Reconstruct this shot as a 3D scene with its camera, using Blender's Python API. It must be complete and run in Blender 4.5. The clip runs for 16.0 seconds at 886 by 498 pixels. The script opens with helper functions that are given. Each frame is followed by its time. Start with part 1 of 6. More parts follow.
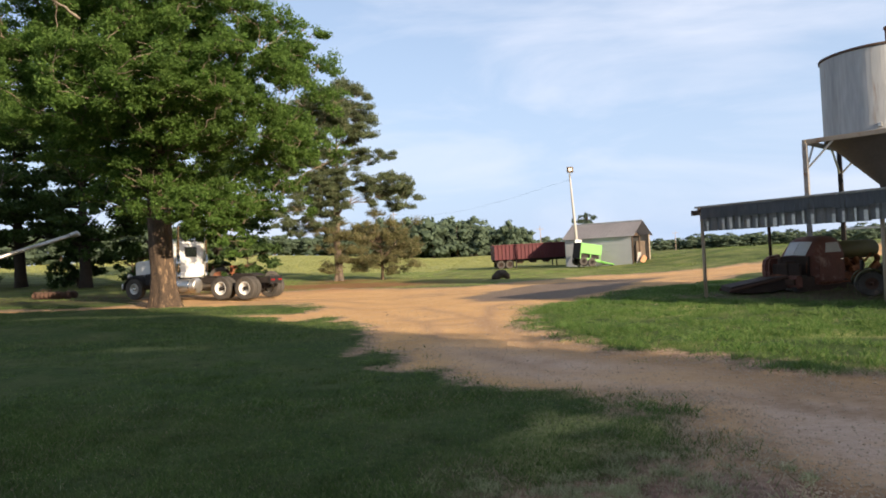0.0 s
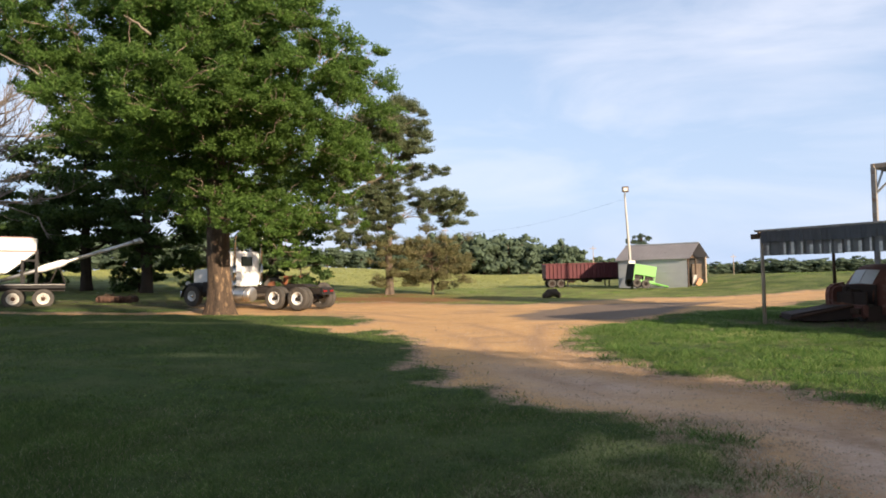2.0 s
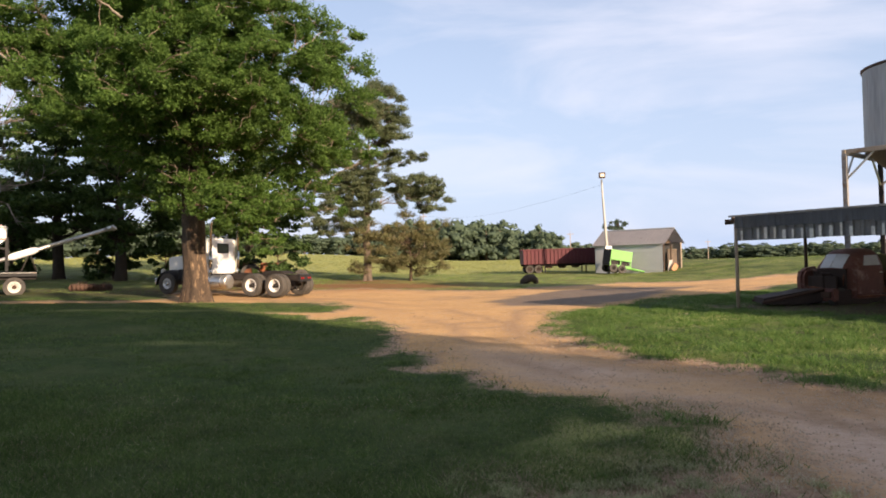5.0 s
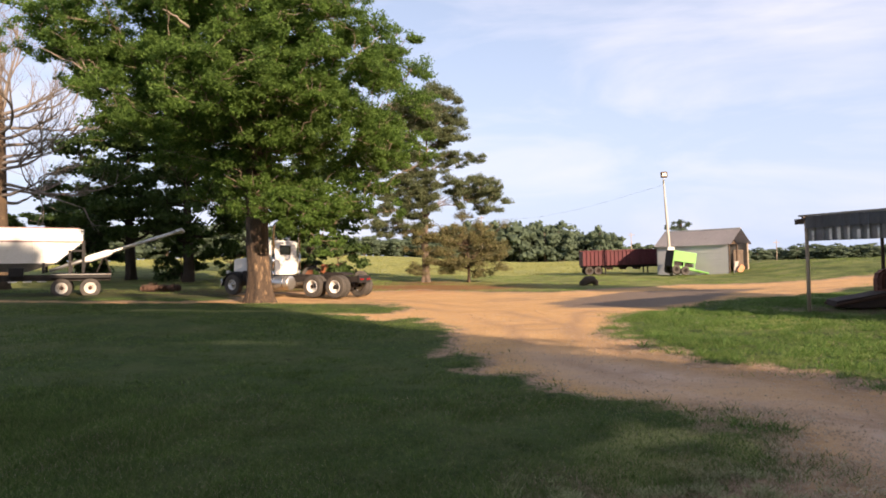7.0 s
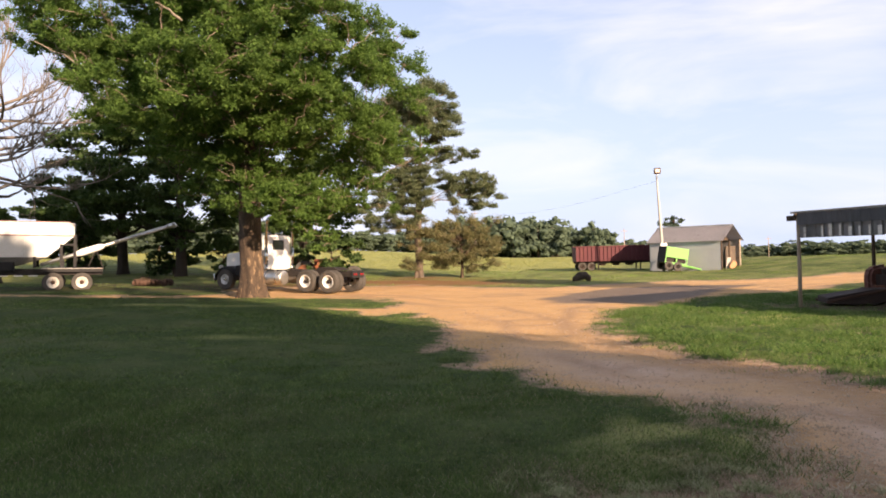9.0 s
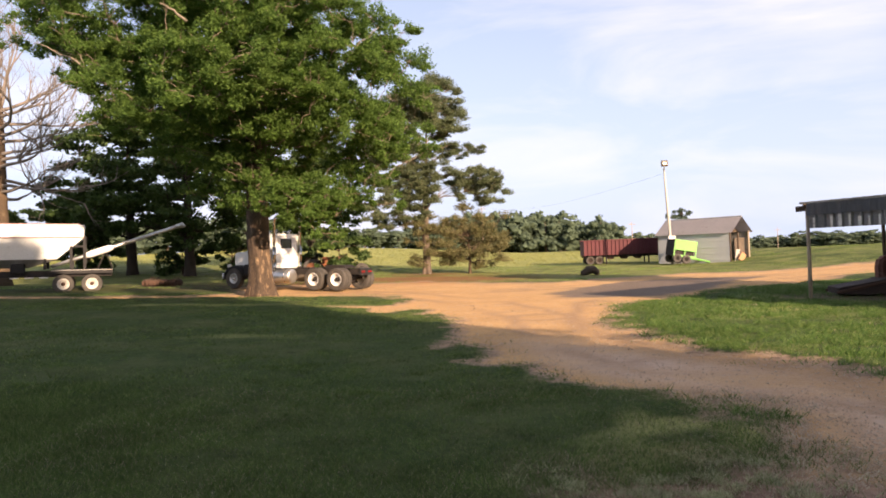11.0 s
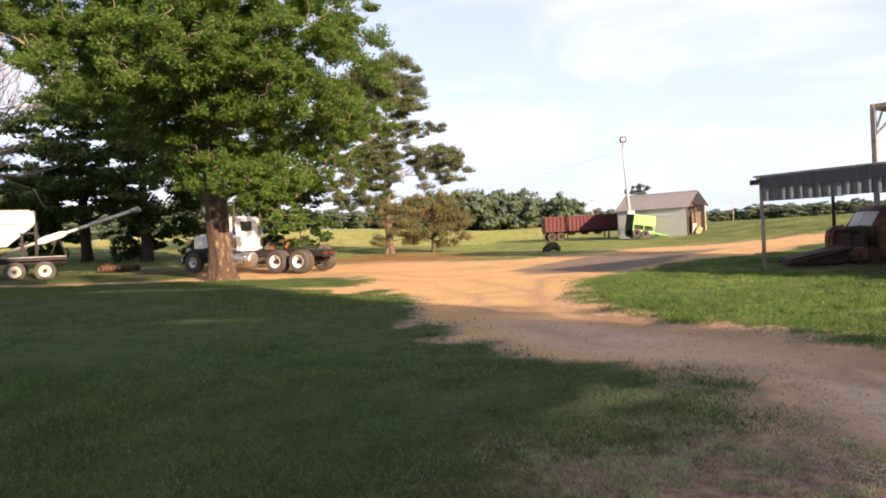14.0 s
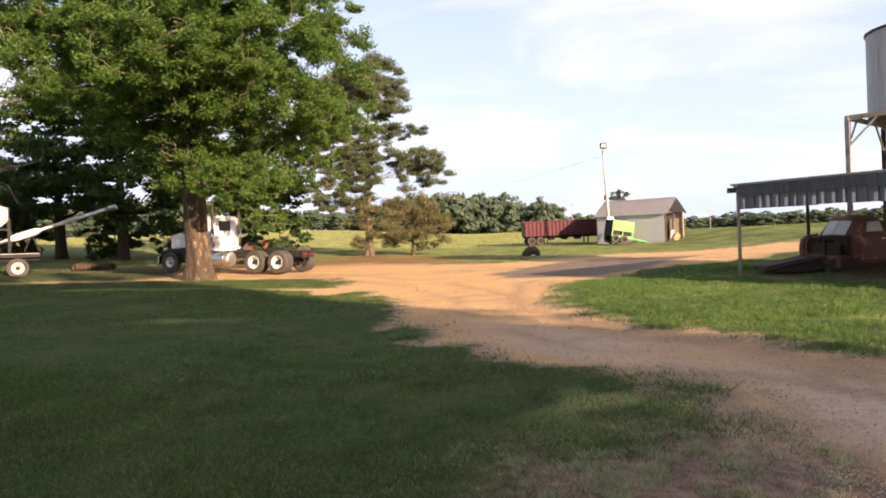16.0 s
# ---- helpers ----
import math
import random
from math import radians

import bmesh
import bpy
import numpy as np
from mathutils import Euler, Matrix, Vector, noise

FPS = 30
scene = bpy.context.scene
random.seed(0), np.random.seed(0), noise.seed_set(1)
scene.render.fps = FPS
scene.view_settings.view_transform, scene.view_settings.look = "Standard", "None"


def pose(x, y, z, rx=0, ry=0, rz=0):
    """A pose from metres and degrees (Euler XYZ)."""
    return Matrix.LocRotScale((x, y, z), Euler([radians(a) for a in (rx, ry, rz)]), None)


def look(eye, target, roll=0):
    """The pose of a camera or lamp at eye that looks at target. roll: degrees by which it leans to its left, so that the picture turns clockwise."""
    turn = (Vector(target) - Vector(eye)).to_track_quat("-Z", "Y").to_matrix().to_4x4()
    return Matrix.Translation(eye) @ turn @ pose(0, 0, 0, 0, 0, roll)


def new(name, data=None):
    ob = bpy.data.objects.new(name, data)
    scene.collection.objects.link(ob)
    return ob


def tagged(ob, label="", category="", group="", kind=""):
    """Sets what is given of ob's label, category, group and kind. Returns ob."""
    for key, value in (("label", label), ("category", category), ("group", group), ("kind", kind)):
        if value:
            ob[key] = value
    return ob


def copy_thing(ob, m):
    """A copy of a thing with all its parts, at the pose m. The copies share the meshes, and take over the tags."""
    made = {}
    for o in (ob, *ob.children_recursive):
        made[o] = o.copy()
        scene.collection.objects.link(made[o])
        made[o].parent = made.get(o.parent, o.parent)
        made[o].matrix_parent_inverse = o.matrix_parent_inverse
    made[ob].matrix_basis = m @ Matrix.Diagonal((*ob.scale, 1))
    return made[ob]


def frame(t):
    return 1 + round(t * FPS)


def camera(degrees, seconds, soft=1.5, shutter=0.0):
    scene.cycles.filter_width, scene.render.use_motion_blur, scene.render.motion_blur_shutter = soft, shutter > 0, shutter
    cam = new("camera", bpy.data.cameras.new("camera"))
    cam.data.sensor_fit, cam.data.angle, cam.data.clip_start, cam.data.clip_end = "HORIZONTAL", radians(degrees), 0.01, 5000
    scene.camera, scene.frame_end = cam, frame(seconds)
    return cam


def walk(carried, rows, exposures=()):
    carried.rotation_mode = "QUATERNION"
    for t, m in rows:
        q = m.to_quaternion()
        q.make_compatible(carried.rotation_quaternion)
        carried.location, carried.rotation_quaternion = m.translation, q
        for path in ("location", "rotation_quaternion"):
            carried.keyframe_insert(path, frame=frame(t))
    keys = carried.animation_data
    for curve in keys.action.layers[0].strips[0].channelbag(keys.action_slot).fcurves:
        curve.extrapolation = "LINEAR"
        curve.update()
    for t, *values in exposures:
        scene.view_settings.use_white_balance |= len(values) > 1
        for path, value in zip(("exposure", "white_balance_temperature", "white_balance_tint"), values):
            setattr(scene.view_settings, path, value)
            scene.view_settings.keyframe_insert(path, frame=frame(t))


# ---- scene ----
LENS = 64.8
cam = camera(LENS, 16.0, soft=1.8)
PATH = [
    (0.0, pose(0.0, 0.0, 1.75, 90.46, 3.17, 0.02)),
    (0.5, pose(0.0, 0.0, 1.75, 91.87, 2.12, 1.01)),
    (1.0, pose(0.0, 0.0, 1.75, 91.64, 1.67, 1.78)),
    (1.5, pose(0.0, 0.0, 1.75, 92.26, 1.30, 3.41)),
    (2.0, pose(0.0, 0.0, 1.75, 91.95, 1.42, 4.17)),
    (2.5, pose(0.0, 0.0, 1.75, 91.09, 1.27, 3.48)),
    (3.0, pose(0.0, 0.0, 1.75, 90.98, 1.38, 3.09)),
    (3.5, pose(0.0, 0.0, 1.75, 90.54, 1.63, 2.22)),
    (6.0, pose(0.0, 0.0, 1.75, 90.90, 1.88, 2.92)),
    (6.5, pose(0.0, 0.0, 1.75, 90.78, 1.83, 4.75)),
    (7.0, pose(0.0, 0.0, 1.75, 91.03, 1.74, 7.13)),
    (7.5, pose(0.0, 0.0, 1.75, 90.86, 1.58, 7.85)),
    (8.0, pose(0.0, 0.0, 1.75, 90.79, 1.42, 6.74)),
    (10.3, pose(0.0, 0.0, 1.75, 90.46, 1.58, 6.55)),
    (10.5, pose(0.0, 0.0, 1.75, 90.68, 2.13, 7.47)),
    (11.0, pose(0.0, 0.0, 1.75, 90.33, 2.40, 7.21)),
    (11.5, pose(0.0, 0.0, 1.75, 89.67, 2.46, 7.56)),
    (12.0, pose(0.0, 0.0, 1.75, 89.35, 2.77, 6.68)),
    (12.5, pose(0.0, 0.0, 1.75, 88.89, 2.89, 6.22)),
    (13.0, pose(0.0, 0.0, 1.75, 89.33, 2.66, 5.00)),
    (13.5, pose(0.0, 0.0, 1.75, 88.16, 2.90, 5.09)),
    (14.0, pose(0.0, 0.0, 1.75, 88.46, 3.53, 4.14)),
    (14.5, pose(0.0, 0.0, 1.75, 88.18, 3.50, 3.48)),
    (15.0, pose(0.0, 0.0, 1.75, 88.33, 3.04, 2.46)),
    (15.5, pose(0.0, 0.0, 1.75, 88.70, 2.87, 2.80)),
    (16.0, pose(0.0, 0.0, 1.75, 88.61, 2.68, 2.52)),
]
# the camera opens up and turns warmer on the way
EXPOSURE = [(0.0, 1.03, 6500, 14), (3.5, 1.05, 6600, 17), (6.0, 1.07, 6900, 21), (7.0, 1.17, 7000, 23), (8.0, 1.25, 7050, 23), (11.5, 1.30, 7250, 25), (12.5, 1.41, 7200, 25), (14.5, 1.45, 7200, 25), (16.0, 1.44, 7200, 25)]
walk(cam, PATH, exposures=EXPOSURE)

# ---- sky and sun ----
SUN_ELEV, SUN_X, SUN_Y = 17.5, 0.67, -0.742
world = bpy.data.worlds.new("sky")
scene.world = world
world.use_nodes = True
wt = world.node_tree
wt.nodes.clear()
w_out = wt.nodes.new("ShaderNodeOutputWorld")
w_bg = wt.nodes.new("ShaderNodeBackground")
w_sky = wt.nodes.new("ShaderNodeTexSky")
w_sky.sky_type = "NISHITA"
w_sky.sun_disc = False
w_sky.sun_elevation = radians(SUN_ELEV)
w_sky.sun_rotation = math.atan2(SUN_X, SUN_Y)
w_sky.air_density, w_sky.dust_density, w_sky.ozone_density = 1.0, 1.6, 1.0
w_tc = wt.nodes.new("ShaderNodeTexCoord")
# thin drawn-out cirrus: noise on the direction, flattened towards the horizon
w_map = wt.nodes.new("ShaderNodeMapping")
w_map.inputs["Scale"].default_value = (1.6, 1.6, 6.5)
w_map.inputs["Rotation"].default_value = (0.0, radians(8), 0.0)
w_n = wt.nodes.new("ShaderNodeTexNoise")
w_n.inputs["Scale"].default_value = 1.7
w_n.inputs["Detail"].default_value = 7.0
w_n.inputs["Roughness"].default_value = 0.55
w_n.inputs["Distortion"].default_value = 0.5
w_r = wt.nodes.new("ShaderNodeValToRGB")
w_r.color_ramp.elements[0].position, w_r.color_ramp.elements[0].color = 0.42, (0, 0, 0, 1)
w_r.color_ramp.elements[1].position, w_r.color_ramp.elements[1].color = 0.8, (0.8, 0.8, 0.8, 1)
w_mix = wt.nodes.new("ShaderNodeMixRGB")
w_mix.inputs["Color2"].default_value = (5.2, 5.6, 6.3, 1)
wt.links.new(w_tc.outputs["Generated"], w_map.inputs["Vector"])
wt.links.new(w_map.outputs["Vector"], w_n.inputs["Vector"])
wt.links.new(w_n.outputs["Fac"], w_r.inputs["Fac"])
wt.links.new(w_r.outputs["Color"], w_mix.inputs["Fac"])
# whitish haze, thickest at the horizon
w_sep = wt.nodes.new("ShaderNodeSeparateXYZ")
w_haze = wt.nodes.new("ShaderNodeMapRange")
w_haze.inputs["From Min"].default_value, w_haze.inputs["From Max"].default_value = 0.0, 0.55
w_haze.inputs["To Min"].default_value, w_haze.inputs["To Max"].default_value = 0.9, 0.25
w_hmix = wt.nodes.new("ShaderNodeMixRGB")
w_hmix.inputs["Color2"].default_value = (3.45, 4.5, 6.05, 1)
wt.links.new(w_tc.outputs["Generated"], w_sep.inputs["Vector"])
wt.links.new(w_sep.outputs["Z"], w_haze.inputs["Value"])
wt.links.new(w_haze.outputs["Result"], w_hmix.inputs["Fac"])
wt.links.new(w_sky.outputs["Color"], w_hmix.inputs["Color1"])
wt.links.new(w_hmix.outputs["Color"], w_mix.inputs["Color1"])
wt.links.new(w_mix.outputs["Color"], w_bg.inputs["Color"])
w_bg.inputs["Strength"].default_value = 0.085
wt.links.new(w_bg.outputs["Background"], w_out.inputs["Surface"])

sun_data = bpy.data.lights.new("sun", "SUN")
sun_data.energy, sun_data.angle, sun_data.color = 5.0, radians(0.55), (1.0, 0.83, 0.60)
sun = new("sun", sun_data)
up = math.tan(radians(SUN_ELEV))
sun.matrix_world = look((60 * SUN_X, 60 * SUN_Y, 60 * up), (0, 0, 0))
tagged(sun, kind="structure")


# ---- materials ----
def mat(name, c1, c2, rough=0.7, metal=0.0, scale=2.0, fine=30.0, bump=0.15, stain=None, cover=0.5, spec=0.4, coords="Object", stretch=None):
    """A surface that wanders between two colours at two scales, with stains of a third."""
    m = bpy.data.materials.new(name)
    m.use_nodes = True
    nt = m.node_tree
    b = nt.nodes["Principled BSDF"]
    tc = nt.nodes.new("ShaderNodeTexCoord")
    n1, n2 = nt.nodes.new("ShaderNodeTexNoise"), nt.nodes.new("ShaderNodeTexNoise")
    n1.inputs["Scale"].default_value, n1.inputs["Detail"].default_value = scale, 5.0
    n2.inputs["Scale"].default_value, n2.inputs["Detail"].default_value = fine, 3.0
    add = nt.nodes.new("ShaderNodeMath")
    add.operation = "ADD"
    half = nt.nodes.new("ShaderNodeMath")
    half.operation = "MULTIPLY_ADD"
    half.inputs[1].default_value, half.inputs[2].default_value = 1.6, -1.1
    mix = nt.nodes.new("ShaderNodeMixRGB")
    mix.inputs["Color1"].default_value, mix.inputs["Color2"].default_value = (*c1, 1), (*c2, 1)
    place = tc.outputs[coords]
    if stretch:
        mp = nt.nodes.new("ShaderNodeMapping")
        mp.inputs["Scale"].default_value = stretch
        nt.links.new(place, mp.inputs["Vector"])
        place = mp.outputs["Vector"]
    for n in (n1, n2):
        nt.links.new(place, n.inputs["Vector"])
    nt.links.new(n1.outputs["Fac"], add.inputs[0])
    nt.links.new(n2.outputs["Fac"], add.inputs[1])
    nt.links.new(add.outputs[0], half.inputs[0])
    half.use_clamp = True
    nt.links.new(half.outputs[0], mix.inputs["Fac"])
    last = mix.outputs["Color"]
    if stain:
        n3 = nt.nodes.new("ShaderNodeTexNoise")
        n3.inputs["Scale"].default_value, n3.inputs["Detail"].default_value, n3.inputs["Roughness"].default_value = scale * 1.7, 8.0, 0.65
        nt.links.new(place, n3.inputs["Vector"])
        ramp = nt.nodes.new("ShaderNodeValToRGB")
        ramp.color_ramp.elements[0].position, ramp.color_ramp.elements[1].position = cover, cover + 0.12
        nt.links.new(n3.outputs["Fac"], ramp.inputs["Fac"])
        mx = nt.nodes.new("ShaderNodeMixRGB")
        mx.inputs["Color2"].default_value = (*stain, 1)
        nt.links.new(ramp.outputs["Color"], mx.inputs["Fac"])
        nt.links.new(last, mx.inputs["Color1"])
        last = mx.outputs["Color"]
    nt.links.new(last, b.inputs["Base Color"])
    b.inputs["Roughness"].default_value, b.inputs["Metallic"].default_value = rough, metal
    b.inputs["Specular IOR Level"].default_value = spec
    if bump:
        bp = nt.nodes.new("ShaderNodeBump")
        bp.inputs["Strength"].default_value, bp.inputs["Distance"].default_value = bump, 0.02
        nt.links.new(add.outputs[0], bp.inputs["Height"])
        nt.links.new(bp.outputs["Normal"], b.inputs["Normal"])
    return m


def leaf_mat(name, c1, c2, c3, through_light=0.35, gloss=0.25, vary=0.4, patch=0.55):
    """Leaves: each island its own green, partly let through by the light."""
    m = bpy.data.materials.new(name)
    m.use_nodes = True
    nt = m.node_tree
    nt.nodes.clear()
    out = nt.nodes.new("ShaderNodeOutputMaterial")
    geo = nt.nodes.new("ShaderNodeNewGeometry")
    ramp = nt.nodes.new("ShaderNodeValToRGB")
    ramp.color_ramp.elements[0].color, ramp.color_ramp.elements[1].color = (*c1, 1), (*c3, 1)
    e = ramp.color_ramp.elements.new(0.55)
    e.color = (*c2, 1)
    nt.links.new(geo.outputs["Random Per Island"], ramp.inputs["Fac"])
    tc, n = nt.nodes.new("ShaderNodeTexCoord"), nt.nodes.new("ShaderNodeTexNoise")
    n.inputs["Scale"].default_value = patch
    nt.links.new(tc.outputs["Object"], n.inputs["Vector"])
    hsv = nt.nodes.new("ShaderNodeHueSaturation")
    mr = nt.nodes.new("ShaderNodeMapRange")
    mr.inputs["To Min"].default_value, mr.inputs["To Max"].default_value = 1 - vary, 1 + vary
    nt.links.new(n.outputs["Fac"], mr.inputs["Value"])
    nt.links.new(mr.outputs["Result"], hsv.inputs["Value"])
    nt.links.new(ramp.outputs["Color"], hsv.inputs["Color"])
    d, tr, mx = nt.nodes.new("ShaderNodeBsdfPrincipled"), nt.nodes.new("ShaderNodeBsdfTranslucent"), nt.nodes.new("ShaderNodeMixShader")
    d.inputs["Roughness"].default_value = 0.55
    d.inputs["Specular IOR Level"].default_value = gloss
    mx.inputs["Fac"].default_value = through_light
    nt.links.new(hsv.outputs["Color"], d.inputs["Base Color"])
    nt.links.new(hsv.outputs["Color"], tr.inputs["Color"])
    nt.links.new(d.outputs["BSDF"], mx.inputs[1])
    nt.links.new(tr.outputs["BSDF"], mx.inputs[2])
    nt.links.new(mx.outputs["Shader"], out.inputs["Surface"])
    return m


def glass_mat(name, tint, rough=0.08):
    m = bpy.data.materials.new(name)
    m.use_nodes = True
    b = m.node_tree.nodes["Principled BSDF"]
    b.inputs["Base Color"].default_value = (*tint, 1)
    b.inputs["Roughness"].default_value = rough
    b.inputs["Specular IOR Level"].default_value = 0.7
    b.inputs["Transmission Weight"].default_value = 0.35
    return m


WHITE = mat("white_paint", (0.78, 0.77, 0.74), (0.70, 0.69, 0.65), 0.35, 0, 1.5, 12, 0.03, (0.55, 0.52, 0.46), 0.62)
BLACK = mat("black_paint", (0.012, 0.012, 0.013), (0.026, 0.024, 0.023), 0.6, 0, 3, 30, 0.05, (0.05, 0.044, 0.038), 0.64, 0.2)
FRAME = mat("greasy_frame", (0.015, 0.014, 0.014), (0.04, 0.032, 0.028), 0.75, 0.0, 4, 40, 0.1, spec=0.2)
RUBBER = mat("tyre_rubber", (0.035, 0.033, 0.031), (0.085, 0.074, 0.062), 0.85, 0, 3, 40, 0.25, (0.16, 0.12, 0.085), 0.6)
RIM = mat("white_rim", (0.8, 0.79, 0.76), (0.68, 0.66, 0.62), 0.4, 0.1, 5, 30, 0.05)
GRIMY_RIM = mat("grimy_rim", (0.6, 0.58, 0.53), (0.42, 0.39, 0.34), 0.55, 0.05, 5, 30, 0.05, (0.3, 0.22, 0.15), 0.58)
CHROME = mat("chrome", (0.62, 0.61, 0.6), (0.5, 0.48, 0.46), 0.16, 1.0, 3, 30, 0.02)
ALU = mat("dull_aluminium", (0.62, 0.61, 0.58), (0.5, 0.47, 0.42), 0.38, 0.85, 3, 30, 0.05)
LAMP_RED = mat("red_lens", (0.32, 0.012, 0.012), (0.22, 0.01, 0.01), 0.2, 0, 8, 40, 0.02)
LAMP_CLEAR = mat("clear_lens", (0.75, 0.73, 0.68), (0.6, 0.58, 0.52), 0.12, 0, 8, 40, 0.02)
GLASS = glass_mat("window_glass", (0.05, 0.06, 0.06))
# pale glass with the sky's reflection put into its colour
GLASS_PALE = mat("sky_pale_glass", (0.62, 0.64, 0.63), (0.48, 0.50, 0.50), 0.18, 0, 2, 20, 0.02, spec=0.6)
GALV = mat("weathered_galvanised", (0.34, 0.35, 0.36), (0.47, 0.48, 0.48), 0.55, 0.35, 0.8, 14, 0.08, (0.24, 0.19, 0.15), 0.62)
VALANCE = mat("grimy_valance_sheet", (0.25, 0.255, 0.265), (0.35, 0.35, 0.355), 0.6, 0.2, 1.2, 18, 0.1, (0.2, 0.17, 0.15), 0.6)
VALANCE_SHADE = mat("shaded_valance_sheet", (0.15, 0.165, 0.19), (0.21, 0.22, 0.245), 0.6, 0.2, 1.0, 16, 0.08, (0.16, 0.13, 0.11), 0.62, stretch=(3.0, 3.0, 0.4))
GALV_DARK = mat("old_roof_sheet", (0.22, 0.21, 0.20), (0.36, 0.35, 0.33), 0.6, 0.35, 1.2, 18, 0.1, (0.22, 0.12, 0.07), 0.58)
TANKSTEEL = mat("tank_steel", (0.47, 0.48, 0.48), (0.32, 0.33, 0.335), 0.6, 0.1, 0.7, 7, 0.03, (0.2, 0.125, 0.075), 0.57, stretch=(1.5, 1.5, 0.16))
RUST = mat("rusty_steel", (0.19, 0.072, 0.035), (0.11, 0.045, 0.028), 0.85, 0.1, 3, 40, 0.3, (0.27, 0.12, 0.055), 0.55)
ORANGERUST = mat("orange_rust_iron", (0.34, 0.14, 0.06), (0.2, 0.08, 0.04), 0.85, 0.0, 4, 40, 0.3, (0.12, 0.06, 0.035), 0.56)
DARK_IRON = mat("black_brown_iron", (0.042, 0.03, 0.026), (0.06, 0.04, 0.032), 0.9, 0.1, 3, 40, 0.3)
DARKRUST = mat("dark_rust", (0.06, 0.036, 0.026), (0.095, 0.05, 0.034), 0.9, 0.1, 3, 40, 0.3)
RUSTRED = mat("faded_red_paint", (0.2, 0.078, 0.06), (0.11, 0.055, 0.045), 0.75, 0.0, 1.7, 20, 0.12, (0.3, 0.2, 0.165), 0.55)
WINE = mat("wine_red_sheet", (0.108, 0.021, 0.027), (0.074, 0.016, 0.02), 0.65, 0, 1.0, 15, 0.1, (0.11, 0.03, 0.022), 0.58)
LIME = mat("lime_green_paint", (0.15, 0.38, 0.085), (0.125, 0.33, 0.075), 0.5, 0, 1.5, 15, 0.05, (0.2, 0.4, 0.06), 0.66)
OLIVE = mat("olive_paint", (0.10, 0.095, 0.03), (0.07, 0.065, 0.025), 0.6, 0, 3, 30, 0.1, (0.12, 0.06, 0.03), 0.58)
WOOD = mat("weathered_post", (0.40, 0.33, 0.25), (0.27, 0.21, 0.155), 0.85, 0, 4, 40, 0.3)
# darker wood for the parts under the roofs
WOOD_DARK = mat("dark_wood", (0.09, 0.06, 0.04), (0.05, 0.035, 0.026), 0.9, 0, 4, 40, 0.3)
POLEWOOD = mat("pole_wood", (0.45, 0.43, 0.395), (0.35, 0.325, 0.295), 0.8, 0, 2, 30, 0.2)
# the pale bark patches also paint in sun flecks on the trunk
BARK = mat("grey_brown_bark", (0.1, 0.066, 0.042), (0.03, 0.022, 0.016), 0.95, 0, 2.6, 16, 1.0, (0.27, 0.18, 0.105), 0.55, stretch=(1.8, 1.8, 0.5))
# bark of trees behind the oak, its shadow put into the colour
SHADEBARK = mat("shaded_bark", (0.05, 0.037, 0.027), (0.025, 0.02, 0.016), 0.95, 0, 2.6, 16, 0.8)
LIMB = mat("pale_limb_bark", (0.26, 0.205, 0.15), (0.12, 0.09, 0.065), 0.95, 0, 2.0, 12, 0.6)
WORNLIMB = mat("bare_limb_wood", (0.27, 0.225, 0.175), (0.17, 0.14, 0.105), 0.9, 0, 3.0, 14, 0.4)
PINEBARK = mat("pine_bark", (0.15, 0.11, 0.08), (0.07, 0.055, 0.042), 0.95, 0, 2, 14, 0.8)
DEADTRUNK = mat("peeling_dead_bark", (0.1, 0.066, 0.038), (0.045, 0.032, 0.023), 0.95, 0, 1.2, 12, 0.7, (0.17, 0.125, 0.075), 0.6)
DEADWOOD = mat("bleached_dead_wood", (0.23, 0.195, 0.165), (0.15, 0.125, 0.105), 0.9, 0, 1.5, 16, 0.5)
LEAF = leaf_mat("oak_leaves", (0.08, 0.145, 0.034), (0.116, 0.205, 0.046), (0.18, 0.285, 0.07), 0.62, 0.15)
LIT_RIB = mat("sunlit_rib_zinc", (0.74, 0.73, 0.70), (0.50, 0.49, 0.47), 0.6, 0.1, 3.0, 22, 0.05, (0.24, 0.2, 0.17), 0.56)
SHEDROOF = mat("dull_shed_roof", (0.46, 0.43, 0.43), (0.38, 0.355, 0.36), 0.7, 0.0, 0.6, 10, 0.05, (0.27, 0.23, 0.21), 0.6)
SIDING = mat("grey_siding", (0.44, 0.45, 0.46), (0.52, 0.52, 0.51), 0.6, 0.15, 0.8, 14, 0.06, (0.34, 0.31, 0.28), 0.64)
CONE = mat("brown_hopper_steel", (0.11, 0.092, 0.08), (0.08, 0.068, 0.06), 0.7, 0.2, 1.0, 14, 0.1, (0.2, 0.12, 0.07), 0.6)
TANBEAM = mat("tan_beam_steel", (0.34, 0.29, 0.23), (0.24, 0.2, 0.16), 0.7, 0.1, 2.0, 20, 0.1, (0.2, 0.12, 0.07), 0.58)
LEGSTEEL = mat("brown_leg_steel", (0.27, 0.265, 0.26), (0.2, 0.19, 0.185), 0.75, 0.1, 2.0, 20, 0.1, (0.17, 0.09, 0.05), 0.56)
PINKRIB = mat("faded_red_trim", (0.36, 0.22, 0.2), (0.26, 0.15, 0.14), 0.7, 0, 2, 20, 0.1, (0.5, 0.45, 0.42), 0.6)
RIMDARK = mat("dark_rusty_band", (0.07, 0.05, 0.04), (0.12, 0.07, 0.045), 0.8, 0.2, 3, 30, 0.2)
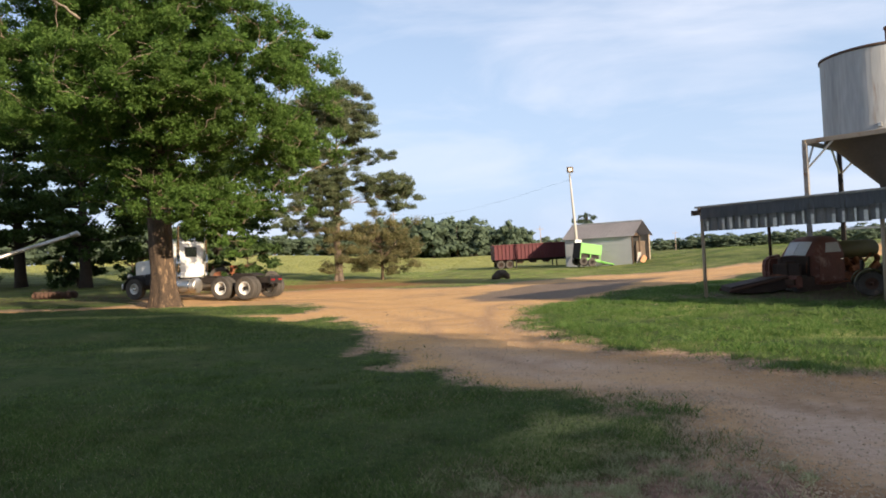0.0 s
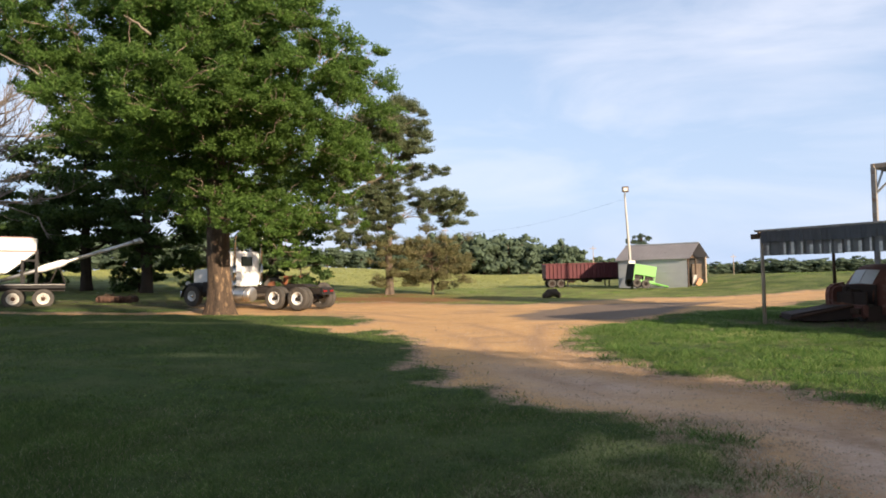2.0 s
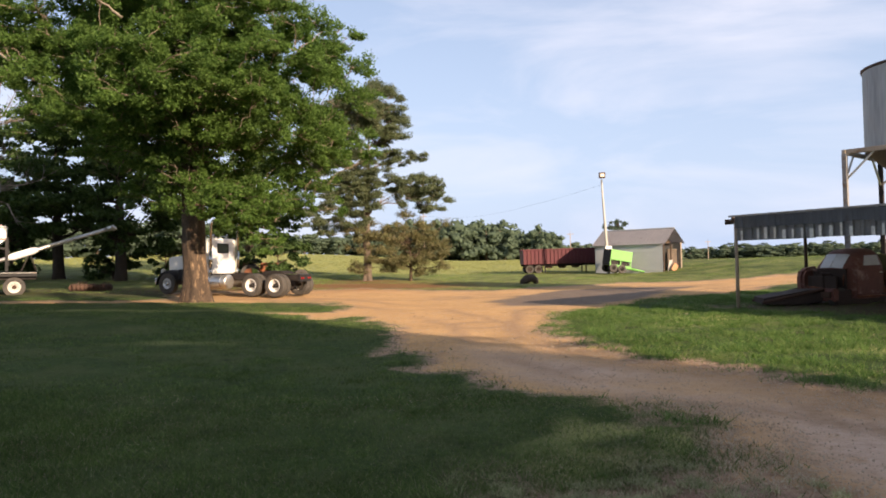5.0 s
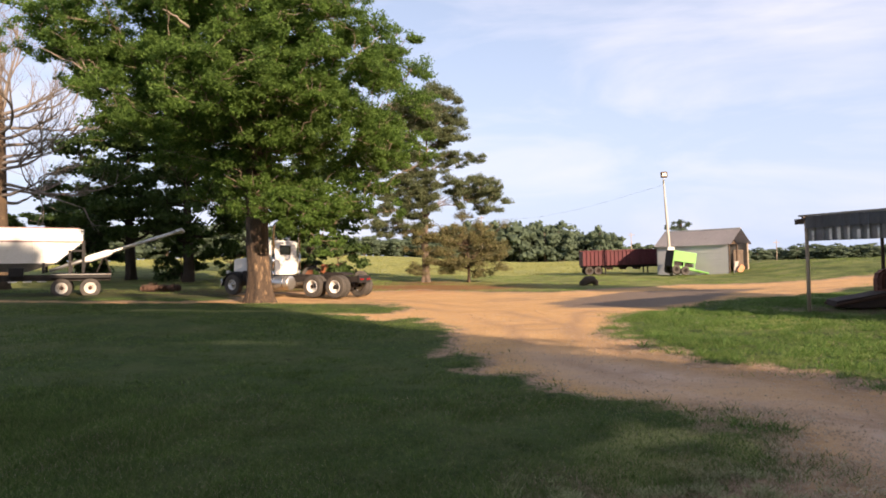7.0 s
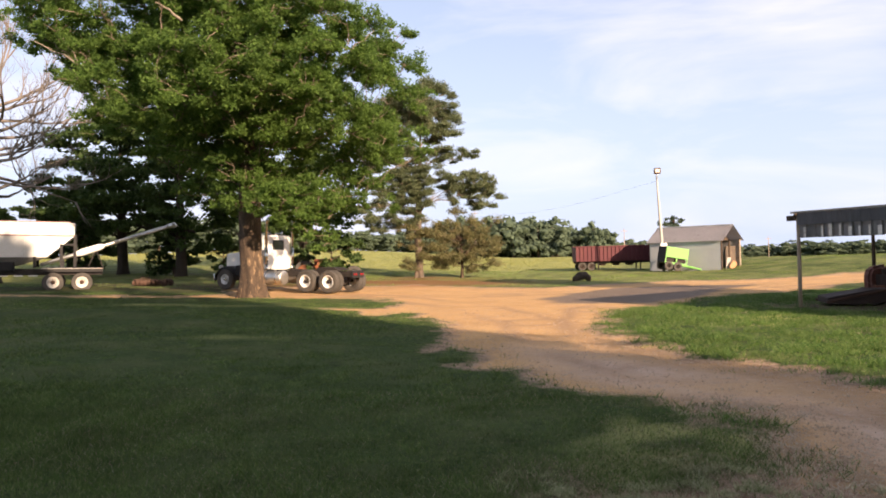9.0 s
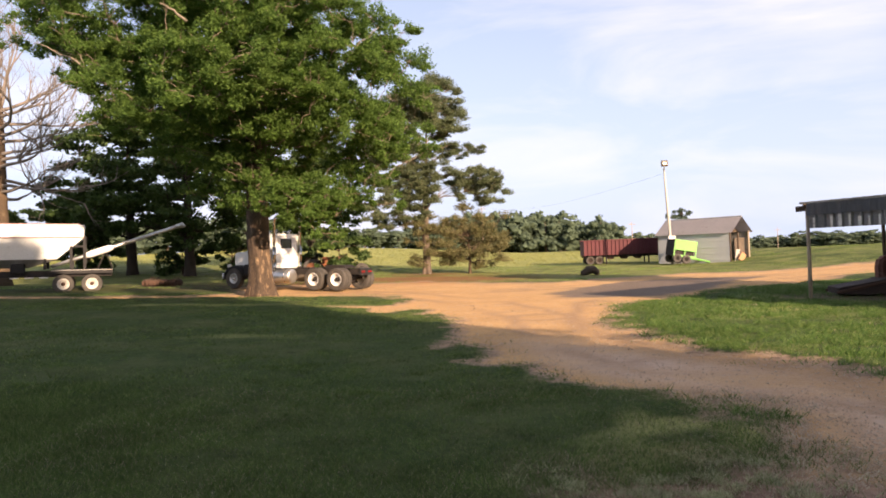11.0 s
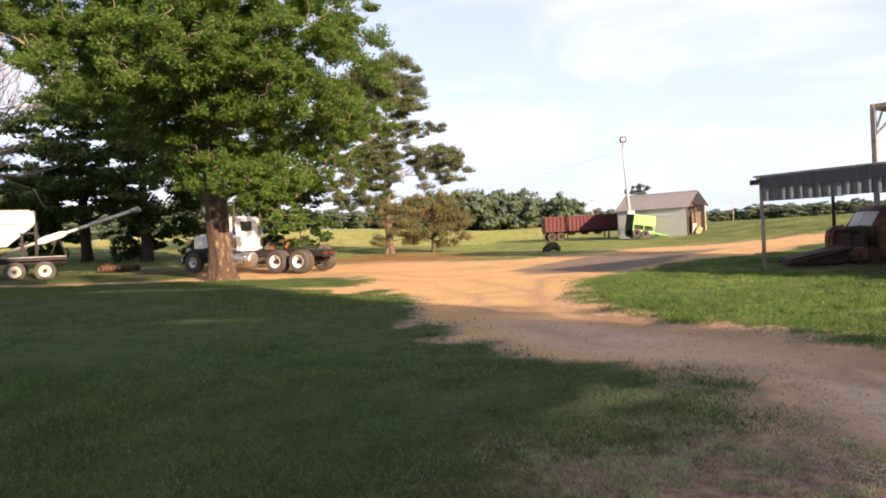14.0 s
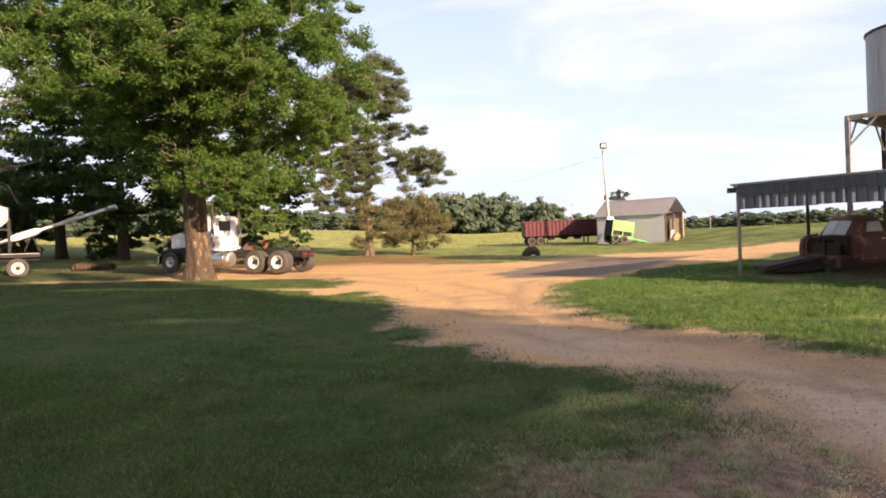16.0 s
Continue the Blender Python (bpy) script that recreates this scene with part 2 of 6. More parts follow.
# distance haze put into the leaf colour of the far wood
LEAF_HAZE = leaf_mat("hazed_wood_leaves", (0.098, 0.135, 0.092), (0.108, 0.147, 0.098), (0.12, 0.16, 0.106), 0.4, 0.0, 0.25, 0.25)
LEAF_FAR = leaf_mat("far_leaves", (0.04, 0.075, 0.022), (0.06, 0.105, 0.028), (0.09, 0.14, 0.045), 0.4)
LEAF_PINE = leaf_mat("pine_needles", (0.11, 0.145, 0.072), (0.15, 0.188, 0.096), (0.215, 0.225, 0.13), 0.55)
LEAF_BUSH = leaf_mat("brown_green_leaves", (0.13, 0.136, 0.056), (0.185, 0.178, 0.078), (0.26, 0.215, 0.112), 0.45)
GRASS = leaf_mat("lawn_blades", (0.05, 0.092, 0.02), (0.086, 0.15, 0.034), (0.225, 0.26, 0.1), 0.45, 0.2, 0.6, 1.3)
GRASS_TALL = leaf_mat("rank_grass", (0.05, 0.115, 0.022), (0.095, 0.18, 0.036), (0.21, 0.27, 0.09), 0.4)
TUFT = leaf_mat("pale_tuft", (0.24, 0.27, 0.13), (0.38, 0.4, 0.215), (0.56, 0.53, 0.35), 0.4, 0.2, 0.5, 2.5)
MEADOW = leaf_mat("meadow_grass", (0.12, 0.2, 0.045), (0.175, 0.255, 0.06), (0.26, 0.31, 0.1), 0.4)
GRASS_DRY = leaf_mat("dry_grass", (0.30, 0.20, 0.14), (0.42, 0.33, 0.23), (0.48, 0.46, 0.32), 0.3)
FIELD = leaf_mat("field_grass", (0.21, 0.235, 0.07), (0.27, 0.28, 0.09), (0.34, 0.33, 0.12), 0.35)
GRAVEL = mat("gravel_stones", (0.38, 0.27, 0.17), (0.52, 0.42, 0.31), 0.9, 0, 5, 40, 0.2)


# ---- mesh helpers ----
def link_mesh(name, bm, material, parent=None, label="", smooth=False):
    me = bpy.data.meshes.new(name)
    bm.to_mesh(me)
    bm.free()
    if smooth:
        me.shade_smooth()
    me.materials.append(material)
    ob = new(name, me)
    if parent:
        ob.parent = parent
    if label:
        ob["label"] = label
    return ob


def part(name, bm, material, parent, label="", smooth=False):
    return link_mesh(name, bm, material, parent, label, smooth)


def thing(name, m, label, category, group="", kind=""):
    ob = new(name)
    ob.empty_display_size = 0.2
    ob.matrix_world = m
    return tagged(ob, label, category, group, kind)


def box(bm, sx, sy, sz, x=0.0, y=0.0, z=0.0, bevel=0.0, turn=None):
    """A box by its size and middle."""
    m = Matrix.Translation((x, y, z)) @ (turn if turn else Matrix()) @ Matrix.Diagonal((sx, sy, sz, 1))
    made = bmesh.ops.create_cube(bm, size=1.0, matrix=m)
    if bevel:
        edges = list({e for v in made["verts"] for e in v.link_edges})
        bmesh.ops.bevel(bm, geom=edges, offset=bevel, segments=2, affect="EDGES", profile=0.6)
    return bm


def ring(c, u, v, r, n):
    return [c + u * (r * math.cos(2 * math.pi * k / n)) + v * (r * math.sin(2 * math.pi * k / n)) for k in range(n)]


def tube(bm, pts, radii, n=10, caps=True):
    """A tapered tube along points."""
    pts = [Vector(p) for p in pts]
    if not hasattr(radii, "__len__"):
        radii = [radii] * len(pts)
    rows, u = [], None
    for i, p in enumerate(pts):
        d = (pts[min(i + 1, len(pts) - 1)] - pts[max(i - 1, 0)]).normalized()
        if u is None:
            u = d.orthogonal().normalized()
        u = (u - d * u.dot(d)).normalized()
        v = d.cross(u)
        rows.append([bm.verts.new(q) for q in ring(p, u, v, radii[i], n)])
    for a, b in zip(rows, rows[1:]):
        for k in range(n):
            bm.faces.new((a[k], a[(k + 1) % n], b[(k + 1) % n], b[k]))
    if caps:
        bm.faces.new(list(reversed(rows[0])))
        bm.faces.new(rows[-1])
    return bm


def lathe(bm, profile, m, n=28):
    """Turns (radius, along) pairs about the local y axis."""
    rows = []
    for r, a in profile:
        rows.append([bm.verts.new(m @ Vector((r * math.cos(2 * math.pi * k / n), a, r * math.sin(2 * math.pi * k / n)))) for k in range(n)])
    for a, b in zip(rows, rows[1:]):
        for k in range(n):
            bm.faces.new((a[k], b[k], b[(k + 1) % n], a[(k + 1) % n]))
    return bm


def prism(bm, outline, y0, y1):
    """Extrudes an outline of (x, z) from y0 to y1."""
    a = [bm.verts.new((x, y0, z)) for x, z in outline]
    b = [bm.verts.new((x, y1, z)) for x, z in outline]
    bm.faces.new(a)
    bm.faces.new(list(reversed(b)))
    n = len(a)
    for k in range(n):
        bm.faces.new((a[(k + 1) % n], a[k], b[k], b[(k + 1) % n]))
    return bm


def B():
    return bmesh.new()


def raw_mesh(name, verts, faces, material, parent=None, label="", smooth=False):
    me = bpy.data.meshes.new(name)
    me.from_pydata(verts, [], faces)
    me.materials.append(material)
    if smooth:
        me.shade_smooth()
    ob = new(name, me)
    if parent:
        ob.parent = parent
    if label:
        ob["label"] = label
    return ob


# ---- the lie of the land ----
def ease(a, b, x):
    t = np.clip((np.asarray(x, float) - a) / (b - a), 0.0, 1.0)
    return t * t * (3 - 2 * t)


def land(x, y):
    """Height of the ground: it climbs gently to the left, over the far field and over the bank behind the road."""
    x, y = np.asarray(x, float), np.asarray(y, float)
    z = np.minimum(0.03 * np.maximum(0.0, -x - 2.0) * ease(0, 12, y), 1.2)
    z = z + np.clip(y - 40, 0, 80) * (0.012 + 0.02 * ease(5, -40, x)) * (1 - ease(15, 24, x))
    return z + 1.02 * ease(34, 58, y) * ease(12, 24, x) - 1.4 * ease(60, 100, y) * ease(15, 26, x)


def gz(x, y):
    return float(land(x, y))


def stand(x, y, yaw=0.0, lift=0.0):
    """A pose on the ground, leaning with it."""
    e = 1.0
    n = Vector((gz(x - e, y) - gz(x + e, y), gz(x, y - e) - gz(x, y + e), 2 * e)).normalized()
    tilt = Vector((0, 0, 1)).rotation_difference(n).to_matrix().to_4x4()
    return Matrix.Translation((x, y, gz(x, y) + lift)) @ tilt @ pose(0, 0, 0, 0, 0, yaw)


# the bare drive: a junction of the near road, the way past the shelter and the way under the oak
DRIVE = [(4.7, 8.75), (3.75, 10.45), (2.95, 11.8), (2.1, 13.6), (1.65, 15.8), (1.95, 17.6), (2.7, 21.3), (4.5, 23.5), (8.0, 28.0), (10.7, 29.6),
         (15.6, 35.2), (22.0, 39.5), (40.0, 50.0), (40.0, 56.0), (20.0, 43.3), (14.8, 41.2), (8.5, 41.0), (5.0, 39.4), (0.9, 36.8),
         (-2.5, 38.2), (-6.3, 40.4), (-11.0, 37.5), (-15.5, 35.0), (-13.5, 31.5), (-12.5, 29.3), (-19.0, 28.0), (-60.0, 29.8),
         (-60.0, 28.6), (-18.5, 26.9), (-14.0, 27.2), (-11.3, 27.5), (-6.2, 28.2), (-4.0, 25.2), (-4.0, 23.6), (-5.6, 22.6), (-5.4, 21.9), (-3.3, 20.8), (-2.0, 18.4), (-1.4, 16.0), (-1.3, 13.8),
         (-0.25, 10.8), (0.6, 9.25), (1.35, 8.6), (2.0, 8.1), (2.3, 7.4), (2.1, 6.6), (2.05, 5.6), (2.2, 4.8), (3.6, 2.2), (12.0, -3.0), (60.0, -30.0), (60.0, -20.0), (14.0, 3.6)]


def edge_distance(px, py, poly):
    """Signed distance to an outline, above zero inside it."""
    px, py = np.asarray(px, float), np.asarray(py, float)
    best, inside = np.full(px.shape, 1e9), np.zeros(px.shape, bool)
    for (ax, ay), (bx, by) in zip(poly, poly[1:] + poly[:1]):
        ex, ey = bx - ax, by - ay
        t = np.clip(((px - ax) * ex + (py - ay) * ey) / (ex * ex + ey * ey), 0, 1)
        best = np.minimum(best, np.hypot(px - ax - t * ex, py - ay - t * ey))
        cross = (ay > py) != (by > py)
        with np.errstate(divide="ignore", invalid="ignore"):
            xi = ax + (py - ay) * ex / (ey if ey else 1e-9)
        inside ^= cross & (px < xi)
    return np.where(inside, best, -best)


def spread(lo, hi, step, end_lo, end_hi, grow=1.22):
    """Grid lines: even between lo and hi, ever wider outside."""
    core = list(np.arange(lo, hi + 1e-6, step))
    s = step
    while core[-1] < end_hi:
        s *= grow
        core.append(core[-1] + s)
    s = step
    while core[0] > end_lo:
        s *= grow
        core.insert(0, core[0] - s)
    return np.array(core)


def smooth_noise(x, y, seed, scale):
    """Cheap value noise on a lattice, between 0 and 1."""
    r = np.random.RandomState(seed).rand(256, 256)
    u, v = np.asarray(x, float) / scale, np.asarray(y, float) / scale
    i, j = np.floor(u).astype(int), np.floor(v).astype(int)
    a, b = u - i, v - j
    a, b = a * a * (3 - 2 * a), b * b * (3 - 2 * b)
    g00, g10, g01, g11 = r[i % 256, j % 256], r[(i + 1) % 256, j % 256], r[i % 256, (j + 1) % 256], r[(i + 1) % 256, (j + 1) % 256]
    return (g00 * (1 - a) + g10 * a) * (1 - b) + (g01 * (1 - a) + g11 * a) * b


def bareness(x, y):
    """How bare the ground is: 0.5 at the ragged edge of the drive."""
    d = edge_distance(x, y, DRIVE)
    x, y = np.asarray(x, float), np.asarray(y, float)
    patchy = np.exp(-((x + 5.5) ** 2 / 14 + (y - 23.0) ** 2 / 11)) + 0.45 * np.exp(-((x + 0.8) ** 2 / 2.5 + (y - 12.5) ** 2 / 9))
    d = d + 3.0 * patchy * (smooth_noise(x, y, 8, 0.9) - 0.45) + 0.8 * (smooth_noise(x, y, 3, 1.3) - 0.5) + 0.75 * (smooth_noise(x, y, 4, 0.45) - 0.5) + 0.3 * (smooth_noise(x, y, 5, 0.24) - 0.5)
    return np.clip(0.5 + d / 1.5, 0, 1)


def dryness(x, y):
    """Dry, straw-coloured growth: the far field and worn spots of the lawn."""
    x, y = np.asarray(x, float), np.asarray(y, float)
    field = ease(52, 66, y) * (1 - ease(6, 16, x)) * 0.68 + 0.45 * ease(60, 90, y) * ease(6, 16, x)
    near = 0.35 * np.exp(-((x - 1.5) ** 2 / 2.2 + (y - 4.6) ** 2 / 1.2)) + 0.5 * np.exp(-((x - 1.2) ** 2 / 2 + (y - 6.8) ** 2 / 3)) * ease(0.35, 0.6, smooth_noise(x, y, 35, 0.5)) + 0.55 * np.exp(-((x - 1.6) ** 2 / 0.5 + (y - 7.0) ** 2 / 0.3))
    worn = 0.5 * np.exp(-((x + 4.5) ** 2 / 6 + (y - 22.0) ** 2 / 2.0)) + 0.6 * np.exp(-((x + 12) ** 2 / 30 + (y - 23.2) ** 2 / 0.8)) + 0.4 * np.exp(-((x + 6) ** 2 / 20 + (y - 14.5) ** 2 / 0.9))
    rough = (0.5 - 0.08 * ease(8, 16, x)) * ease(33, 40, y) + (0.2 + 1.1 * np.clip(smooth_noise(x, y, 33, 1.7) - 0.55, 0, 1)) * ease(2.5, 4.0, x) * (1 - ease(30, 36, y))
    strip = 0.6 * np.exp(-((x - 6.2) ** 2 / 3.0 + (y - 18.6) ** 2 / 0.9))
    return np.clip(np.maximum(field, rough) + near + worn + strip, 0, 1)


def redness(x, y):
    x, y = np.asarray(x, float), np.asarray(y, float)
    return np.clip(1.5 * np.exp(-((x + 6) ** 2 / 34 + (y - 43.0) ** 2 / 9)) + 0.8 * np.exp(-((x + 7) ** 2 / 10 + (y - 49) ** 2 / 4)) + 0.8 * np.exp(-((x + 14) ** 2 / 20 + (y - 38) ** 2 / 6)), 0, 1)


# the shelter's front line, which the ground under it follows too
S0, S1 = Vector((7.86, 21.1, 0)), Vector((10.6, 16.8, 0))
SU = (S1 - S0).normalized()
SV = Vector((-SU.y, SU.x, 0))
SL = (S1 - S0).length


def shaded_earth(x, y):
    """Dark bare earth under the shelter roof with its shade painted in, and painted shade under the trees."""
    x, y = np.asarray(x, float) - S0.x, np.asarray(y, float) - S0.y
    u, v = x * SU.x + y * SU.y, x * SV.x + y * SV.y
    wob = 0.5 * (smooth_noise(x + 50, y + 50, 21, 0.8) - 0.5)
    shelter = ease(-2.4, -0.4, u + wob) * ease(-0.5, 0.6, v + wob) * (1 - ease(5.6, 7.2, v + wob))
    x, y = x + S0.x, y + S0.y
    canopy_shade = 0.62 * np.exp(-(((x + 19.5) / 7.0) ** 4 + ((y - 35.6) / 4.2) ** 4)) * np.clip(0.4 + 1.2 * smooth_noise(x + 40, y, 24, 1.6), 0, 1)
    return np.maximum(shelter, canopy_shade)


def scuffed(x, y):
    """Dark churned soil at the near edge of the road."""
    x, y = np.asarray(x, float), np.asarray(y, float)
    d = (x - 2.35) ** 2 / 0.42 + (y - 4.65 + 0.5 * (x - 2.35)) ** 2 / 0.3
    return np.clip(1.3 * np.exp(-d) * np.clip(0.5 + 1.4 * smooth_noise(x + 90, y + 90, 22, 0.28), 0, 1), 0, 1)


def thatchy(x, y):
    """Brown dead thatch in the near lawn."""
    x, y = np.asarray(x, float), np.asarray(y, float)
    w = 0.8 * (smooth_noise(x, y, 41, 0.7) - 0.5) + 0.5 * (smooth_noise(x, y, 42, 0.25) - 0.5)
    return np.clip(1.25 * np.exp(-((x - 1.6) ** 2 / 1.9 + (y - 4.4) ** 2 / 0.9)) + w * np.exp(-((x - 1.6) ** 2 / 5 + (y - 4.8) ** 2 / 3)), 0, 1)


def road_grey(x, y):
    """Greyer gravel on the near road, with the cool grey of tree shade put into its colour."""
    x, y = np.asarray(x, float), np.asarray(y, float)
    w = y + 0.45 * x + 1.6 * (smooth_noise(x, y, 17, 1.7) - 0.5)
    return 0.8 * (1 - ease(10.5, 15.0, w)) * ease(0.1, 1.3, edge_distance(x, y, DRIVE)) * np.clip(0.25 + 1.3 * smooth_noise(x + y, y * 0.35 - x * 0.2, 23, 0.9), 0, 1)


# outline of the shadow painted on the lane
LANE_SHADOW = [(0.5, 27.9), (1.66, 30.7), (3.1, 33.5), (4.7, 35.6), (7.7, 36.5), (11.5, 36.2), (9.1, 33.2), (7.5, 29.5), (6.2, 27.2), (4.3, 25.0), (2.9, 25.0), (1.4, 25.7)]


def shadowed_lane(x, y):
    """The shadow lying where the lane leaves for the shelter, painted as darker ground."""
    x, y = np.asarray(x, float), np.asarray(y, float)
    return ease(-0.35, 0.35, edge_distance(x, y, LANE_SHADOW) + 0.5 * (smooth_noise(x, y, 19, 0.9) - 0.5))


def wheel_tracks(x, y):
    """Darker lines pressed into the drive by wheels."""
    x, y = np.asarray(x, float), np.asarray(y, float)
    out = np.zeros(x.shape)
    for path in ([(14, 0.2), (8.0, 4.6), (4.4, 7.7), (2.2, 10.6), (0.9, 14), (0.2, 18.5), (-1.6, 24), (-6, 30), (-12, 32.5)], [(14, 1.2), (8.5, 5.2), (4.9, 8.0), (3.0, 11.5), (1.6, 17), (2.2, 22.5), (5.5, 27.5), (12, 33), (22, 40.5)],
                 [(-14, 28.6), (-8, 29.8), (-1, 31.5), (5, 33.5), (12, 37), (22, 41.3)]):
        for (ax, ay), (bx, by) in zip(path, path[1:]):
            ex, ey = bx - ax, by - ay
            t = np.clip(((x - ax) * ex + (y - ay) * ey) / (ex * ex + ey * ey), 0, 1)
            d = np.hypot(x - ax - t * ex, y - ay - t * ey) + 0.25 * (smooth_noise(x, y, 51, 1.1) - 0.5)
            out = np.maximum(out, np.exp(-((d - 0.8) / 0.2) ** 2))
    out = out * np.clip(2.2 * smooth_noise(x, y, 52, 2.3) - 0.3, 0, 1)
    # dark churned dirt beside the verge
    side = ease(8.2, 9.2, x + 0.55 * y) * (1 - ease(13.5, 17, y)) * ease(3, 6, y)
    rim = np.exp(-((edge_distance(x, y, DRIVE) - 0.65 + 0.5 * (smooth_noise(x, y, 53, 0.8) - 0.5)) / 0.55) ** 2)
    return np.maximum(out, side * rim * np.clip(0.5 + 0.9 * smooth_noise(x, y, 54, 0.5), 0, 1))


gx = spread(-26.0, 24.0, 0.22, -2600, 2600)
gy = spread(1.0, 46.0, 0.22, -2600, 2600)
GX, GY = np.meshgrid(gx, gy)
fx, fy = GX.ravel(), GY.ravel()
fz = land(fx, fy)
bare = bareness(fx, fy)
near_mask = (np.abs(fx) < 40) & (fy > -10) & (fy < 70)
fz = fz + np.where(near_mask, 0.05 * (smooth_noise(fx, fy, 11, 2.2) - 0.5) * (1 - 0.6 * bare) + 0.02 * (smooth_noise(fx, fy, 12, 0.6) - 0.5) - 0.05 * ease(0.3, 0.7, bare), 0)
nx, ny = len(gx), len(gy)
idx = np.arange(nx * ny).reshape(ny, nx)
quads = np.stack([idx[:-1, :-1], idx[:-1, 1:], idx[1:, 1:], idx[1:, :-1]], -1).reshape(-1, 4)
ground_me = bpy.data.meshes.new("ground")
ground_me.from_pydata(np.stack([fx, fy, fz], 1).tolist(), [], quads.tolist())
ground_me.shade_smooth()
# the value called metal holds the painted lane shadow
for key, values in (("bare", bare), ("dry", dryness(fx, fy)), ("red", redness(fx, fy)), ("earth_shade", shaded_earth(fx, fy)), ("scuff", scuffed(fx, fy)), ("metal", shadowed_lane(fx, fy)), ("grey", road_grey(fx, fy)), ("thatch", thatchy(fx, fy)), ("track", wheel_tracks(fx, fy))):
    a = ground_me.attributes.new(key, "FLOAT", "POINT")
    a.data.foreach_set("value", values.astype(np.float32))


def ground_material():
    m = bpy.data.materials.new("yard_ground")
    m.use_nodes = True
    nt = m.node_tree
    b = nt.nodes["Principled BSDF"]
    b.inputs["Roughness"].default_value = 0.95
    b.inputs["Specular IOR Level"].default_value = 0.1
    tc = nt.nodes.new("ShaderNodeTexCoord")

    def noise_node(scale, detail=5.0, rough=0.6, stretch=None):
        n = nt.nodes.new("ShaderNodeTexNoise")
        n.inputs["Scale"].default_value, n.inputs["Detail"].default_value, n.inputs["Roughness"].default_value = scale, detail, rough
        src = tc.outputs["Object"]
        if stretch:
            mp = nt.nodes.new("ShaderNodeMapping")
            mp.inputs["Scale"].default_value = stretch
            mp.inputs["Rotation"].default_value = (0, 0, radians(28))
            nt.links.new(src, mp.inputs["Vector"])
            src = mp.outputs["Vector"]
        nt.links.new(src, n.inputs["Vector"])
        return n.outputs["Fac"]

    def attr(key):
        n = nt.nodes.new("ShaderNodeAttribute")
        n.attribute_name = key
        return n.outputs["Fac"]

    def ramp(src, lo, hi):
        r = nt.nodes.new("ShaderNodeMapRange")
        r.inputs["From Min"].default_value, r.inputs["From Max"].default_value = lo, hi
        nt.links.new(src, r.inputs["Value"])
        return r.outputs["Result"]

    def math_node(op, a, bb):
        n = nt.nodes.new("ShaderNodeMath")
        n.operation = op
        for k, v in enumerate((a, bb)):
            if isinstance(v, (int, float)):
                n.inputs[k].default_value = v
            else:
                nt.links.new(v, n.inputs[k])
        return n.outputs[0]

    def mixed(fac, a, bb):
        n = nt.nodes.new("ShaderNodeMixRGB")
        for k, v in (("Fac", fac), ("Color1", a), ("Color2", bb)):
            if isinstance(v, tuple):
                n.inputs[k].default_value = (*v, 1)
            elif isinstance(v, float):
                n.inputs[k].default_value = v
            else:
                nt.links.new(v, n.inputs[k])
        return n.outputs["Color"]

    patch, fine, stones = noise_node(0.5), noise_node(9.0), noise_node(55.0, 3.0)
    tracks = noise_node(1.0, 5.0, 0.6, (0.5, 1.8, 1.0))
    soil = mixed(ramp(patch, 0.35, 0.65), (0.585, 0.35, 0.155), (0.48, 0.285, 0.125))
    soil = mixed(ramp(tracks, 0.52, 0.8), soil, (0.40, 0.265, 0.16))
    soil = mixed(ramp(stones, 0.55, 0.72), soil, (0.62, 0.47, 0.31))
    soil = mixed(ramp(fine, 0.56, 0.72), soil, (0.30, 0.19, 0.11))
    greyed = mixed(ramp(fine, 0.35, 0.65), (0.5, 0.365, 0.285), (0.64, 0.475, 0.375))
    greyed = mixed(ramp(stones, 0.58, 0.7), greyed, (0.62, 0.44, 0.28))
    greyed = mixed(ramp(noise_node(1.6, 6.0, 0.65), 0.55, 0.75), greyed, (0.56, 0.35, 0.19))
    pebbles = noise_node(26.0, 2.0, 0.5)
    greyed = mixed(ramp(pebbles, 0.66, 0.76), greyed, (0.24, 0.165, 0.125))
    greyed = mixed(ramp(pebbles, 0.36, 0.30), greyed, (0.62, 0.50, 0.40))
    soil = mixed(attr("grey"), soil, greyed)
    soil = mixed(math_node("MULTIPLY", attr("track"), 0.85), soil, mixed(ramp(fine, 0.35, 0.65), (0.30, 0.185, 0.105), (0.40, 0.26, 0.16)))
    # lane shadow painted into the soil colour
    soil = mixed(math_node("MULTIPLY", attr("metal"), 0.95), soil, mixed(ramp(fine, 0.35, 0.65), (0.15, 0.115, 0.092), (0.21, 0.165, 0.13)))
    soil = mixed(attr("red"), soil, (0.26, 0.105, 0.05))
    sward = mixed(ramp(fine, 0.35, 0.65), (0.034, 0.058, 0.017), (0.062, 0.092, 0.028))
    sward = mixed(ramp(patch, 0.45, 0.7), sward, (0.095, 0.108, 0.042))
    sward = mixed(ramp(noise_node(2.4, 5.0, 0.65), 0.55, 0.75), sward, (0.028, 0.04, 0.014))
    straw = mixed(ramp(fine, 0.35, 0.65), (0.25, 0.265, 0.085), (0.35, 0.345, 0.125))
    dry = math_node("ADD", attr("dry"), math_node("MULTIPLY", math_node("SUBTRACT", patch, 0.5), 0.7))
    sward = mixed(ramp(dry, 0.3, 0.75), sward, straw)
    sward = mixed(math_node("MULTIPLY", attr("red"), 0.8), sward, (0.24, 0.105, 0.05))
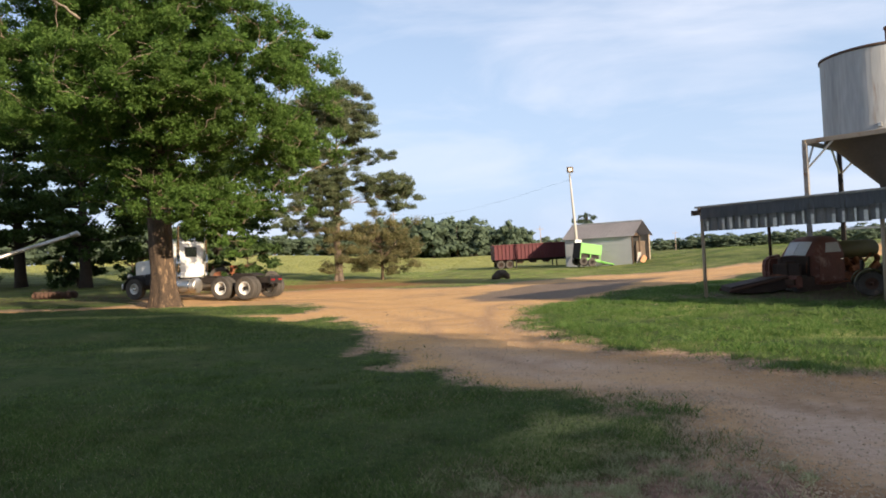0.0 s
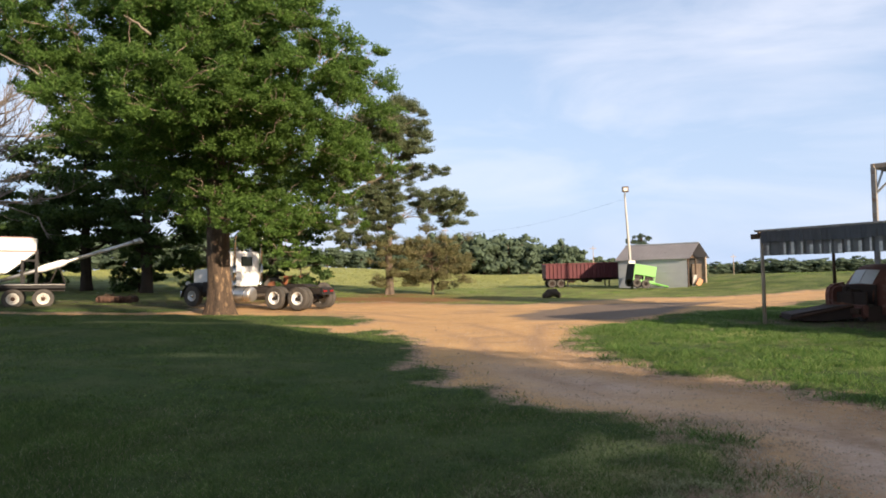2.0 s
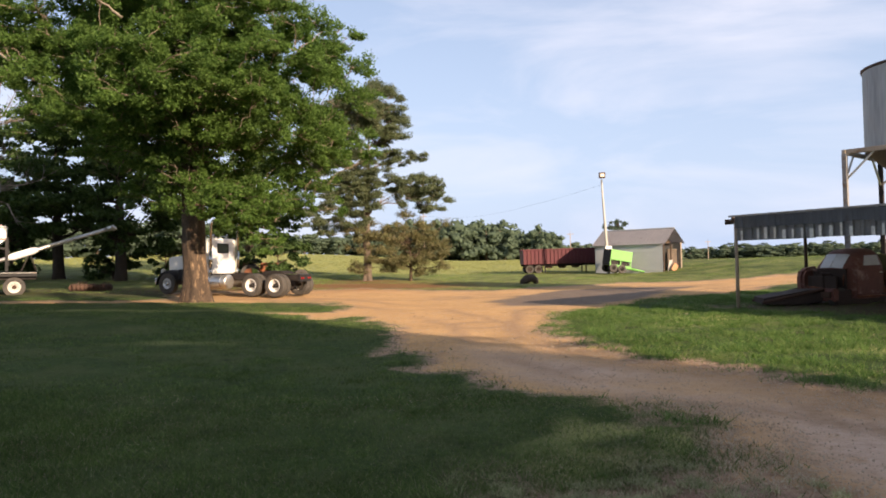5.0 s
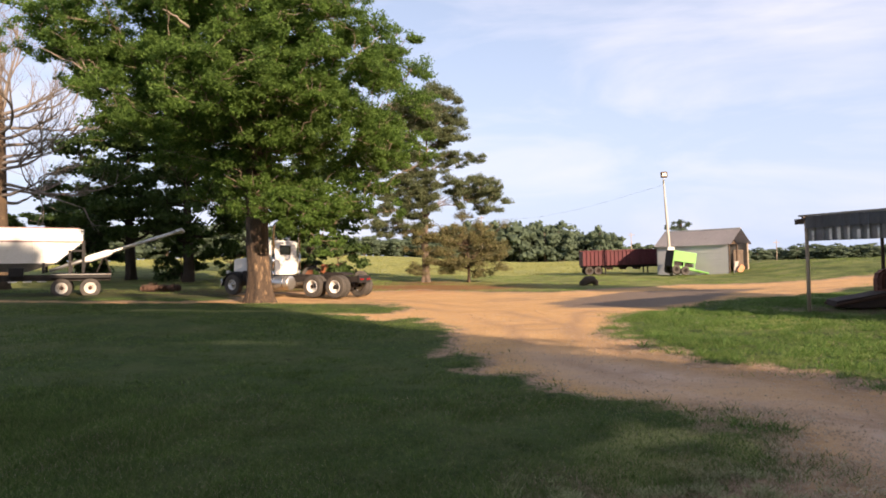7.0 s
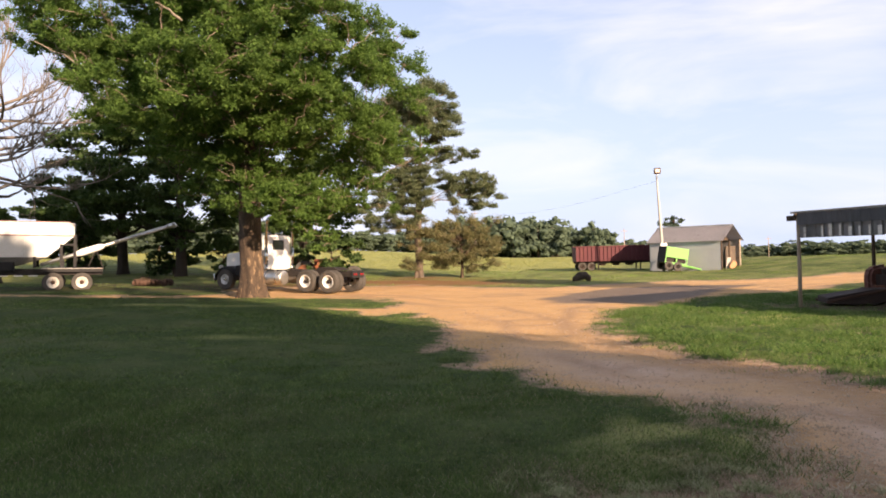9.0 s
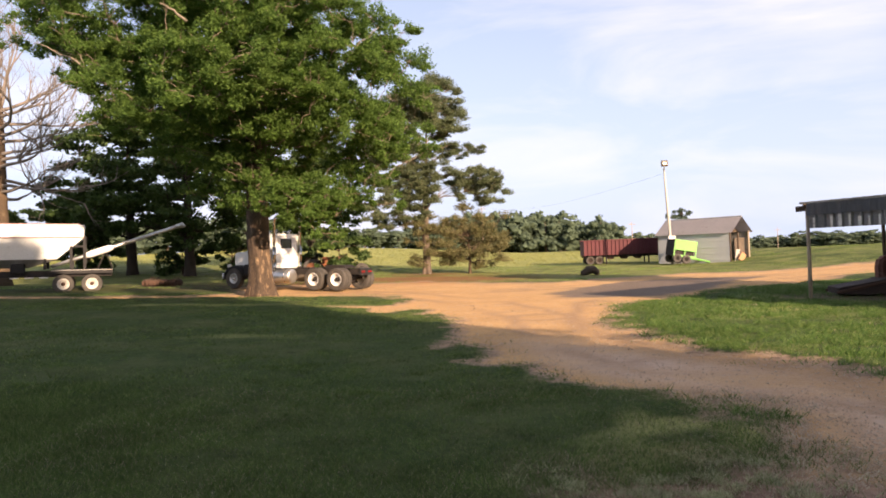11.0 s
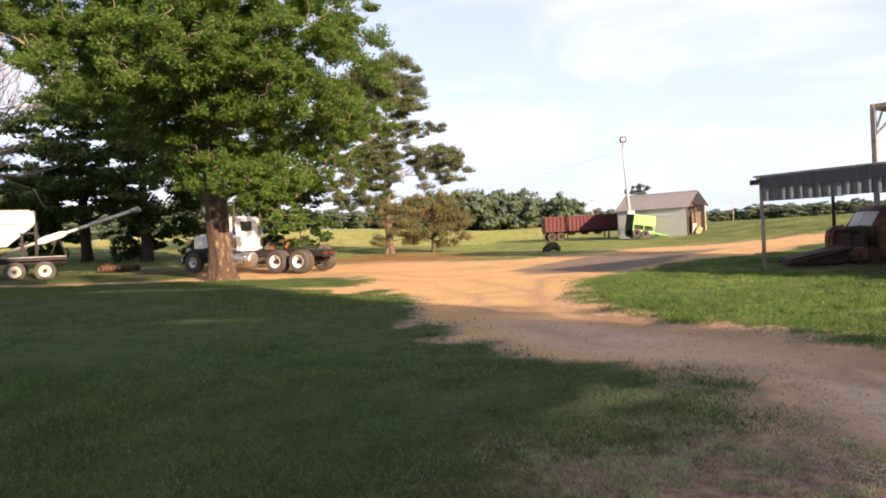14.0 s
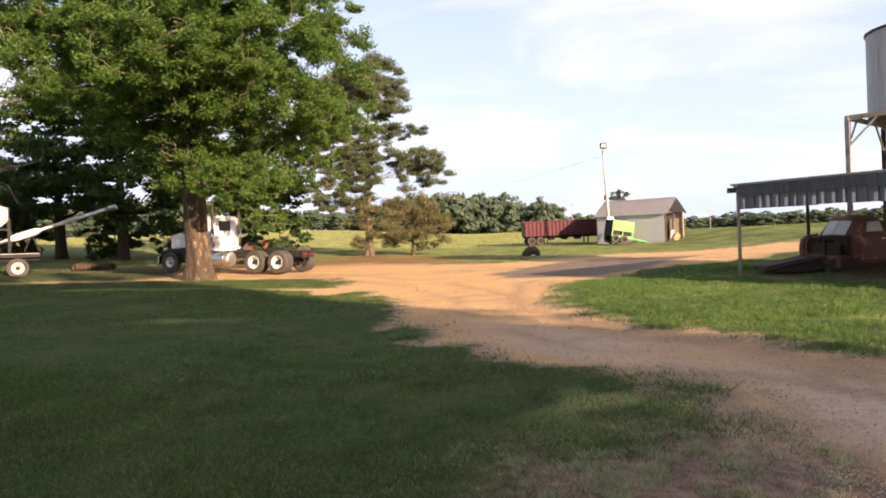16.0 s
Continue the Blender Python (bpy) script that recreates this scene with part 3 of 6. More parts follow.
    edge = math_node("ADD", attr("bare"), math_node("MULTIPLY", math_node("SUBTRACT", noise_node(3.5, 6.0, 0.7), 0.5), 0.9))
    thatch = mixed(ramp(fine, 0.35, 0.68), (0.2, 0.105, 0.075), (0.44, 0.275, 0.2))
    thatch = mixed(ramp(noise_node(3.2, 5.0, 0.65), 0.5, 0.66), thatch, (0.085, 0.04, 0.03))
    sward = mixed(attr("thatch"), sward, thatch)
    # dark soil tone that also paints the shade under roof and trees
    earth_shade = mixed(ramp(fine, 0.4, 0.65), (0.075, 0.055, 0.04), (0.12, 0.085, 0.055))
    sward = mixed(math_node("MULTIPLY", attr("earth_shade"), 0.9), sward, earth_shade)
    worn = mixed(ramp(fine, 0.35, 0.65), (0.24, 0.16, 0.105), (0.42, 0.29, 0.195))
    col = mixed(ramp(edge, 0.22, 0.46), sward, worn)
    col = mixed(ramp(edge, 0.48, 0.74), col, soil)
    col = mixed(math_node("MULTIPLY", attr("scuff"), 0.85), col, mixed(ramp(fine, 0.35, 0.65), (0.13, 0.08, 0.062), (0.27, 0.175, 0.135)))
    nt.links.new(col, b.inputs["Base Color"])
    bp = nt.nodes.new("ShaderNodeBump")
    bp.inputs["Strength"].default_value, bp.inputs["Distance"].default_value = 0.7, 0.05
    nt.links.new(math_node("ADD", math_node("ADD", fine, math_node("MULTIPLY", stones, 0.6)), math_node("ADD", tracks, noise_node(2.2, 3.0))), bp.inputs["Height"])
    nt.links.new(bp.outputs["Normal"], b.inputs["Normal"])
    return m


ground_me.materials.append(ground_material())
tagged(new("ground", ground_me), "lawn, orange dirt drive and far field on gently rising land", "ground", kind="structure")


# ---- trees ----
def leaf_cards(rng, centres, sizes, normals_up=0.35, width=0.6):
    """Folded four-cornered leaves at the given places: vertices and faces."""
    n = len(centres)
    d = rng.normal(size=(n, 3))
    d[:, 2] *= 0.7
    d /= np.linalg.norm(d, axis=1, keepdims=True)
    up = rng.normal(size=(n, 3)) + np.array([0, 0, normals_up * 3])
    s = np.cross(d, up)
    s /= np.linalg.norm(s, axis=1, keepdims=True) + 1e-9
    nrm = np.cross(s, d)
    sz = np.asarray(sizes)[:, None]
    a = centres - d * sz * 0.5
    c = centres + d * sz * 0.5
    l = centres + s * sz * width * 0.5 + nrm * sz * 0.12
    r = centres - s * sz * width * 0.5 + nrm * sz * 0.12
    v = np.stack([a, r, c, l], 1).reshape(-1, 3)
    f = (np.arange(n)[:, None] * 4 + np.arange(4)).tolist()
    return v.tolist(), f


def clump_points(rng, centre, rx, rz, n):
    """Places of leaves in a flattened, ragged clump, thicker towards its upper rim."""
    p = rng.normal(size=(n, 3))
    p /= np.linalg.norm(p, axis=1, keepdims=True)
    p *= (rng.rand(n, 1) ** 0.42)
    p[:, 2] = np.where(p[:, 2] < 0, p[:, 2] * 0.55, p[:, 2])
    wob = 1 + 0.25 * np.sin(3 * np.arctan2(p[:, 1], p[:, 0]) + rng.rand() * 6)[:, None]
    return np.asarray(centre) + p * wob * np.array([rx, rx, rz])


def branch_path(a, b, rng, sag=0.0, n=5, jitter=0.1):
    a, b = Vector(a), Vector(b)
    length = (b - a).length
    out = []
    for k in range(n + 1):
        t = k / n
        p = a.lerp(b, t)
        bow = math.sin(t * math.pi)
        p += Vector((rng.uniform(-1, 1), rng.uniform(-1, 1), rng.uniform(-1, 1))) * jitter * length * 0.35 * bow
        p.z += sag * length * bow
        out.append(p)
    return out


def broad_tree(name, m, label, seed, height, radius, trunk_r, crown_base, squash, clumps, leaves, leaf_size, leaf_material, extra=(), lean=(0, 0), fork=0.3,
               bark=None, limb_bark=None, clump_r=(1.2, 2.2), inner=0.25, shape=None, centre=(0, 0), puff=0.24, pack=0.55, leaf_width=0.6, loose=1.0, sides=28, rings=4, twigs=4, flat=0.5):
    """A spreading tree: flared trunk, limbs to every clump, a crown of many leaves."""
    rng, rnd = np.random.RandomState(seed), random.Random(seed)
    bark = bark or BARK
    tree = thing(name, m, label, "tree")
    spots = []
    tries = 0
    while len(spots) < clumps and tries < clumps * 60:
        tries += 1
        az = rnd.uniform(0, 2 * math.pi)
        h = rnd.random()
        rim = rnd.random() > inner
        z = crown_base + (height - crown_base) * h
        prof = shape(h) if shape else math.sin(math.pi * (0.12 + 0.85 * h) ** 0.8) ** 0.75
        lob = 1 + 0.1 * math.sin(3 * az + seed) + 0.07 * math.sin(5 * az + 2 * seed)
        rr = radius * prof * lob * (rnd.uniform(0.8, 1.0) if rim else rnd.uniform(0.2, 0.75))
        p = Vector((rr * math.cos(az) + lean[0] * h + centre[0], rr * math.sin(az) * squash + lean[1] * h + centre[1], z + rnd.uniform(-0.4, 0.4)))
        cr = rnd.uniform(*clump_r) * (0.75 + 0.25 * prof)
        if all((p - q).length > pack * (cr + c) for q, c in spots):
            spots.append((p, cr))
    spots += [(Vector(p), c) for p, c in extra]
    # trunk with flared foot and fork
    top = Vector((lean[0] * 0.5, lean[1] * 0.5, crown_base + (height - crown_base) * 0.72))
    tb = B()
    pts = [Vector((0, 0, -0.15)), Vector((0, 0, 0.12)), Vector((0.02, 0, 0.5)), Vector((0.03, 0.02, 1.2)), Vector((-0.02, 0.03, crown_base * 0.8)),
           Vector((lean[0] * 0.12, lean[1] * 0.1, crown_base * 1.3)), top * 0.75, top]
    rad = [trunk_r * k for k in (1.4, 1.24, 1.08, 1.0, 0.95, 0.78, 0.4, 0.12)]
    fine_pts, fine_rad = [], []
    for k in range(len(pts) - 1):
        for q in range(rings):
            fine_pts.append(pts[k].lerp(pts[k + 1], q / rings))
            fine_rad.append(rad[k] + (rad[k + 1] - rad[k]) * q / rings)
    tube(tb, fine_pts + [pts[-1]], fine_rad + [rad[-1]], sides)
    for v in tb.verts:
        a = math.atan2(v.co.y, v.co.x)
        low = max(0.0, 1 - v.co.z / 0.9)
        k = 1 + 0.2 * low * math.sin(4 * a + seed) + 0.07 * math.sin(5 * a + v.co.z * 1.3) + 0.09 * noise.noise((math.cos(a) * 5, math.sin(a) * 5, v.co.z * 1.1)) + 0.06 * noise.noise((math.cos(a) * 11, math.sin(a) * 11, v.co.z * 2.5 + seed))
        v.co.x, v.co.y = v.co.x * k, v.co.y * k
    part("trunk", tb, bark, tree, smooth=True)
    # limbs: main ones from the trunk, the rest from the nearest thicker wood
    nodes = [(p, r) for p, r in zip(pts[4:], rad[4:])]
    for (pa, ra), (pb, rb) in zip(list(zip(pts[4:], rad[4:])), list(zip(pts[5:], rad[5:]))):
        for k in (0.33, 0.66):
            nodes.append((pa.lerp(pb, k), ra + (rb - ra) * k))
    lb = B()
    order = sorted(spots, key=lambda s: (s[0] - Vector((0, 0, crown_base))).length)
    for p, cr in order:
        best = min(nodes, key=lambda q: (q[0] - p).length + 0.9 * max(0, q[0].z - p.z + 0.5) + (2.0 if q[1] < 0.03 else 0))
        r0 = min(best[1] * 0.72, 0.055 + 0.027 * (best[0] - p).length + 0.02 * cr)
        path = branch_path(best[0], p + Vector((0, 0, -0.1 * cr)), rnd, sag=0.07, n=5, jitter=0.22)
        rs = [max(0.012, r0 * (1 - 0.8 * k / 5)) for k in range(6)]
        tube(lb, path, rs, 6, caps=False)
        nodes += list(zip(path[1:], rs[1:]))
        for _ in range(twigs):
            q = p + Vector((rnd.uniform(-1, 1), rnd.uniform(-1, 1), rnd.uniform(-0.3, 0.6))) * cr * 0.85
            tube(lb, branch_path(path[-2], q, rnd, n=3, jitter=0.25), [0.022, 0.016, 0.011, 0.007], 3, caps=False)
    part("branchwork", lb, limb_bark or bark, tree, smooth=True)
    total = sum(c ** 2 for _, c in spots)
    pts_all, sizes = [], []
    for p, cr in spots:
        n = int(leaves * cr ** 2 / total)
        # each clump is a handful of smaller sprays
        k = max(3, int(cr * 5))
        for _ in range(k):
            d = rng.normal(size=3)
            d[2] = d[2] * flat + 0.1
            d = d / np.linalg.norm(d) * rng.uniform(0.3, 0.95) * cr
            d[2] *= 0.75
            pts_all.append(clump_points(rng, np.array(p) + d, cr * loose * rng.uniform(0.34, 0.62), cr * loose * puff * rng.uniform(0.6, 1.2), max(4, n // k)))
    centres = np.concatenate(pts_all)
    sizes = leaf_size * rng.uniform(0.65, 1.35, len(centres))
    v, f = leaf_cards(rng, centres, sizes, width=leaf_width)
    crown = raw_mesh("crown", v, f, leaf_material, tree)
    crown["kind"] = "stuff"
    return tree


def tier(rnd, middle, half, n, r, pack=0.6):
    """Clumps packed into a flattened, rounded bough: middle and half sizes are (across, forward, up)."""
    out, tries = [], 0
    while len(out) < n and tries < n * 80:
        tries += 1
        q = Vector((rnd.uniform(-1, 1), rnd.uniform(-1, 1), rnd.uniform(-1, 1)))
        if q.length > 1:
            continue
        p = Vector([middle[k] + half[k] * q[k] for k in range(3)])
        cr = rnd.uniform(*r)
        if all((p - o).length > pack * (cr + c) for o, c in out):
            out.append((p, cr))
    return out


def turned(spots, across):
    """From (across the camera's view, towards the camera, up) into the tree's own axes."""
    rx, ry = across
    return [((p.x * rx + p.y * ry, p.x * ry - p.y * rx, p.z), c) for p, c in spots]


def oak_spots(rnd, n):
    """The oak's wide crown, bough by bough, shaped to fit the camera's view: longer limbs on the field side, a blunt
    shoulder over the drive.
    """
    boughs, tries = [], 0
    while len(boughs) < n and tries < n * 200:
        tries += 1
        z = rnd.uniform(4.4, 16.4)
        left = np.interp(z, (4.4, 6.2, 7.4, 8.6, 10.0, 12.5, 14.5, 16.4), (0.8, 1.4, 3.6, 6.9, 8.0, 8.4, 6.6, 2.2))
        right = np.interp(z, (4.4, 5.4, 6.5, 8.3, 10.0, 12.5, 14.5, 16.4), (3.8, 6.2, 7.0, 6.9, 6.0, 4.7, 3.0, 0.8))
        deep = 0.72 * (left + right) / 2 * np.interp(z, (4.4, 6.0, 8.5), (0.3, 0.55, 1.0))
        az = rnd.uniform(0, 2 * math.pi)
        k = rnd.uniform(0.85, 1.0) if rnd.random() < 0.75 else rnd.uniform(0.2, 0.7)
        ca, sa = math.cos(az), math.sin(az)
        wob = 1 + 0.09 * math.sin(3 * az + 0.9 * z) + 0.06 * math.sin(7 * az + 1.7 * z)
        p = Vector(((right if ca > 0 else left) * ca * k * wob, deep * sa * k * wob, z - 0.5 * k * k))
        p.y -= (0.5 + 0.6 * float(ease(9.5, 5.5, z))) * max(0.0, -p.x - 0.8)
        if p.y < -0.4 * deep and rnd.random() < 0.4:
            continue
        if z < 7.2 and p.y > -0.4 and p.x < 4.2:
            continue
        size = rnd.uniform(0.8, 1.15)
        if all(math.hypot((p - q).xy.length, 1.5 * (p.z - q.z)) > 1.3 * (size + o) for q, o in boughs):
            boughs.append((p, size))
    out = tier(rnd, (-0.6, -1.5, 10.2), (5.6, 3.2, 5.2), 90, (0.8, 1.2), 0.55)
    for p, size in boughs:
        out += tier(rnd, p, (1.75 * size, 1.7 * size, 1.05 * size), 8, (0.6, 1.0), 0.5)
    return out


# the great oak beside the drive, with its low bough over the way in
OAK_X, OAK_Y = -11.5, 28.5
oak_rnd = random.Random(77)
OAK = oak_spots(oak_rnd, 150)
OAK += tier(oak_rnd, (1.7, 2.4, 3.75), (1.7, 1.1, 0.85), 52, (0.45, 0.7), 0.45)
OAK += tier(oak_rnd, (2.6, 2.3, 2.7), (0.8, 0.8, 0.8), 10, (0.35, 0.55), 0.45)
OAK += tier(oak_rnd, (0.2, 4.2, 7.9), (3.4, 1.3, 0.8), 26, (0.6, 0.95), 0.5)
OAK += tier(oak_rnd, (-1.6, -3.0, 5.2), (1.6, 1.0, 0.9), 8, (0.5, 0.8), 0.5)
OAK += tier(oak_rnd, (0.0, -0.2, 5.0), (1.3, 0.7, 0.7), 10, (0.6, 0.9))
OAK += tier(oak_rnd, (-0.2, 0.9, 5.5), (1.2, 0.5, 1.0), 16, (0.5, 0.8), 0.45)
OAK += tier(oak_rnd, (5.1, 0.5, 4.3), (0.8, 0.8, 0.9), 6, (0.4, 0.65))
OAK += tier(oak_rnd, (6.2, 0.0, 10.9), (0.9, 1.2, 1.3), 10, (0.5, 0.8))
OAK += tier(oak_rnd, (-9.4, -4.0, 12.4), (1.3, 1.2, 1.3), 9, (0.6, 1.0))
OAK += tier(oak_rnd, (0.3, 2.6, 8.3), (1.2, 0.8, 2.4), 14, (0.6, 0.9))
oak = broad_tree("oak_tree", Matrix.Translation((OAK_X, OAK_Y, gz(OAK_X, OAK_Y))), "large spreading oak in full green leaf beside the drive", 7,
                 16.0, 6.7, 0.46, 4.6, 0.95, 0, 415000, 0.155, LEAF, extra=turned(OAK, (0.927, 0.374)),
                 lean=(-0.4, 0), puff=0.44, flat=0.8, leaf_width=0.42, limb_bark=LIMB, sides=40, rings=6, twigs=2)
# bare pale limbs that stick out of its leaves
for foot, tip, r in (((-5.6, 0.4, 8.9), (-8.2, 0.0, 10.5), 0.05), ((-6.3, 0.2, 9.3), (-6.9, 0.6, 10.4), 0.04), ((3.6, 3.0, 9.2), (5.0, 3.2, 10.6), 0.04), ((-2.2, 4.2, 10.2), (-3.0, 4.8, 10.6), 0.06)):
    b = B()
    pa, pb = [Vector(q) for q, _ in turned([(Vector(foot), 1), (Vector(tip), 1)], (0.927, 0.374))]
    tube(b, branch_path(pa, pb, oak_rnd, sag=0.05, n=6, jitter=0.13), [r * (1 - 0.12 * k) for k in range(7)], 7)
    part("dead_limb", b, WORNLIMB, oak, "bare pale dead limb", smooth=True)
# unseen trees added behind the camera, placed and stretched to shade lawn and road
shade = broad_tree("shade_oak", Matrix.Translation((6.7, -7.7, 0)) @ pose(0, 0, 0, 0, 0, 70), "unseen leafy shade oak added behind the lawn", 9,
                   14.0, 5.8, 0.42, 4.9, 1.0, 140, 26000, 0.62, LEAF, puff=0.45, inner=0.5)
tagged(shade, group="shade trees")
thin = broad_tree("shade_oak", Matrix.Translation((16.8, -14.4, 0)) @ pose(0, 0, 0, 0, 0, 200) @ Matrix.Diagonal((1.1, 1.1, 0.98, 1)), "unseen thinly leaved shade oak added behind the lawn", 15,
                  14.0, 5.8, 0.42, 4.9, 1.0, 120, 9000, 0.54, LEAF, puff=0.45, inner=0.5)
tagged(thin, group="shade trees")
c = copy_thing(thin, Matrix())
c.matrix_world = Matrix.Translation((22.0, -13.5, 0)) @ pose(0, 0, 0, 0, 0, 30) @ Matrix.Diagonal((0.44, 0.44, 1.4, 1))
for px, py, s, turn in ((9.7, -9.45, 0.86, 40), (-1.4, -14.8, 1.0, 320), (-11.5, -23.5, 1.05, 150)):
    c = copy_thing(shade, Matrix())
    c.matrix_world = Matrix.Translation((px, py, 0)) @ pose(0, 0, 0, 0, 0, turn) @ Matrix.Diagonal((s, s, 1.43 if turn == 40 else s, 1))

# pine with layered boughs, set out to fit its outline from the camera
pine_rnd = random.Random(5)
PINE = tier(pine_rnd, (0.1, 0.0, 12.0), (2.7, 2.0, 2.2), 52, (0.4, 0.7), 0.42)
PINE += tier(pine_rnd, (1.7, 0.0, 10.5), (1.7, 1.2, 0.9), 20, (0.35, 0.6), 0.42)
PINE += tier(pine_rnd, (2.7, 0.0, 8.6), (1.6, 0.8, 0.5), 14, (0.25, 0.45), 0.42)
PINE += tier(pine_rnd, (3.3, 0.2, 6.5), (2.4, 1.5, 0.85), 44, (0.25, 0.45), 0.4)
PINE += tier(pine_rnd, (4.2, 0.2, 5.6), (2.1, 1.0, 0.9), 30, (0.25, 0.42), 0.4)
PINE += tier(pine_rnd, (-2.6, 0.0, 10.6), (2.0, 1.3, 1.7), 34, (0.4, 0.65), 0.42)
PINE += tier(pine_rnd, (-2.4, 0.0, 8.6), (2.5, 1.4, 2.2), 56, (0.35, 0.6), 0.42)
PINE += tier(pine_rnd, (-1.2, 0.5, 6.0), (2.4, 1.0, 1.5), 34, (0.3, 0.5), 0.42)
PINE += tier(pine_rnd, (-2.1, 0.3, 4.2), (2.4, 1.0, 1.0), 34, (0.25, 0.45), 0.42)
PINE += tier(pine_rnd, (0.0, 1.0, 6.6), (1.3, 0.6, 2.3), 26, (0.3, 0.5), 0.42)
PINE += tier(pine_rnd, (1.2, 0.4, 8.2), (1.5, 0.9, 1.3), 16, (0.25, 0.45), 0.42)
broad_tree("pine_tree", Matrix.Translation((-7.4, 49.0, gz(-7.4, 49))), "ragged pine with layered grey-green boughs on red soil", 5,
                  14.0, 1.0, 0.26, 4.0, 1.0, 0, 165000, 0.23, LEAF_PINE, extra=turned(PINE, (0.989, 0.149)),
                  lean=(0.8, 0), bark=PINEBARK, limb_bark=LIMB, loose=2.0, puff=0.34, flat=0.7, leaf_width=0.2, twigs=2)
# the drooping brown growth under it
SCRUB = tier(pine_rnd, (-0.2, 0.0, 2.1), (3.2, 1.4, 1.4), 40, (0.3, 0.55), 0.42) + tier(pine_rnd, (-0.6, 0.0, 3.7), (3.2, 1.0, 1.0), 26, (0.3, 0.5), 0.42)
SCRUB += tier(pine_rnd, (0.2, 0.0, 1.0), (2.6, 1.2, 0.7), 20, (0.3, 0.5), 0.42) + tier(pine_rnd, (-3.8, 0.3, 0.9), (0.7, 0.5, 0.6), 5, (0.3, 0.45), 0.42)
SCRUB += tier(pine_rnd, (-3.2, 0.6, 2.9), (1.7, 0.9, 1.5), 22, (0.25, 0.42), 0.45)
broad_tree("scrub_tree", Matrix.Translation((-4.4, 49.6, gz(-4.4, 49.6))), "low brownish-green cedar scrub beneath the pine", 8,
           4.4, 1.0, 0.09, 1.2, 1.0, 0, 42000, 0.17, LEAF_BUSH, extra=turned(SCRUB, (0.989, 0.149)), loose=2.0, puff=0.42, flat=0.8, leaf_width=0.22, sides=10, rings=2, twigs=2)


# ---- road tractor (semi truck without trailer) ----
def wheel(parent, name, x, y, r, w, side, rim_r, dish, rim_material, hub_material, seg=32):
    """A wheel on its axle along y; side is +1 or -1, the way its face looks. dish > 0: the rim is sunk."""
    at = Matrix.Translation((x, y, r))
    tb = B()
    lathe(tb, [(rim_r, -w * 0.42), (rim_r + 0.04, -w * 0.5), (r * 0.86, -w * 0.52), (r * 0.965, -w * 0.47), (r, -w * 0.36), (r * 1.0, -w * 0.2), (r * 0.975, -w * 0.19),
               (r * 0.975, -w * 0.15), (r, -w * 0.14), (r, w * 0.14), (r * 0.975, w * 0.15), (r * 0.975, w * 0.19), (r, w * 0.2), (r, w * 0.36), (r * 0.965, w * 0.47),
               (r * 0.86, w * 0.52), (rim_r + 0.04, w * 0.5), (rim_r, w * 0.42), (rim_r, -w * 0.42)], at, seg)
    whole = part(name, tb, RUBBER, parent, smooth=False)
    rb = B()
    f = side * w
    lathe(rb, [(rim_r, f * 0.42), (rim_r * 0.95, f * 0.46), (rim_r * 0.9, f * 0.42), (rim_r * 0.82, f * (0.42 - dish)), (rim_r * 0.4, f * (0.40 - dish)), (rim_r * 0.36, f * (0.30 - dish)), (0.001, f * (0.30 - dish))], at, seg)
    part("rim", rb, rim_material, whole, smooth=True)
    hb = B()
    lathe(hb, [(rim_r * 0.36, f * (0.25 - dish)), (rim_r * 0.34, f * (0.52 - dish * 0.8)), (rim_r * 0.26, f * (0.60 - dish * 0.8)), (rim_r * 0.2, f * (0.66 - dish * 0.8)), (0.001, f * (0.67 - dish * 0.8))], at, 16)
    part("hub", hb, hub_material, whole, smooth=True)
    for k in range(8):
        a = 2 * math.pi * k / 8
        nb = B()
        q = Vector((x + rim_r * 0.56 * math.cos(a), y + f * (0.41 - dish), r + rim_r * 0.56 * math.sin(a)))
        tube(nb, [q, q + Vector((0, side * 0.035, 0))], 0.018, 6)
        part("wheel_nut", nb, hub_material, whole)
    return whole


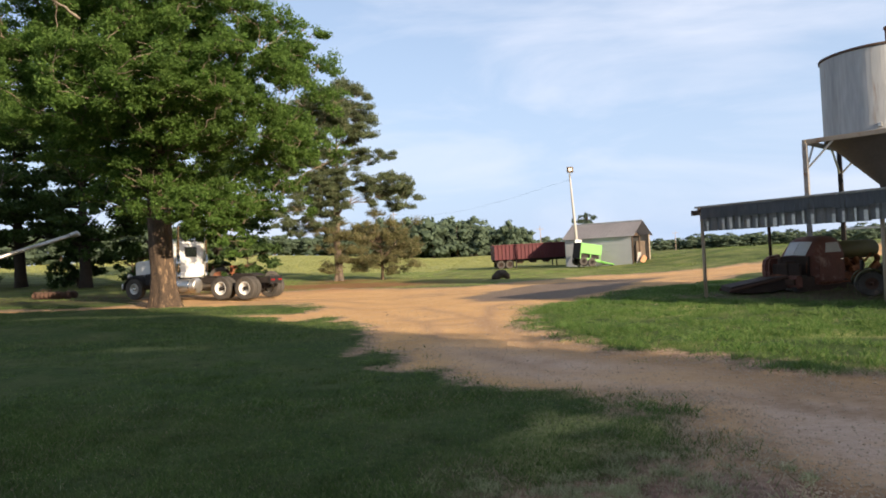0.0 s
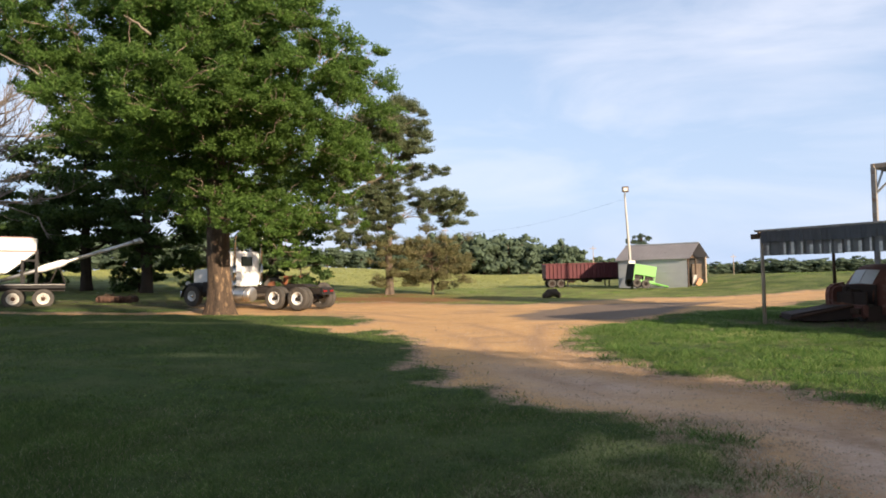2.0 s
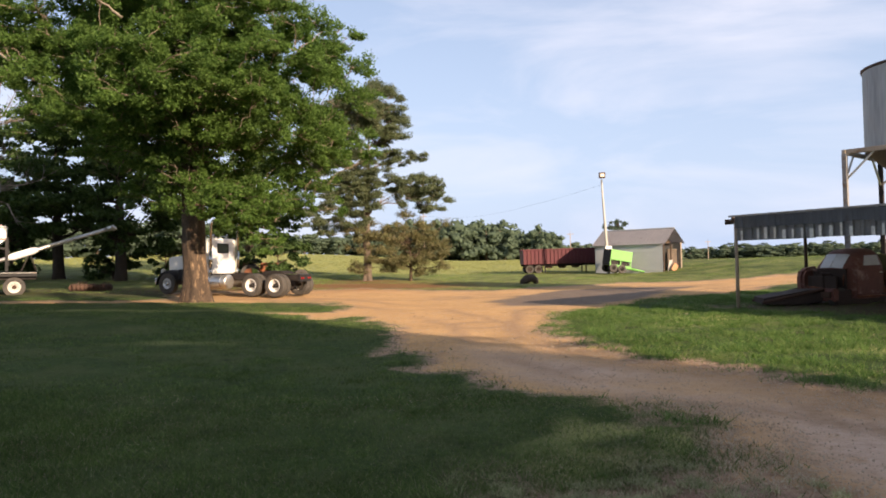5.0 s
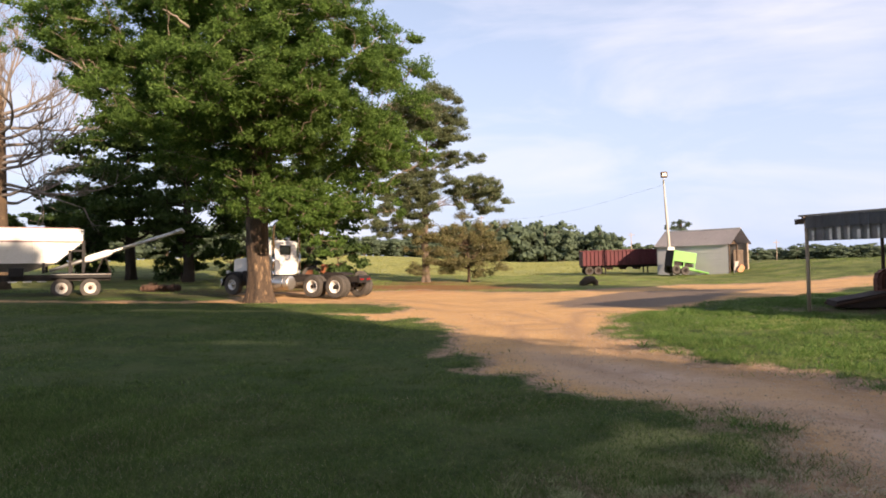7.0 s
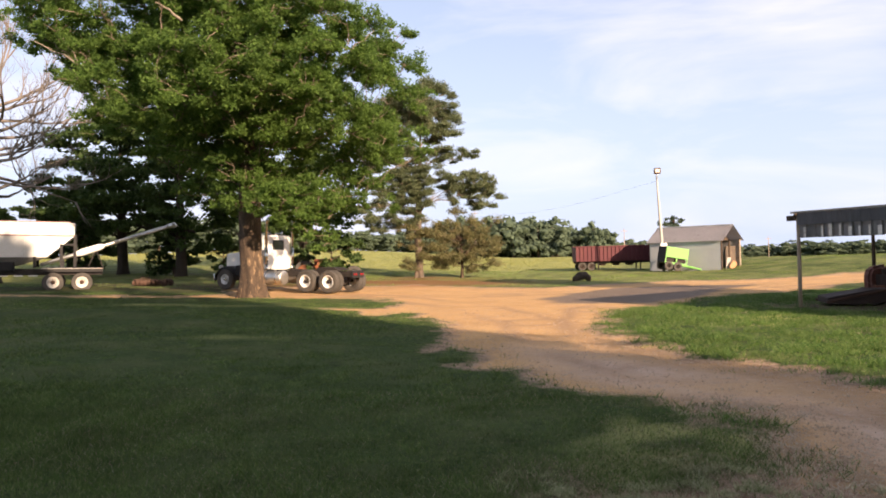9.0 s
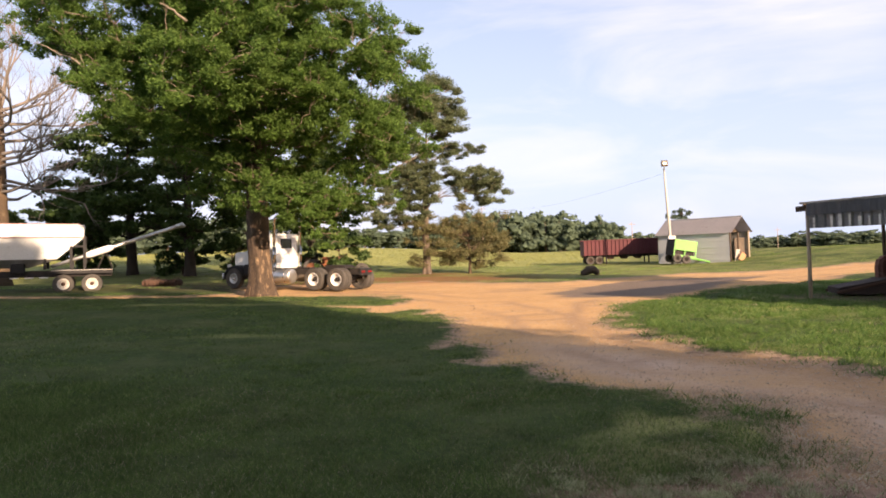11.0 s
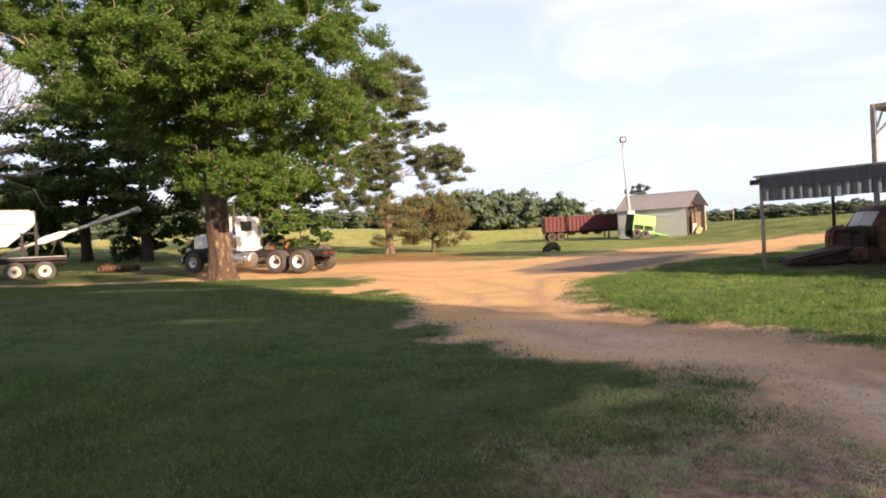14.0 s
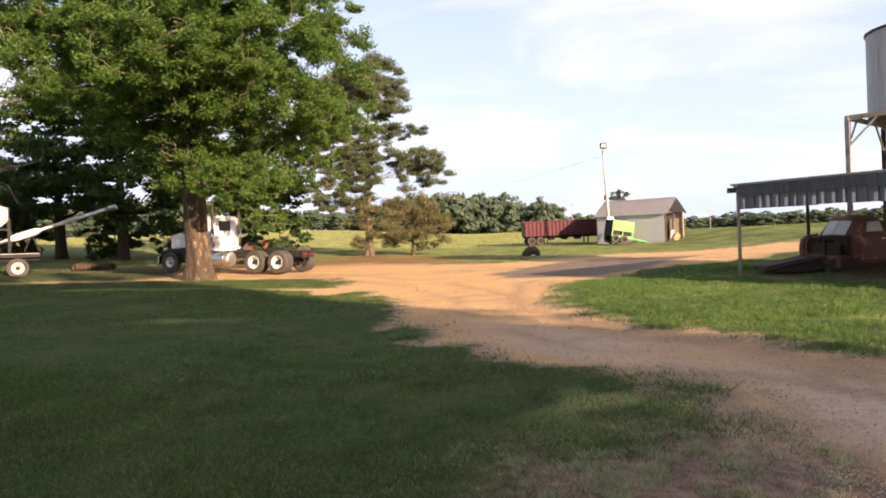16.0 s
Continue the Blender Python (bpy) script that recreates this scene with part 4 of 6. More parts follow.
def road_tractor(m):
    t = thing("truck_tractor", m, "white bonneted truck tractor with black fenders, no trailer", "truck")
    for s in (-1, 1):
        b = B()
        box(b, 7.7, 0.09, 0.26, 2.35, s * 0.42, 0.86, 0.015)
        part("frame_rail", b, FRAME, t)
        for x in (0.65, -0.65):
            for y, dish in ((0.78, 0.05), (1.11, 0.42)):
                wheel(t, "rear_wheel", x, s * y, 0.525, 0.27, s, 0.30, dish, RIM, FRAME)
        wheel(t, "front_wheel", 5.7, s * 1.03, 0.52, 0.28, s, 0.26, 0.06, ALU, CHROME)
        # rear suspension hangers and air tanks
        b = B()
        box(b, 1.25, 0.1, 0.16, 0, s * 0.5, 0.62, 0.03)
        tube(b, [(0.65, s * 0.5, 0.55), (0.65, s * 0.5, 0.8)], 0.13, 12)
        tube(b, [(-0.65, s * 0.5, 0.55), (-0.65, s * 0.5, 0.8)], 0.13, 12)
        part("suspension_beam", b, FRAME, t)
        # fuel tank with straps and end caps
        b = B()
        lathe(b, [(0.001, 0), (0.27, 0), (0.34, 0.025), (0.355, 0.06), (0.355, 1.24), (0.34, 1.275), (0.27, 1.30), (0.001, 1.30)], Matrix.Translation((3.45, s * 0.86, 0.65)) @ pose(0, 0, 0, 0, 0, 90), 28)
        tank = part("fuel_tank", b, ALU, t, "brushed aluminium cylindrical fuel tank", smooth=True)
        for x in (2.5, 3.1):
            b = B()
            lathe(b, [(0.35, 0), (0.366, 0.0), (0.366, 0.06), (0.35, 0.06)], Matrix.Translation((x, s * 0.86, 0.65)) @ pose(0, 0, 0, 0, 0, 90), 24)
            part("tank_strap", b, CHROME, tank)
        b = B()
        box(b, 1.0, 0.34, 0.035, 2.75, s * 0.84, 1.02, 0.01)
        part("step_plate", b, FRAME, t)
        # battery box and step under the door
        b = B()
        prism(b, [(3.6, 0.42), (4.5, 0.42), (4.32, 0.86), (3.78, 0.86)], s * 0.62, s * 1.08)
        part("side_step", b, ALU, t)
        # exhaust stack: shielded lower pipe, curved tip
        b = B()
        tube(b, [(3.18, s * 0.98, 0.9), (3.18, s * 0.98, 1.3)], 0.06, 12)
        tube(b, [(3.18, s * 0.98, 1.3), (3.18, s * 0.98, 2.1)], 0.085, 14)
        tube(b, [(3.18, s * 0.98, 2.1), (3.18, s * 0.98, 3.25), (3.15, s * 1.0, 3.4), (3.06, s * 1.03, 3.5)], [0.062, 0.062, 0.064, 0.07], 12)
        part("exhaust_pipe", b, CHROME, t, "chrome exhaust stack with curved tip", smooth=True)
        # front fender: a curved black sheet with a lip over the wheel
        b = B()
        pts = []
        for k in range(13):
            a = radians(-8 + 196 * k / 12)
            pts.append((5.7 + 0.66 * math.cos(a), 0.56 + 0.60 * math.sin(a)))
        rows = []
        for (x, z) in pts:
            rows.append([b.verts.new((x, s * yy, z + dz)) for yy, dz in ((0.62, 0.03), (0.95, 0.02), (1.14, -0.02), (1.2, -0.10), (1.19, -0.11), (1.12, -0.04), (0.95, 0.0), (0.62, 0.01))])
        for r0, r1 in zip(rows, rows[1:]):
            for k in range(8):
                b.faces.new((r0[k], r0[(k + 1) % 8], r1[(k + 1) % 8], r1[k]))
        part("front_fender", b, BLACK, t, "black curved front fender", smooth=True)
        b = B()
        box(b, 0.6, 0.3, 0.55, 4.8, s * 0.92, 0.95, 0.06)
        part("fender_skirt", b, BLACK, t)
        b = B()
        lathe(b, [(0.001, 0), (0.09, 0.01), (0.11, 0.05), (0.115, 0.14), (0.06, 0.2), (0.001, 0.2)], Matrix.Translation((6.35, s * 0.82, 1.12)) @ pose(0, 0, 0, 0, 0, 90), 16)
        part("headlight", b, LAMP_CLEAR, t, smooth=True)
        # mirror on a bracket
        b = B()
        tube(b, [(4.05, s * 1.0, 2.2), (4.1, s * 1.28, 2.15), (4.1, s * 1.28, 1.65), (4.05, s * 1.0, 1.6)], 0.014, 6)
        mirror = part("mirror_bracket", b, CHROME, t)
        b = B()
        box(b, 0.05, 0.19, 0.44, 4.1, s * 1.3, 1.9, 0.015)
        part("mirror", b, CHROME, mirror)
        # tail lamps, two a side
        for y in (0.2, 0.36):
            b = B()
            lathe(b, [(0.045, 0), (0.043, 0.025), (0.033, 0.036), (0.001, 0.04)], Matrix.Translation((-1.53, s * y, 0.86)) @ pose(0, 0, 0, 0, 0, 90), 16)
            part("tail_lamp", b, LAMP_RED, t, smooth=True)
    # axles
    for x in (0.65, -0.65, 5.7):
        b = B()
        tube(b, [(x, -0.95, 0.525), (x, 0.95, 0.525)], 0.075, 12)
        if x < 2:
            lathe(b, [(0.001, -0.2), (0.2, -0.14), (0.24, 0.0), (0.2, 0.14), (0.001, 0.2)], Matrix.Translation((x, 0, 0.53)), 16)
        part("axle", b, FRAME, t, smooth=True)
    b = B()
    box(b, 0.12, 0.95, 0.34, -1.46, 0, 0.86, 0.02)
    part("rear_crossmember", b, BLACK, t)
    b = B()
    prism(b, [(0.62, 1.05), (0.5, 1.17), (-0.42, 1.17), (-0.62, 1.08), (-0.62, 1.02), (0.62, 1.0)], -0.44, 0.44)
    box(b, 0.5, 0.6, 0.14, 0.0, 0, 1.0)
    part("fifth_wheel", b, FRAME, t, "greasy black fifth-wheel plate")
    b = B()
    box(b, 0.9, 0.7, 0.04, 1.0, 0, 1.02, 0.01)
    part("deck_plate", b, FRAME, t)
    # day cab: rounded rear wall, raked windscreen, doors
    b = B()
    prism(b, [(3.28, 1.02), (4.3, 1.02), (4.3, 1.95), (4.18, 2.0), (4.0, 2.6), (3.86, 2.72), (3.28, 2.74)], -1.02, 1.02)
    bmesh.ops.bevel(b, geom=b.edges[:], offset=0.07, segments=3, affect="EDGES")
    cab = part("cab", b, WHITE, t, "dusty white day cab with rounded edges")
    b = B()
    box(b, 0.03, 0.72, 0.42, 3.272, 0, 2.25, 0.012)
    window = part("rear_window", b, GLASS, cab)
    b = B()
    for y, z, sy, sz in ((0, 2.47, 0.8, 0.04), (0, 2.03, 0.8, 0.04), (-0.38, 2.25, 0.04, 0.46), (0.38, 2.25, 0.04, 0.46)):
        box(b, 0.05, sy, sz, 3.27, y, z, 0.008)
    part("window_seal", b, BLACK, window)
    for s in (-1, 1):
        b = B()
        prism(b, [(3.42, 2.0), (4.1, 2.0), (3.95, 2.52), (3.42, 2.54)], s * 1.012, s * 1.03)
        part("door_window", b, GLASS, cab)
        b = B()
        box(b, 0.82, 0.025, 0.86, 3.8, s * 1.02, 1.52, 0.01)
        door = part("cab_door", b, WHITE, cab)
        b = B()
        box(b, 0.14, 0.03, 0.035, 3.5, s * 1.045, 1.8, 0.008)
        part("door_handle", b, CHROME, door)
        b = B()
        m4 = Matrix.Translation((4.11, s * 0.47, 2.28)) @ pose(0, 0, 0, 0, -17, 0)
        box(b, 0.02, 0.86, 0.5, 0, 0, 0, 0.006)
        bmesh.ops.transform(b, matrix=m4, verts=b.verts)
        part("windscreen", b, GLASS, cab)
    for y in (-0.75, -0.32, 0.0, 0.32, 0.75):
        b = B()
        lathe(b, [(0.001, 0), (0.05, 0.0), (0.045, 0.07), (0.001, 0.1)], Matrix.Translation((3.7, y, 2.73)) @ pose(0, 0, 0, 90, 0, 0), 10)
        part("roof_lamp", b, LAMP_CLEAR, cab, smooth=True)
    for y in (-0.5, 0.5):
        b = B()
        tube(b, [(3.9, y, 2.84), (3.5, y, 2.86), (3.42, y, 2.88)], [0.035, 0.04, 0.085], 10)
        part("air_horn", b, CHROME, cab, smooth=True)
    # bonnet, grille, bumper
    b = B()
    prism(b, [(4.2, 1.0), (6.15, 0.95), (6.16, 1.74), (6.05, 1.82), (4.2, 1.98)], -0.58, 0.58)
    bmesh.ops.bevel(b, geom=b.edges[:], offset=0.05, segments=2, affect="EDGES")
    bonnet = part("bonnet", b, WHITE, t, "white long bonnet")
    for k in range(11):
        b = B()
        box(b, 0.03, 0.03, 0.72, 6.17, -0.45 + 0.09 * k, 1.33, 0.006)
        part("grille_bar", b, CHROME, bonnet)
    b = B()
    box(b, 0.1, 2.3, 0.32, 6.42, 0, 0.62, 0.03)
    part("bumper", b, CHROME, t)
    for s in (-1, 1):
        b = B()
        lathe(b, [(0.001, -0.35), (0.13, -0.33), (0.15, -0.28), (0.15, 0.28), (0.13, 0.33), (0.001, 0.35)], Matrix.Translation((4.75, s * 0.74, 1.55)) @ pose(0, 0, 0, 90, 0, 0), 16)
        part("air_cleaner", b, BLACK, t, smooth=True)
    return t


road_tractor(stand(-9.2, 32.7, 160))


# ---- seed tender: white hopper trailer with an auger ----
def hopper_trailer(m):
    t = thing("hopper_trailer", m, "white hopper trailer with flat black deck and folded auger", "trailer")
    # local x: towards the auger end; y across; the wheels stand near x = -0.65 and 0.65
    b = B()
    box(b, 9.5, 0.12, 0.28, -3.2, 0.85, 0.98, 0.02)
    box(b, 9.5, 0.12, 0.28, -3.2, -0.85, 0.98, 0.02)
    for k in range(8):
        box(b, 0.1, 1.6, 0.12, -7.6 + 1.25 * k, 0, 1.0)
    part("chassis", b, FRAME, t)
    b = B()
    box(b, 2.75, 2.4, 0.06, 0.2, 0, 1.16, 0.015)
    part("deck", b, BLACK, t)
    for s in (-1, 1):
        b = B()
        box(b, 2.72, 0.012, 0.035, 0.2, s * 1.206, 1.172, 0.003)
        part("deck_edge", b, GALV_DARK, t, "thin pale deck edge")
    b = B()
    box(b, 2.75, 2.36, 0.14, 0.2, 0, 1.06, 0.01)
    part("deck_skirt", b, BLACK, t)
    for x in (-0.66, 0.62):
        for s in (-1, 1):
            wheel(t, "trailer_wheel", x, s * 1.0, 0.48, 0.3, s, 0.28, 0.05, GRIMY_RIM, DARKRUST)
        b = B()
        tube(b, [(x, -0.9, 0.48), (x, 0.9, 0.48)], 0.06, 10)
        part("axle", b, FRAME, t)
    # hopper body: straight top band over sloped ends and sides
    def shell(name, z0, z1, a0, a1, w0, w1, material, label=""):
        b = B()
        lo = [b.verts.new((x, y, z0)) for x, y in ((a0[0], -w0), (a0[1], -w0), (a0[1], w0), (a0[0], w0))]
        hi = [b.verts.new((x, y, z1)) for x, y in ((a1[0], -w1), (a1[1], -w1), (a1[1], w1), (a1[0], w1))]
        for k in range(4):
            b.faces.new((lo[k], lo[(k + 1) % 4], hi[(k + 1) % 4], hi[k]))
        b.faces.new(list(reversed(lo)))
        b.faces.new(hi)
        return part(name, b, material, t, label)
    shell("hopper_band", 2.77, 3.36, (-8.6, 0.27), (-8.6, 0.28), 1.20, 1.22, WHITE, "white painted hopper side")
    shell("hopper_slope", 1.72, 2.77, (-7.4, -0.95), (-8.6, 0.27), 0.95, 1.20, WHITE, "shiny sloping hopper side")
    shell("hopper_floor", 1.3, 1.72, (-5.8, -2.2), (-7.4, -0.95), 0.5, 0.95, GALV_DARK, "dull sloping hopper floor")
    b = B()
    box(b, 8.95, 2.54, 0.08, -4.17, 0, 3.38, 0.02)
    part("top_rim", b, WHITE, t)
    b = B()
    box(b, 8.9, 0.05, 0.07, -4.17, -1.22, 2.8, 0.01)
    part("side_rib", b, PINKRIB, t, "faded reddish side rib")
    b = B()
    tube(b, [(-8.5, -0.9, 3.44), (0.1, -0.9, 3.44)], 0.06, 10)
    part("tarp_roll", b, PINKRIB, t)
    for x in (-1.9, -3.8, -5.7):
        b = B()
        box(b, 0.07, 0.05, 1.05, x, -1.10, 2.25, 0.01, pose(0, 0, 0, 13, 0, 0))
        part("hopper_rib", b, WHITE, t)
    for x, z in ((-1.45, 1.75), (-0.3, 2.75), (0.3, 2.9)):
        for s in (-1, 1):
            b = B()
            box(b, 0.13, 0.11, z - 1.22, x, s * 1.05, (z + 1.22) / 2, 0.01)
            part("support_post", b, BLACK, t)
    for s in (-1, 1):
        b = B()
        box(b, 0.6, 0.09, 0.1, 0.0, s * 1.05, 2.35, 0.01)
        part("cross_bar", b, BLACK, t)
    # auger: a long tube rising past the deck, thicker white spout section low down
    b = B()
    tube(b, [(-1.2, -0.9, 1.35), (0.3, -0.95, 1.86), (4.75, -1.08, 3.4)], [0.09, 0.095, 0.09], 14)
    auger = part("auger_tube", b, ALU, t, "grey steel auger tube", smooth=True)
    b = B()
    tube(b, [(0.25, -0.95, 1.84), (0.6, -0.96, 1.96), (1.4, -0.98, 2.24), (1.6, -0.98, 2.31)], [0.12, 0.18, 0.17, 0.11], 14)
    part("auger_sleeve", b, WHITE, auger, smooth=True)
    b = B()
    tube(b, [(4.65, -1.08, 3.365), (4.95, -1.09, 3.46), (5.02, -1.09, 3.32)], [0.12, 0.14, 0.13], 12)
    part("auger_spout", b, ALU, auger, smooth=True)
    for x0, x1 in ((0.9, 1.25), (1.55, 1.25)):
        b = B()
        tube(b, [(x0, -0.95, 1.24), (x1, -0.97, 2.12)], 0.03, 8)
        part("auger_strut", b, FRAME, t)
    b = B()
    box(b, 0.6, 0.5, 0.45, -2.6, -1.0, 1.28, 0.04)
    part("engine_box", b, BLACK, t)
    b = B()
    box(b, 3.0, 0.08, 0.5, -5.5, -1.15, 0.95, 0.02)
    part("side_rail", b, RUST, t)
    for k in range(3):
        b = B()
        box(b, 0.38, 0.05, 0.05, -1.5 - 0.62 * k, -1.2, 0.82, 0.01)
        part("marker_plate", b, WHITE, t)
    return t


hopper_trailer(stand(-23.2, 33.35, 33, -0.12))


# ---- open shelter over the old truck ----
def at_shelter(u, v, z):
    p = S0 + SU * u + SV * v
    return Vector((p.x, p.y, z))


def corrugated(name, corner, along, down, length, depth, material, parent, pitch=0.22, height=0.03, thick=0.004, label=""):
    """A ribbed sheet: ribs run along 'down', repeating along 'along'."""
    along, down = Vector(along).normalized(), Vector(down).normalized()
    n = along.cross(down).normalized()
    b = B()
    prof, s = [], 0.0
    while s < length - 1e-6:
        for f, h in ((0.0, 0), (0.45, 0), (0.6, 1), (0.88, 1)):
            if s + f * pitch <= length:
                prof.append((s + f * pitch, h * height))
        s += pitch
    prof.append((length, 0))
    c = Vector(corner)
    rows = [[b.verts.new(c + along * a + down * (depth * k / 2) + n * h) for a, h in prof] for k in range(3)]
    for r0, r1 in zip(rows, rows[1:]):
        for k in range(len(prof) - 1):
            b.faces.new((r0[k], r0[k + 1], r1[k + 1], r1[k]))
    bmesh.ops.solidify(b, geom=b.faces[:], thickness=thick)
    return part(name, b, material, parent, label)


def pole_shelter():
    t = thing("open_shelter", Matrix.Diagonal((1, 1, 0.966, 1)), "open pole shelter with corrugated metal roof over an old truck", "shelter")
    deep, mid = 9.0, 3.4
    over = 21.0
    for k, (u, v, h, mt) in enumerate(((0.0, 0.0, 2.72, WOOD), (SL, 0.0, 2.78, WOOD), (SL * 2, 0.0, 2.8, WOOD), (SL * 3, 0.0, 2.8, WOOD), (over, 0.0, 2.8, WOOD), (0.0, mid, 2.86, WOOD_DARK), (SL * 2, mid, 2.86, WOOD_DARK), (SL * 3, mid, 2.86, WOOD_DARK), (SL * 2, deep, 3.06, WOOD_DARK), (over, deep, 3.06, WOOD_DARK))):
        p = at_shelter(u, v, 0)
        b = B()
        tube(b, [p + Vector((0, 0, -0.3)), p + Vector((0.01, 0.01, h * 0.5)), p + Vector((0, 0, h))], [0.056, 0.052, 0.048], 10)
        part("post", b, mt, t, "weathered round wooden post", smooth=True)
    for v, z in ((0.0, 2.68), (deep, 3.02)):
        b = B()
        p = at_shelter(over / 2 - 0.1, v, z)
        box(b, over + 0.5, 0.06, 0.16, p.x, p.y, p.z, 0.008, Matrix.Rotation(math.atan2(SU.y, SU.x), 4, "Z"))
        part("beam", b, WOOD_DARK, t)
    for u in np.linspace(0, over, 16):
        a, c = at_shelter(u, -0.15, 2.75), at_shelter(u, deep + 0.2, 3.11)
        b = B()
        box(b, (c - a).length, 0.05, 0.12, 0, 0, 0)
        bmesh.ops.transform(b, verts=b.verts, matrix=Matrix.Translation((a + c) / 2) @ (c - a).to_track_quat("X", "Z").to_matrix().to_4x4())
        part("rafter", b, WOOD_DARK, t)
    # roof sheets and the hanging front and end valances, sheet by sheet
    width, n = 0.82, 0
    u = 0.19
    valance_rnd = random.Random(6)
    down = (at_shelter(0, deep, 3.18) - at_shelter(0, 0, 2.83))
    while u < over + 0.2:
        corrugated("roof_sheet", at_shelter(u, -0.31, 2.825 + 0.003 * (n % 2)), SU, down, width, deep + 0.55, GALV, t, 0.2, 0.025)
        z = 2.79 + 0.008 * math.sin(n * 2.3)
        corrugated("valance_sheet", at_shelter(u, -0.20 - 0.004 * (n % 2), z), SU, (0, 0, -1), width, 0.71 + 0.008 * math.sin(n * 1.7), VALANCE, t, 0.27, -0.05)
        # dark band added, the eave's shadow put into its colour
        corrugated("valance_shade_band", at_shelter(u, -0.278 - 0.004 * (n % 2), z + 0.01), SU, (0, 0, -1), width, 0.34 + 0.02 * math.sin(n * 2.9), VALANCE_SHADE, t, 0.27, -0.014)
        # pale strips added on the ribs, sunlight put into their colour
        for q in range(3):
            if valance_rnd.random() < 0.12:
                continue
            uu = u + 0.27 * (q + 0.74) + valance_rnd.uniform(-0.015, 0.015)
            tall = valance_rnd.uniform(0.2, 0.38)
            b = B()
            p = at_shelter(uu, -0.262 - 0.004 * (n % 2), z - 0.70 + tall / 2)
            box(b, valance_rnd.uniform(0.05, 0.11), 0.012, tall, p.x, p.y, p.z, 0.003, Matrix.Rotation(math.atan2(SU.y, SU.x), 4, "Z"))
            part("lit_rib", b, LIT_RIB, t, "pale strip with the rib's sunlight put into its colour")
        u += width - 0.03
        n += 1
    b = B()
    p = at_shelter(over / 2 + 0.1, -0.30, 2.83)
    box(b, over + 0.2, 0.03, 0.06, p.x, p.y, p.z, 0.005, Matrix.Rotation(math.atan2(SU.y, SU.x), 4, "Z"))
    part("eave_trim", b, GALV_DARK, t)
    # end bracket on the corner post
    b = B()
    p = at_shelter(-0.2, -0.1, 2.66)
    box(b, 0.08, 0.06, 0.06, p.x, p.y, p.z, 0.01)
    part("beam_end", b, WOOD_DARK, t)
    return t


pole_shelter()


# ---- old farm truck under the shelter ----
def old_truck(m):
    t = thing("old_farm_truck", m, "derelict rusty red farm truck with rounded cab, no bonnet sides", "truck")
    # local x forward, y left; the cab is lofted from rounded rings
    b = B()
    rows = []
    for z, x0, x1, hw, p in ((0.3, -0.54, 0.9, 0.82, 5), (0.5, -0.56, 0.96, 0.84, 5), (0.7, -0.6, 0.98, 0.87, 5), (1.2, -0.61, 0.98, 0.88, 5), (1.36, -0.6, 0.94, 0.86, 5), (1.6, -0.55, 0.76, 0.80, 4.5),
                             (1.78, -0.48, 0.62, 0.75, 4), (1.88, -0.42, 0.52, 0.69, 3.5), (1.95, -0.32, 0.4, 0.57, 3), (1.985, -0.15, 0.22, 0.36, 2.5)):
        cx, hx = (x0 + x1) / 2, (x1 - x0) / 2
        ringv = []
        for k in range(32):
            q = 2 * math.pi * (k + 0.5) / 32
            cq, sq = math.cos(q), math.sin(q)
            ringv.append(b.verts.new((cx + hx * math.copysign(abs(cq) ** (2 / p), cq), hw * math.copysign(abs(sq) ** (2 / p), sq), z)))
        rows.append(ringv)
    for r0, r1 in zip(rows, rows[1:]):
        for k in range(32):
            b.faces.new((r0[k], r0[(k + 1) % 32], r1[(k + 1) % 32], r1[k]))
    b.faces.new(rows[-1])
    b.faces.new(list(reversed(rows[0])))
    cab = part("cab", b, RUSTRED, t, "dull red rounded cab with rust", smooth=True)
    for s in (-1, 1):
        b = B()
        prism(b, [(-0.28, -0.17), (0.4, -0.17), (0.28, 0.16), (-0.22, 0.17)], -0.012, 0.012)
        bmesh.ops.transform(b, verts=b.verts, matrix=Matrix.Translation((0, s * 0.815, 1.585)) @ pose(0, 0, 0, s * 15, 0, 0))
        part("side_window", b, GLASS_PALE, cab)
        b = B()
        prism(b, [(-0.36, 0.5), (0.72, 0.5), (0.72, 1.26), (-0.36, 1.3)], s * 0.872, s * 0.892)
        door = part("cab_door", b, RUSTRED, cab)
        b = B()
        box(b, 0.14, 0.03, 0.03, -0.25, s * 0.905, 1.18, 0.006)
        part("door_handle", b, CHROME, door)
        b = B()
        box(b, 0.025, 0.5, 0.56, 0, 0, 0, 0.01)
        bmesh.ops.transform(b, verts=b.verts, matrix=Matrix.Translation((0.80, s * 0.262, 1.575)) @ pose(0, 0, 0, 0, -36, 0) @ pose(0, 0, 0, 0, 0, s * 5))
        part("windscreen", b, GLASS_PALE, cab, "pale windscreen pane, sky reflection put into its colour")
    b = B()
    box(b, 0.03, 0.8, 0.26, -0.54, 0, 1.62, 0.01, pose(0, 0, 0, 0, 12, 0))
    part("rear_window", b, GLASS_PALE, cab)
    # open engine bay: firewall, nose panel, fenders; the bay's shade is also in the iron's colour
    b = B()
    box(b, 0.06, 1.5, 0.75, 1.02, 0, 0.95, 0.02)
    part("firewall", b, DARK_IRON, t)
    b = B()
    box(b, 0.5, 0.5, 0.5, 1.28, 0, 0.85, 0.06)
    tube(b, [(1.1, 0.1, 1.1), (1.5, 0.1, 1.12)], 0.09, 10)
    tube(b, [(1.35, -0.2, 1.0), (1.35, -0.2, 1.25)], 0.12, 10)
    part("engine", b, DARK_IRON, t)
    b = B()
